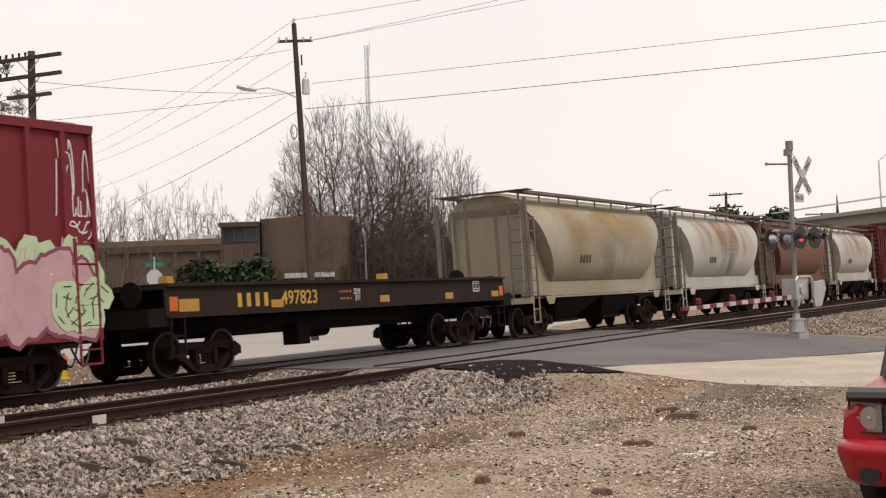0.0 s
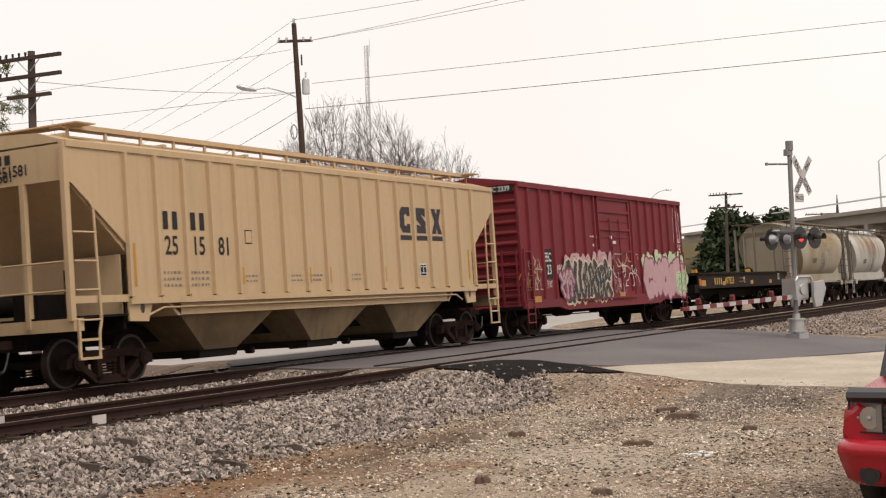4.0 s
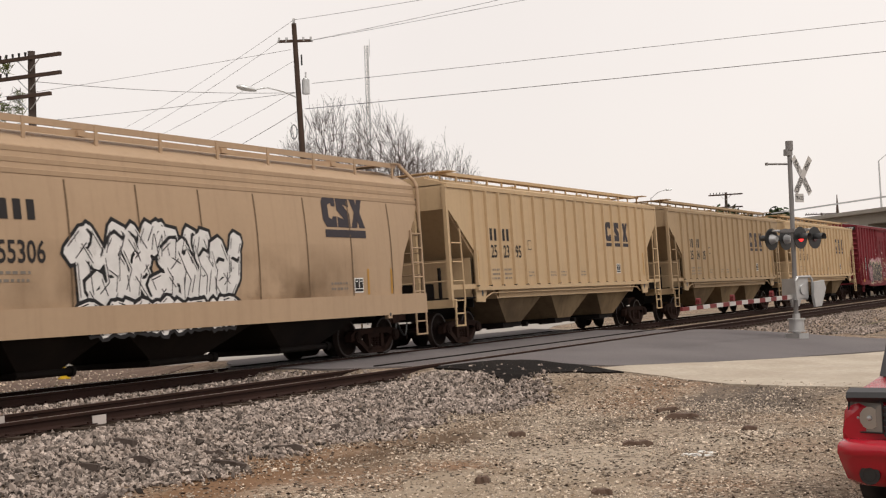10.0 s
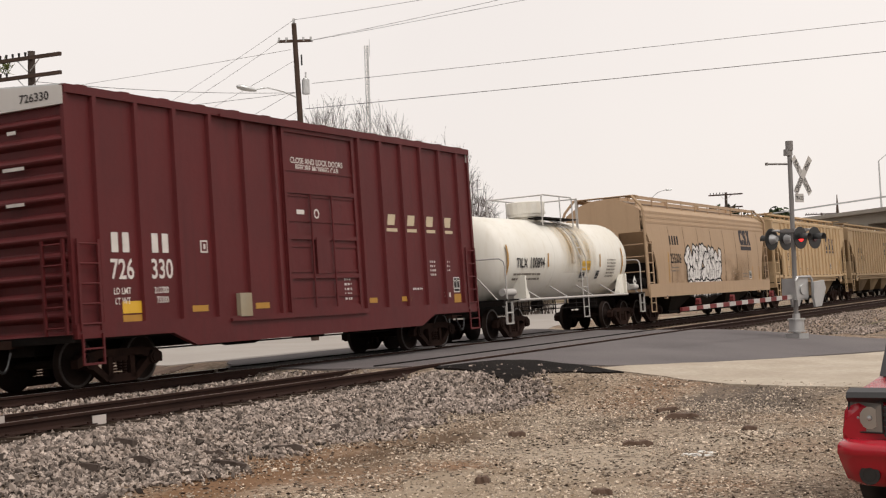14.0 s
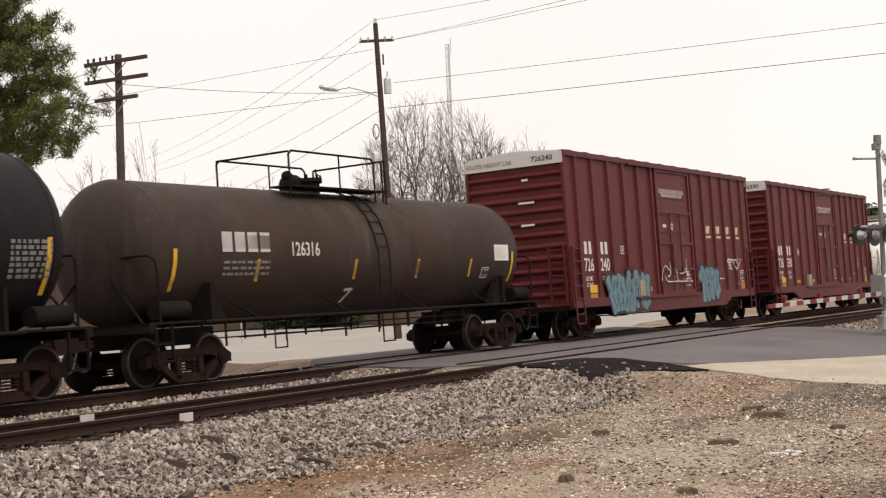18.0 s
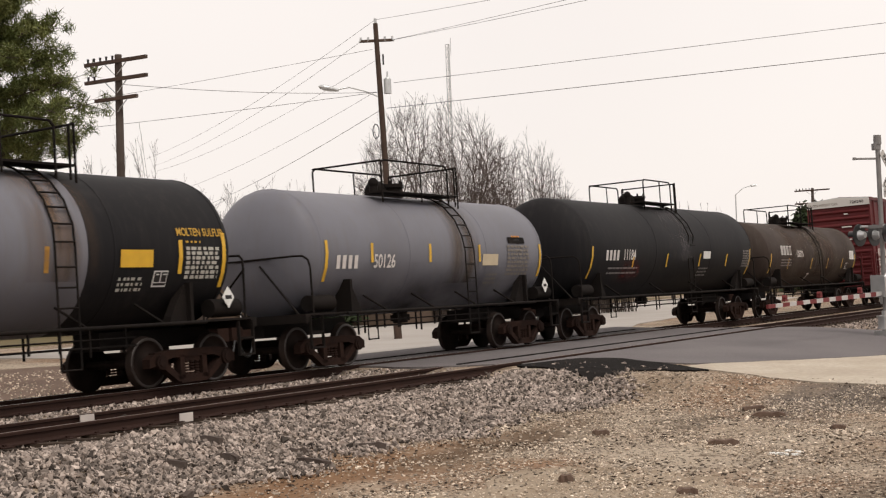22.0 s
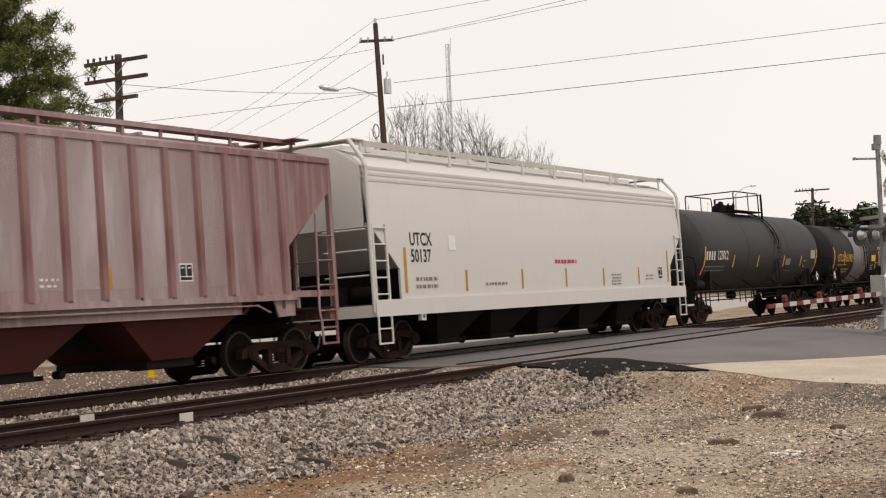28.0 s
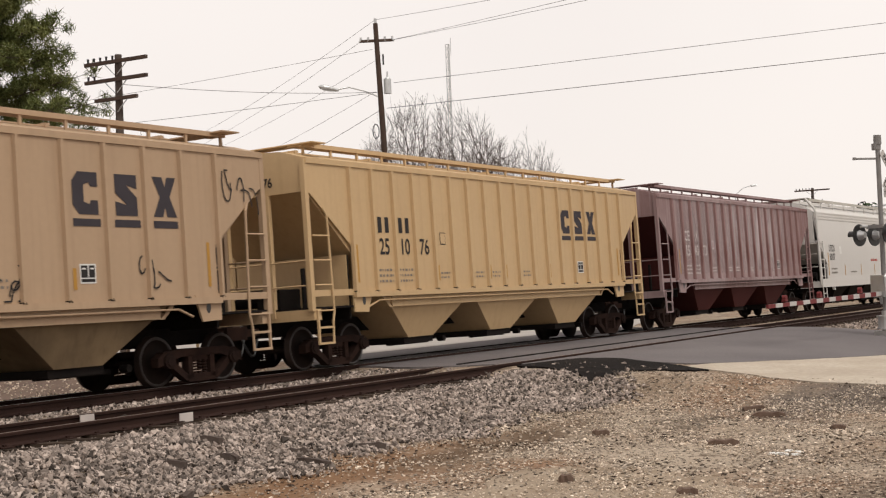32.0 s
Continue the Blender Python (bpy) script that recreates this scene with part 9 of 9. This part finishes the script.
p_, s_ = scatter(48000, 8.0, 27.0, -16.5, -7.0, lambda x, y: (0.85 - 0.6 * on_road(x, y)) * max(0.15, 0.5 + 0.9 * noise.noise((x * 0.7, y * 0.7, 0))) * (0.35 if x > 25.2 else 1) * (0.35 if ((x - 14.6) / 5.0) ** 2 + ((y + 8.75) / 0.9) ** 2 < 1 else 1), 54, 0.008, 0.022, 0.2)
stones("gravel", p_, s_, GRAVEL, "small loose gravel in the dirt", 4, 0.55)
p_, s_ = scatter(4200, 11.0, 26.0, -13.5, -7.0, lambda x, y: 0.8 if noise.noise((x * 0.6, y * 0.6, 3)) > -0.1 else 0.15, 55, 0.014, 0.032, 0.3)
stones("gravel", p_, s_, GRAVEL, "scattered pale stones in the dirt", 5, 0.6)
p_, s_ = scatter(2600, 10.0, 26.0, -15.0, -7.2, lambda x, y: 0.9 if noise.noise((x * 0.5, y * 0.8, 7)) > 0.05 else 0.12, 57, 0.012, 0.04, 0.1)
stones("bark_litter", p_, s_, TIE, "dark bark chips and dead leaves on the dirt", 7, 0.35)
p_, s_ = scatter(1500, 9.0, 24.0, -8.3, -5.2, lambda x, y: 0.8, 58, 0.012, 0.035, 0.6)
stones("bark_litter", p_, s_, TIE, "dark splinters strewn over the ballast", 8, 0.4)
p_, s_ = scatter(2600, 15.0, 44.0, 2.2, 14.0, lambda x, y: 0.0 if on_road(x, y) > 0.3 else 0.7, 56, 0.015, 0.04, 0.3)
stones("gravel", p_, s_, GRAVEL, "gravel and leaf litter beyond the track", 6)

tie = G().box(-0.11, 0.11, -1.3, 1.3, -0.36, -0.178).mesh("sleeper")
tie.materials.append(TIE)
plate = G().box(-0.09, 0.09, -0.18, 0.18, -0.178, -0.168)
trng = random.Random(9)
for tr in track_tie_sites:
    far_ties = G()
    for k in range(-90, 480):
        x = k * 0.52
        if 25.4 < x < 44.2:
            continue
        if -4 < x < 78:
            part("sleeper", tie, TIE, tr, "", pose(x + trng.uniform(-0.03, 0.03), trng.uniform(-0.1, 0.1), trng.uniform(-0.012, 0.004), 0, 0, trng.uniform(-1.5, 1.5)))
        else:
            far_ties.box(x - 0.11, x + 0.11, -1.3, 1.3, -0.36, -0.178)
    tagged(part("far_sleepers", far_ties, TIE, tr), kind="stuff")
    plates = G()
    for k in range(-8, 150):
        x = k * 0.52
        if not 25.4 < x < 44.2:
            for s in (-1, 1):
                plates.box(x - 0.09, x + 0.09, s * 0.755 - 0.17, s * 0.755 + 0.17, -0.180, -0.166)
                for d in (-1, 1):
                    plates.box(x - 0.02, x + 0.02, s * 0.755 + d * 0.09 - 0.02, s * 0.755 + d * 0.09 + 0.02, -0.166, -0.14)
    tagged(part("tie_plates", plates, RAIL, tr), kind="stuff")


# ---------------------------------------------------------------- what moves
def travelled(t):
    u = (t - 16) / 16
    return 16 * (8.682 * u - 0.017 * u ** 2 - 0.049 * u ** 3 + 0.058 * u ** 4)


def motions():
    tilt = Matrix.Rotation(-TRACK_TILT, 4, "X")
    for car, x in CARS:
        rows = [(float(t), Matrix.Translation((x + travelled(t) - travelled(0), 0, 0)) @ tilt) for t in range(0, 33)]
        walk(car, rows)
    # wheels roll: one run of keys for each end of a truck, shared by all wheelsets
    first = {}
    for w, s in WHEELS:
        if s not in first:
            first[s] = w
            rows = []
            for k in range(0, 961, 2):
                t = k / 30
                a = (travelled(t) - travelled(0)) / RW
                rows.append((t, Matrix.Translation((s * 0.889, 0, RW)) @ Matrix.Rotation(a, 4, "Y")))
            walk(w, rows)
        else:
            src = first[s].animation_data
            w.rotation_mode = "QUATERNION"
            ad = w.animation_data_create()
            ad.action = src.action
            ad.action_slot = src.action_slot


motions()
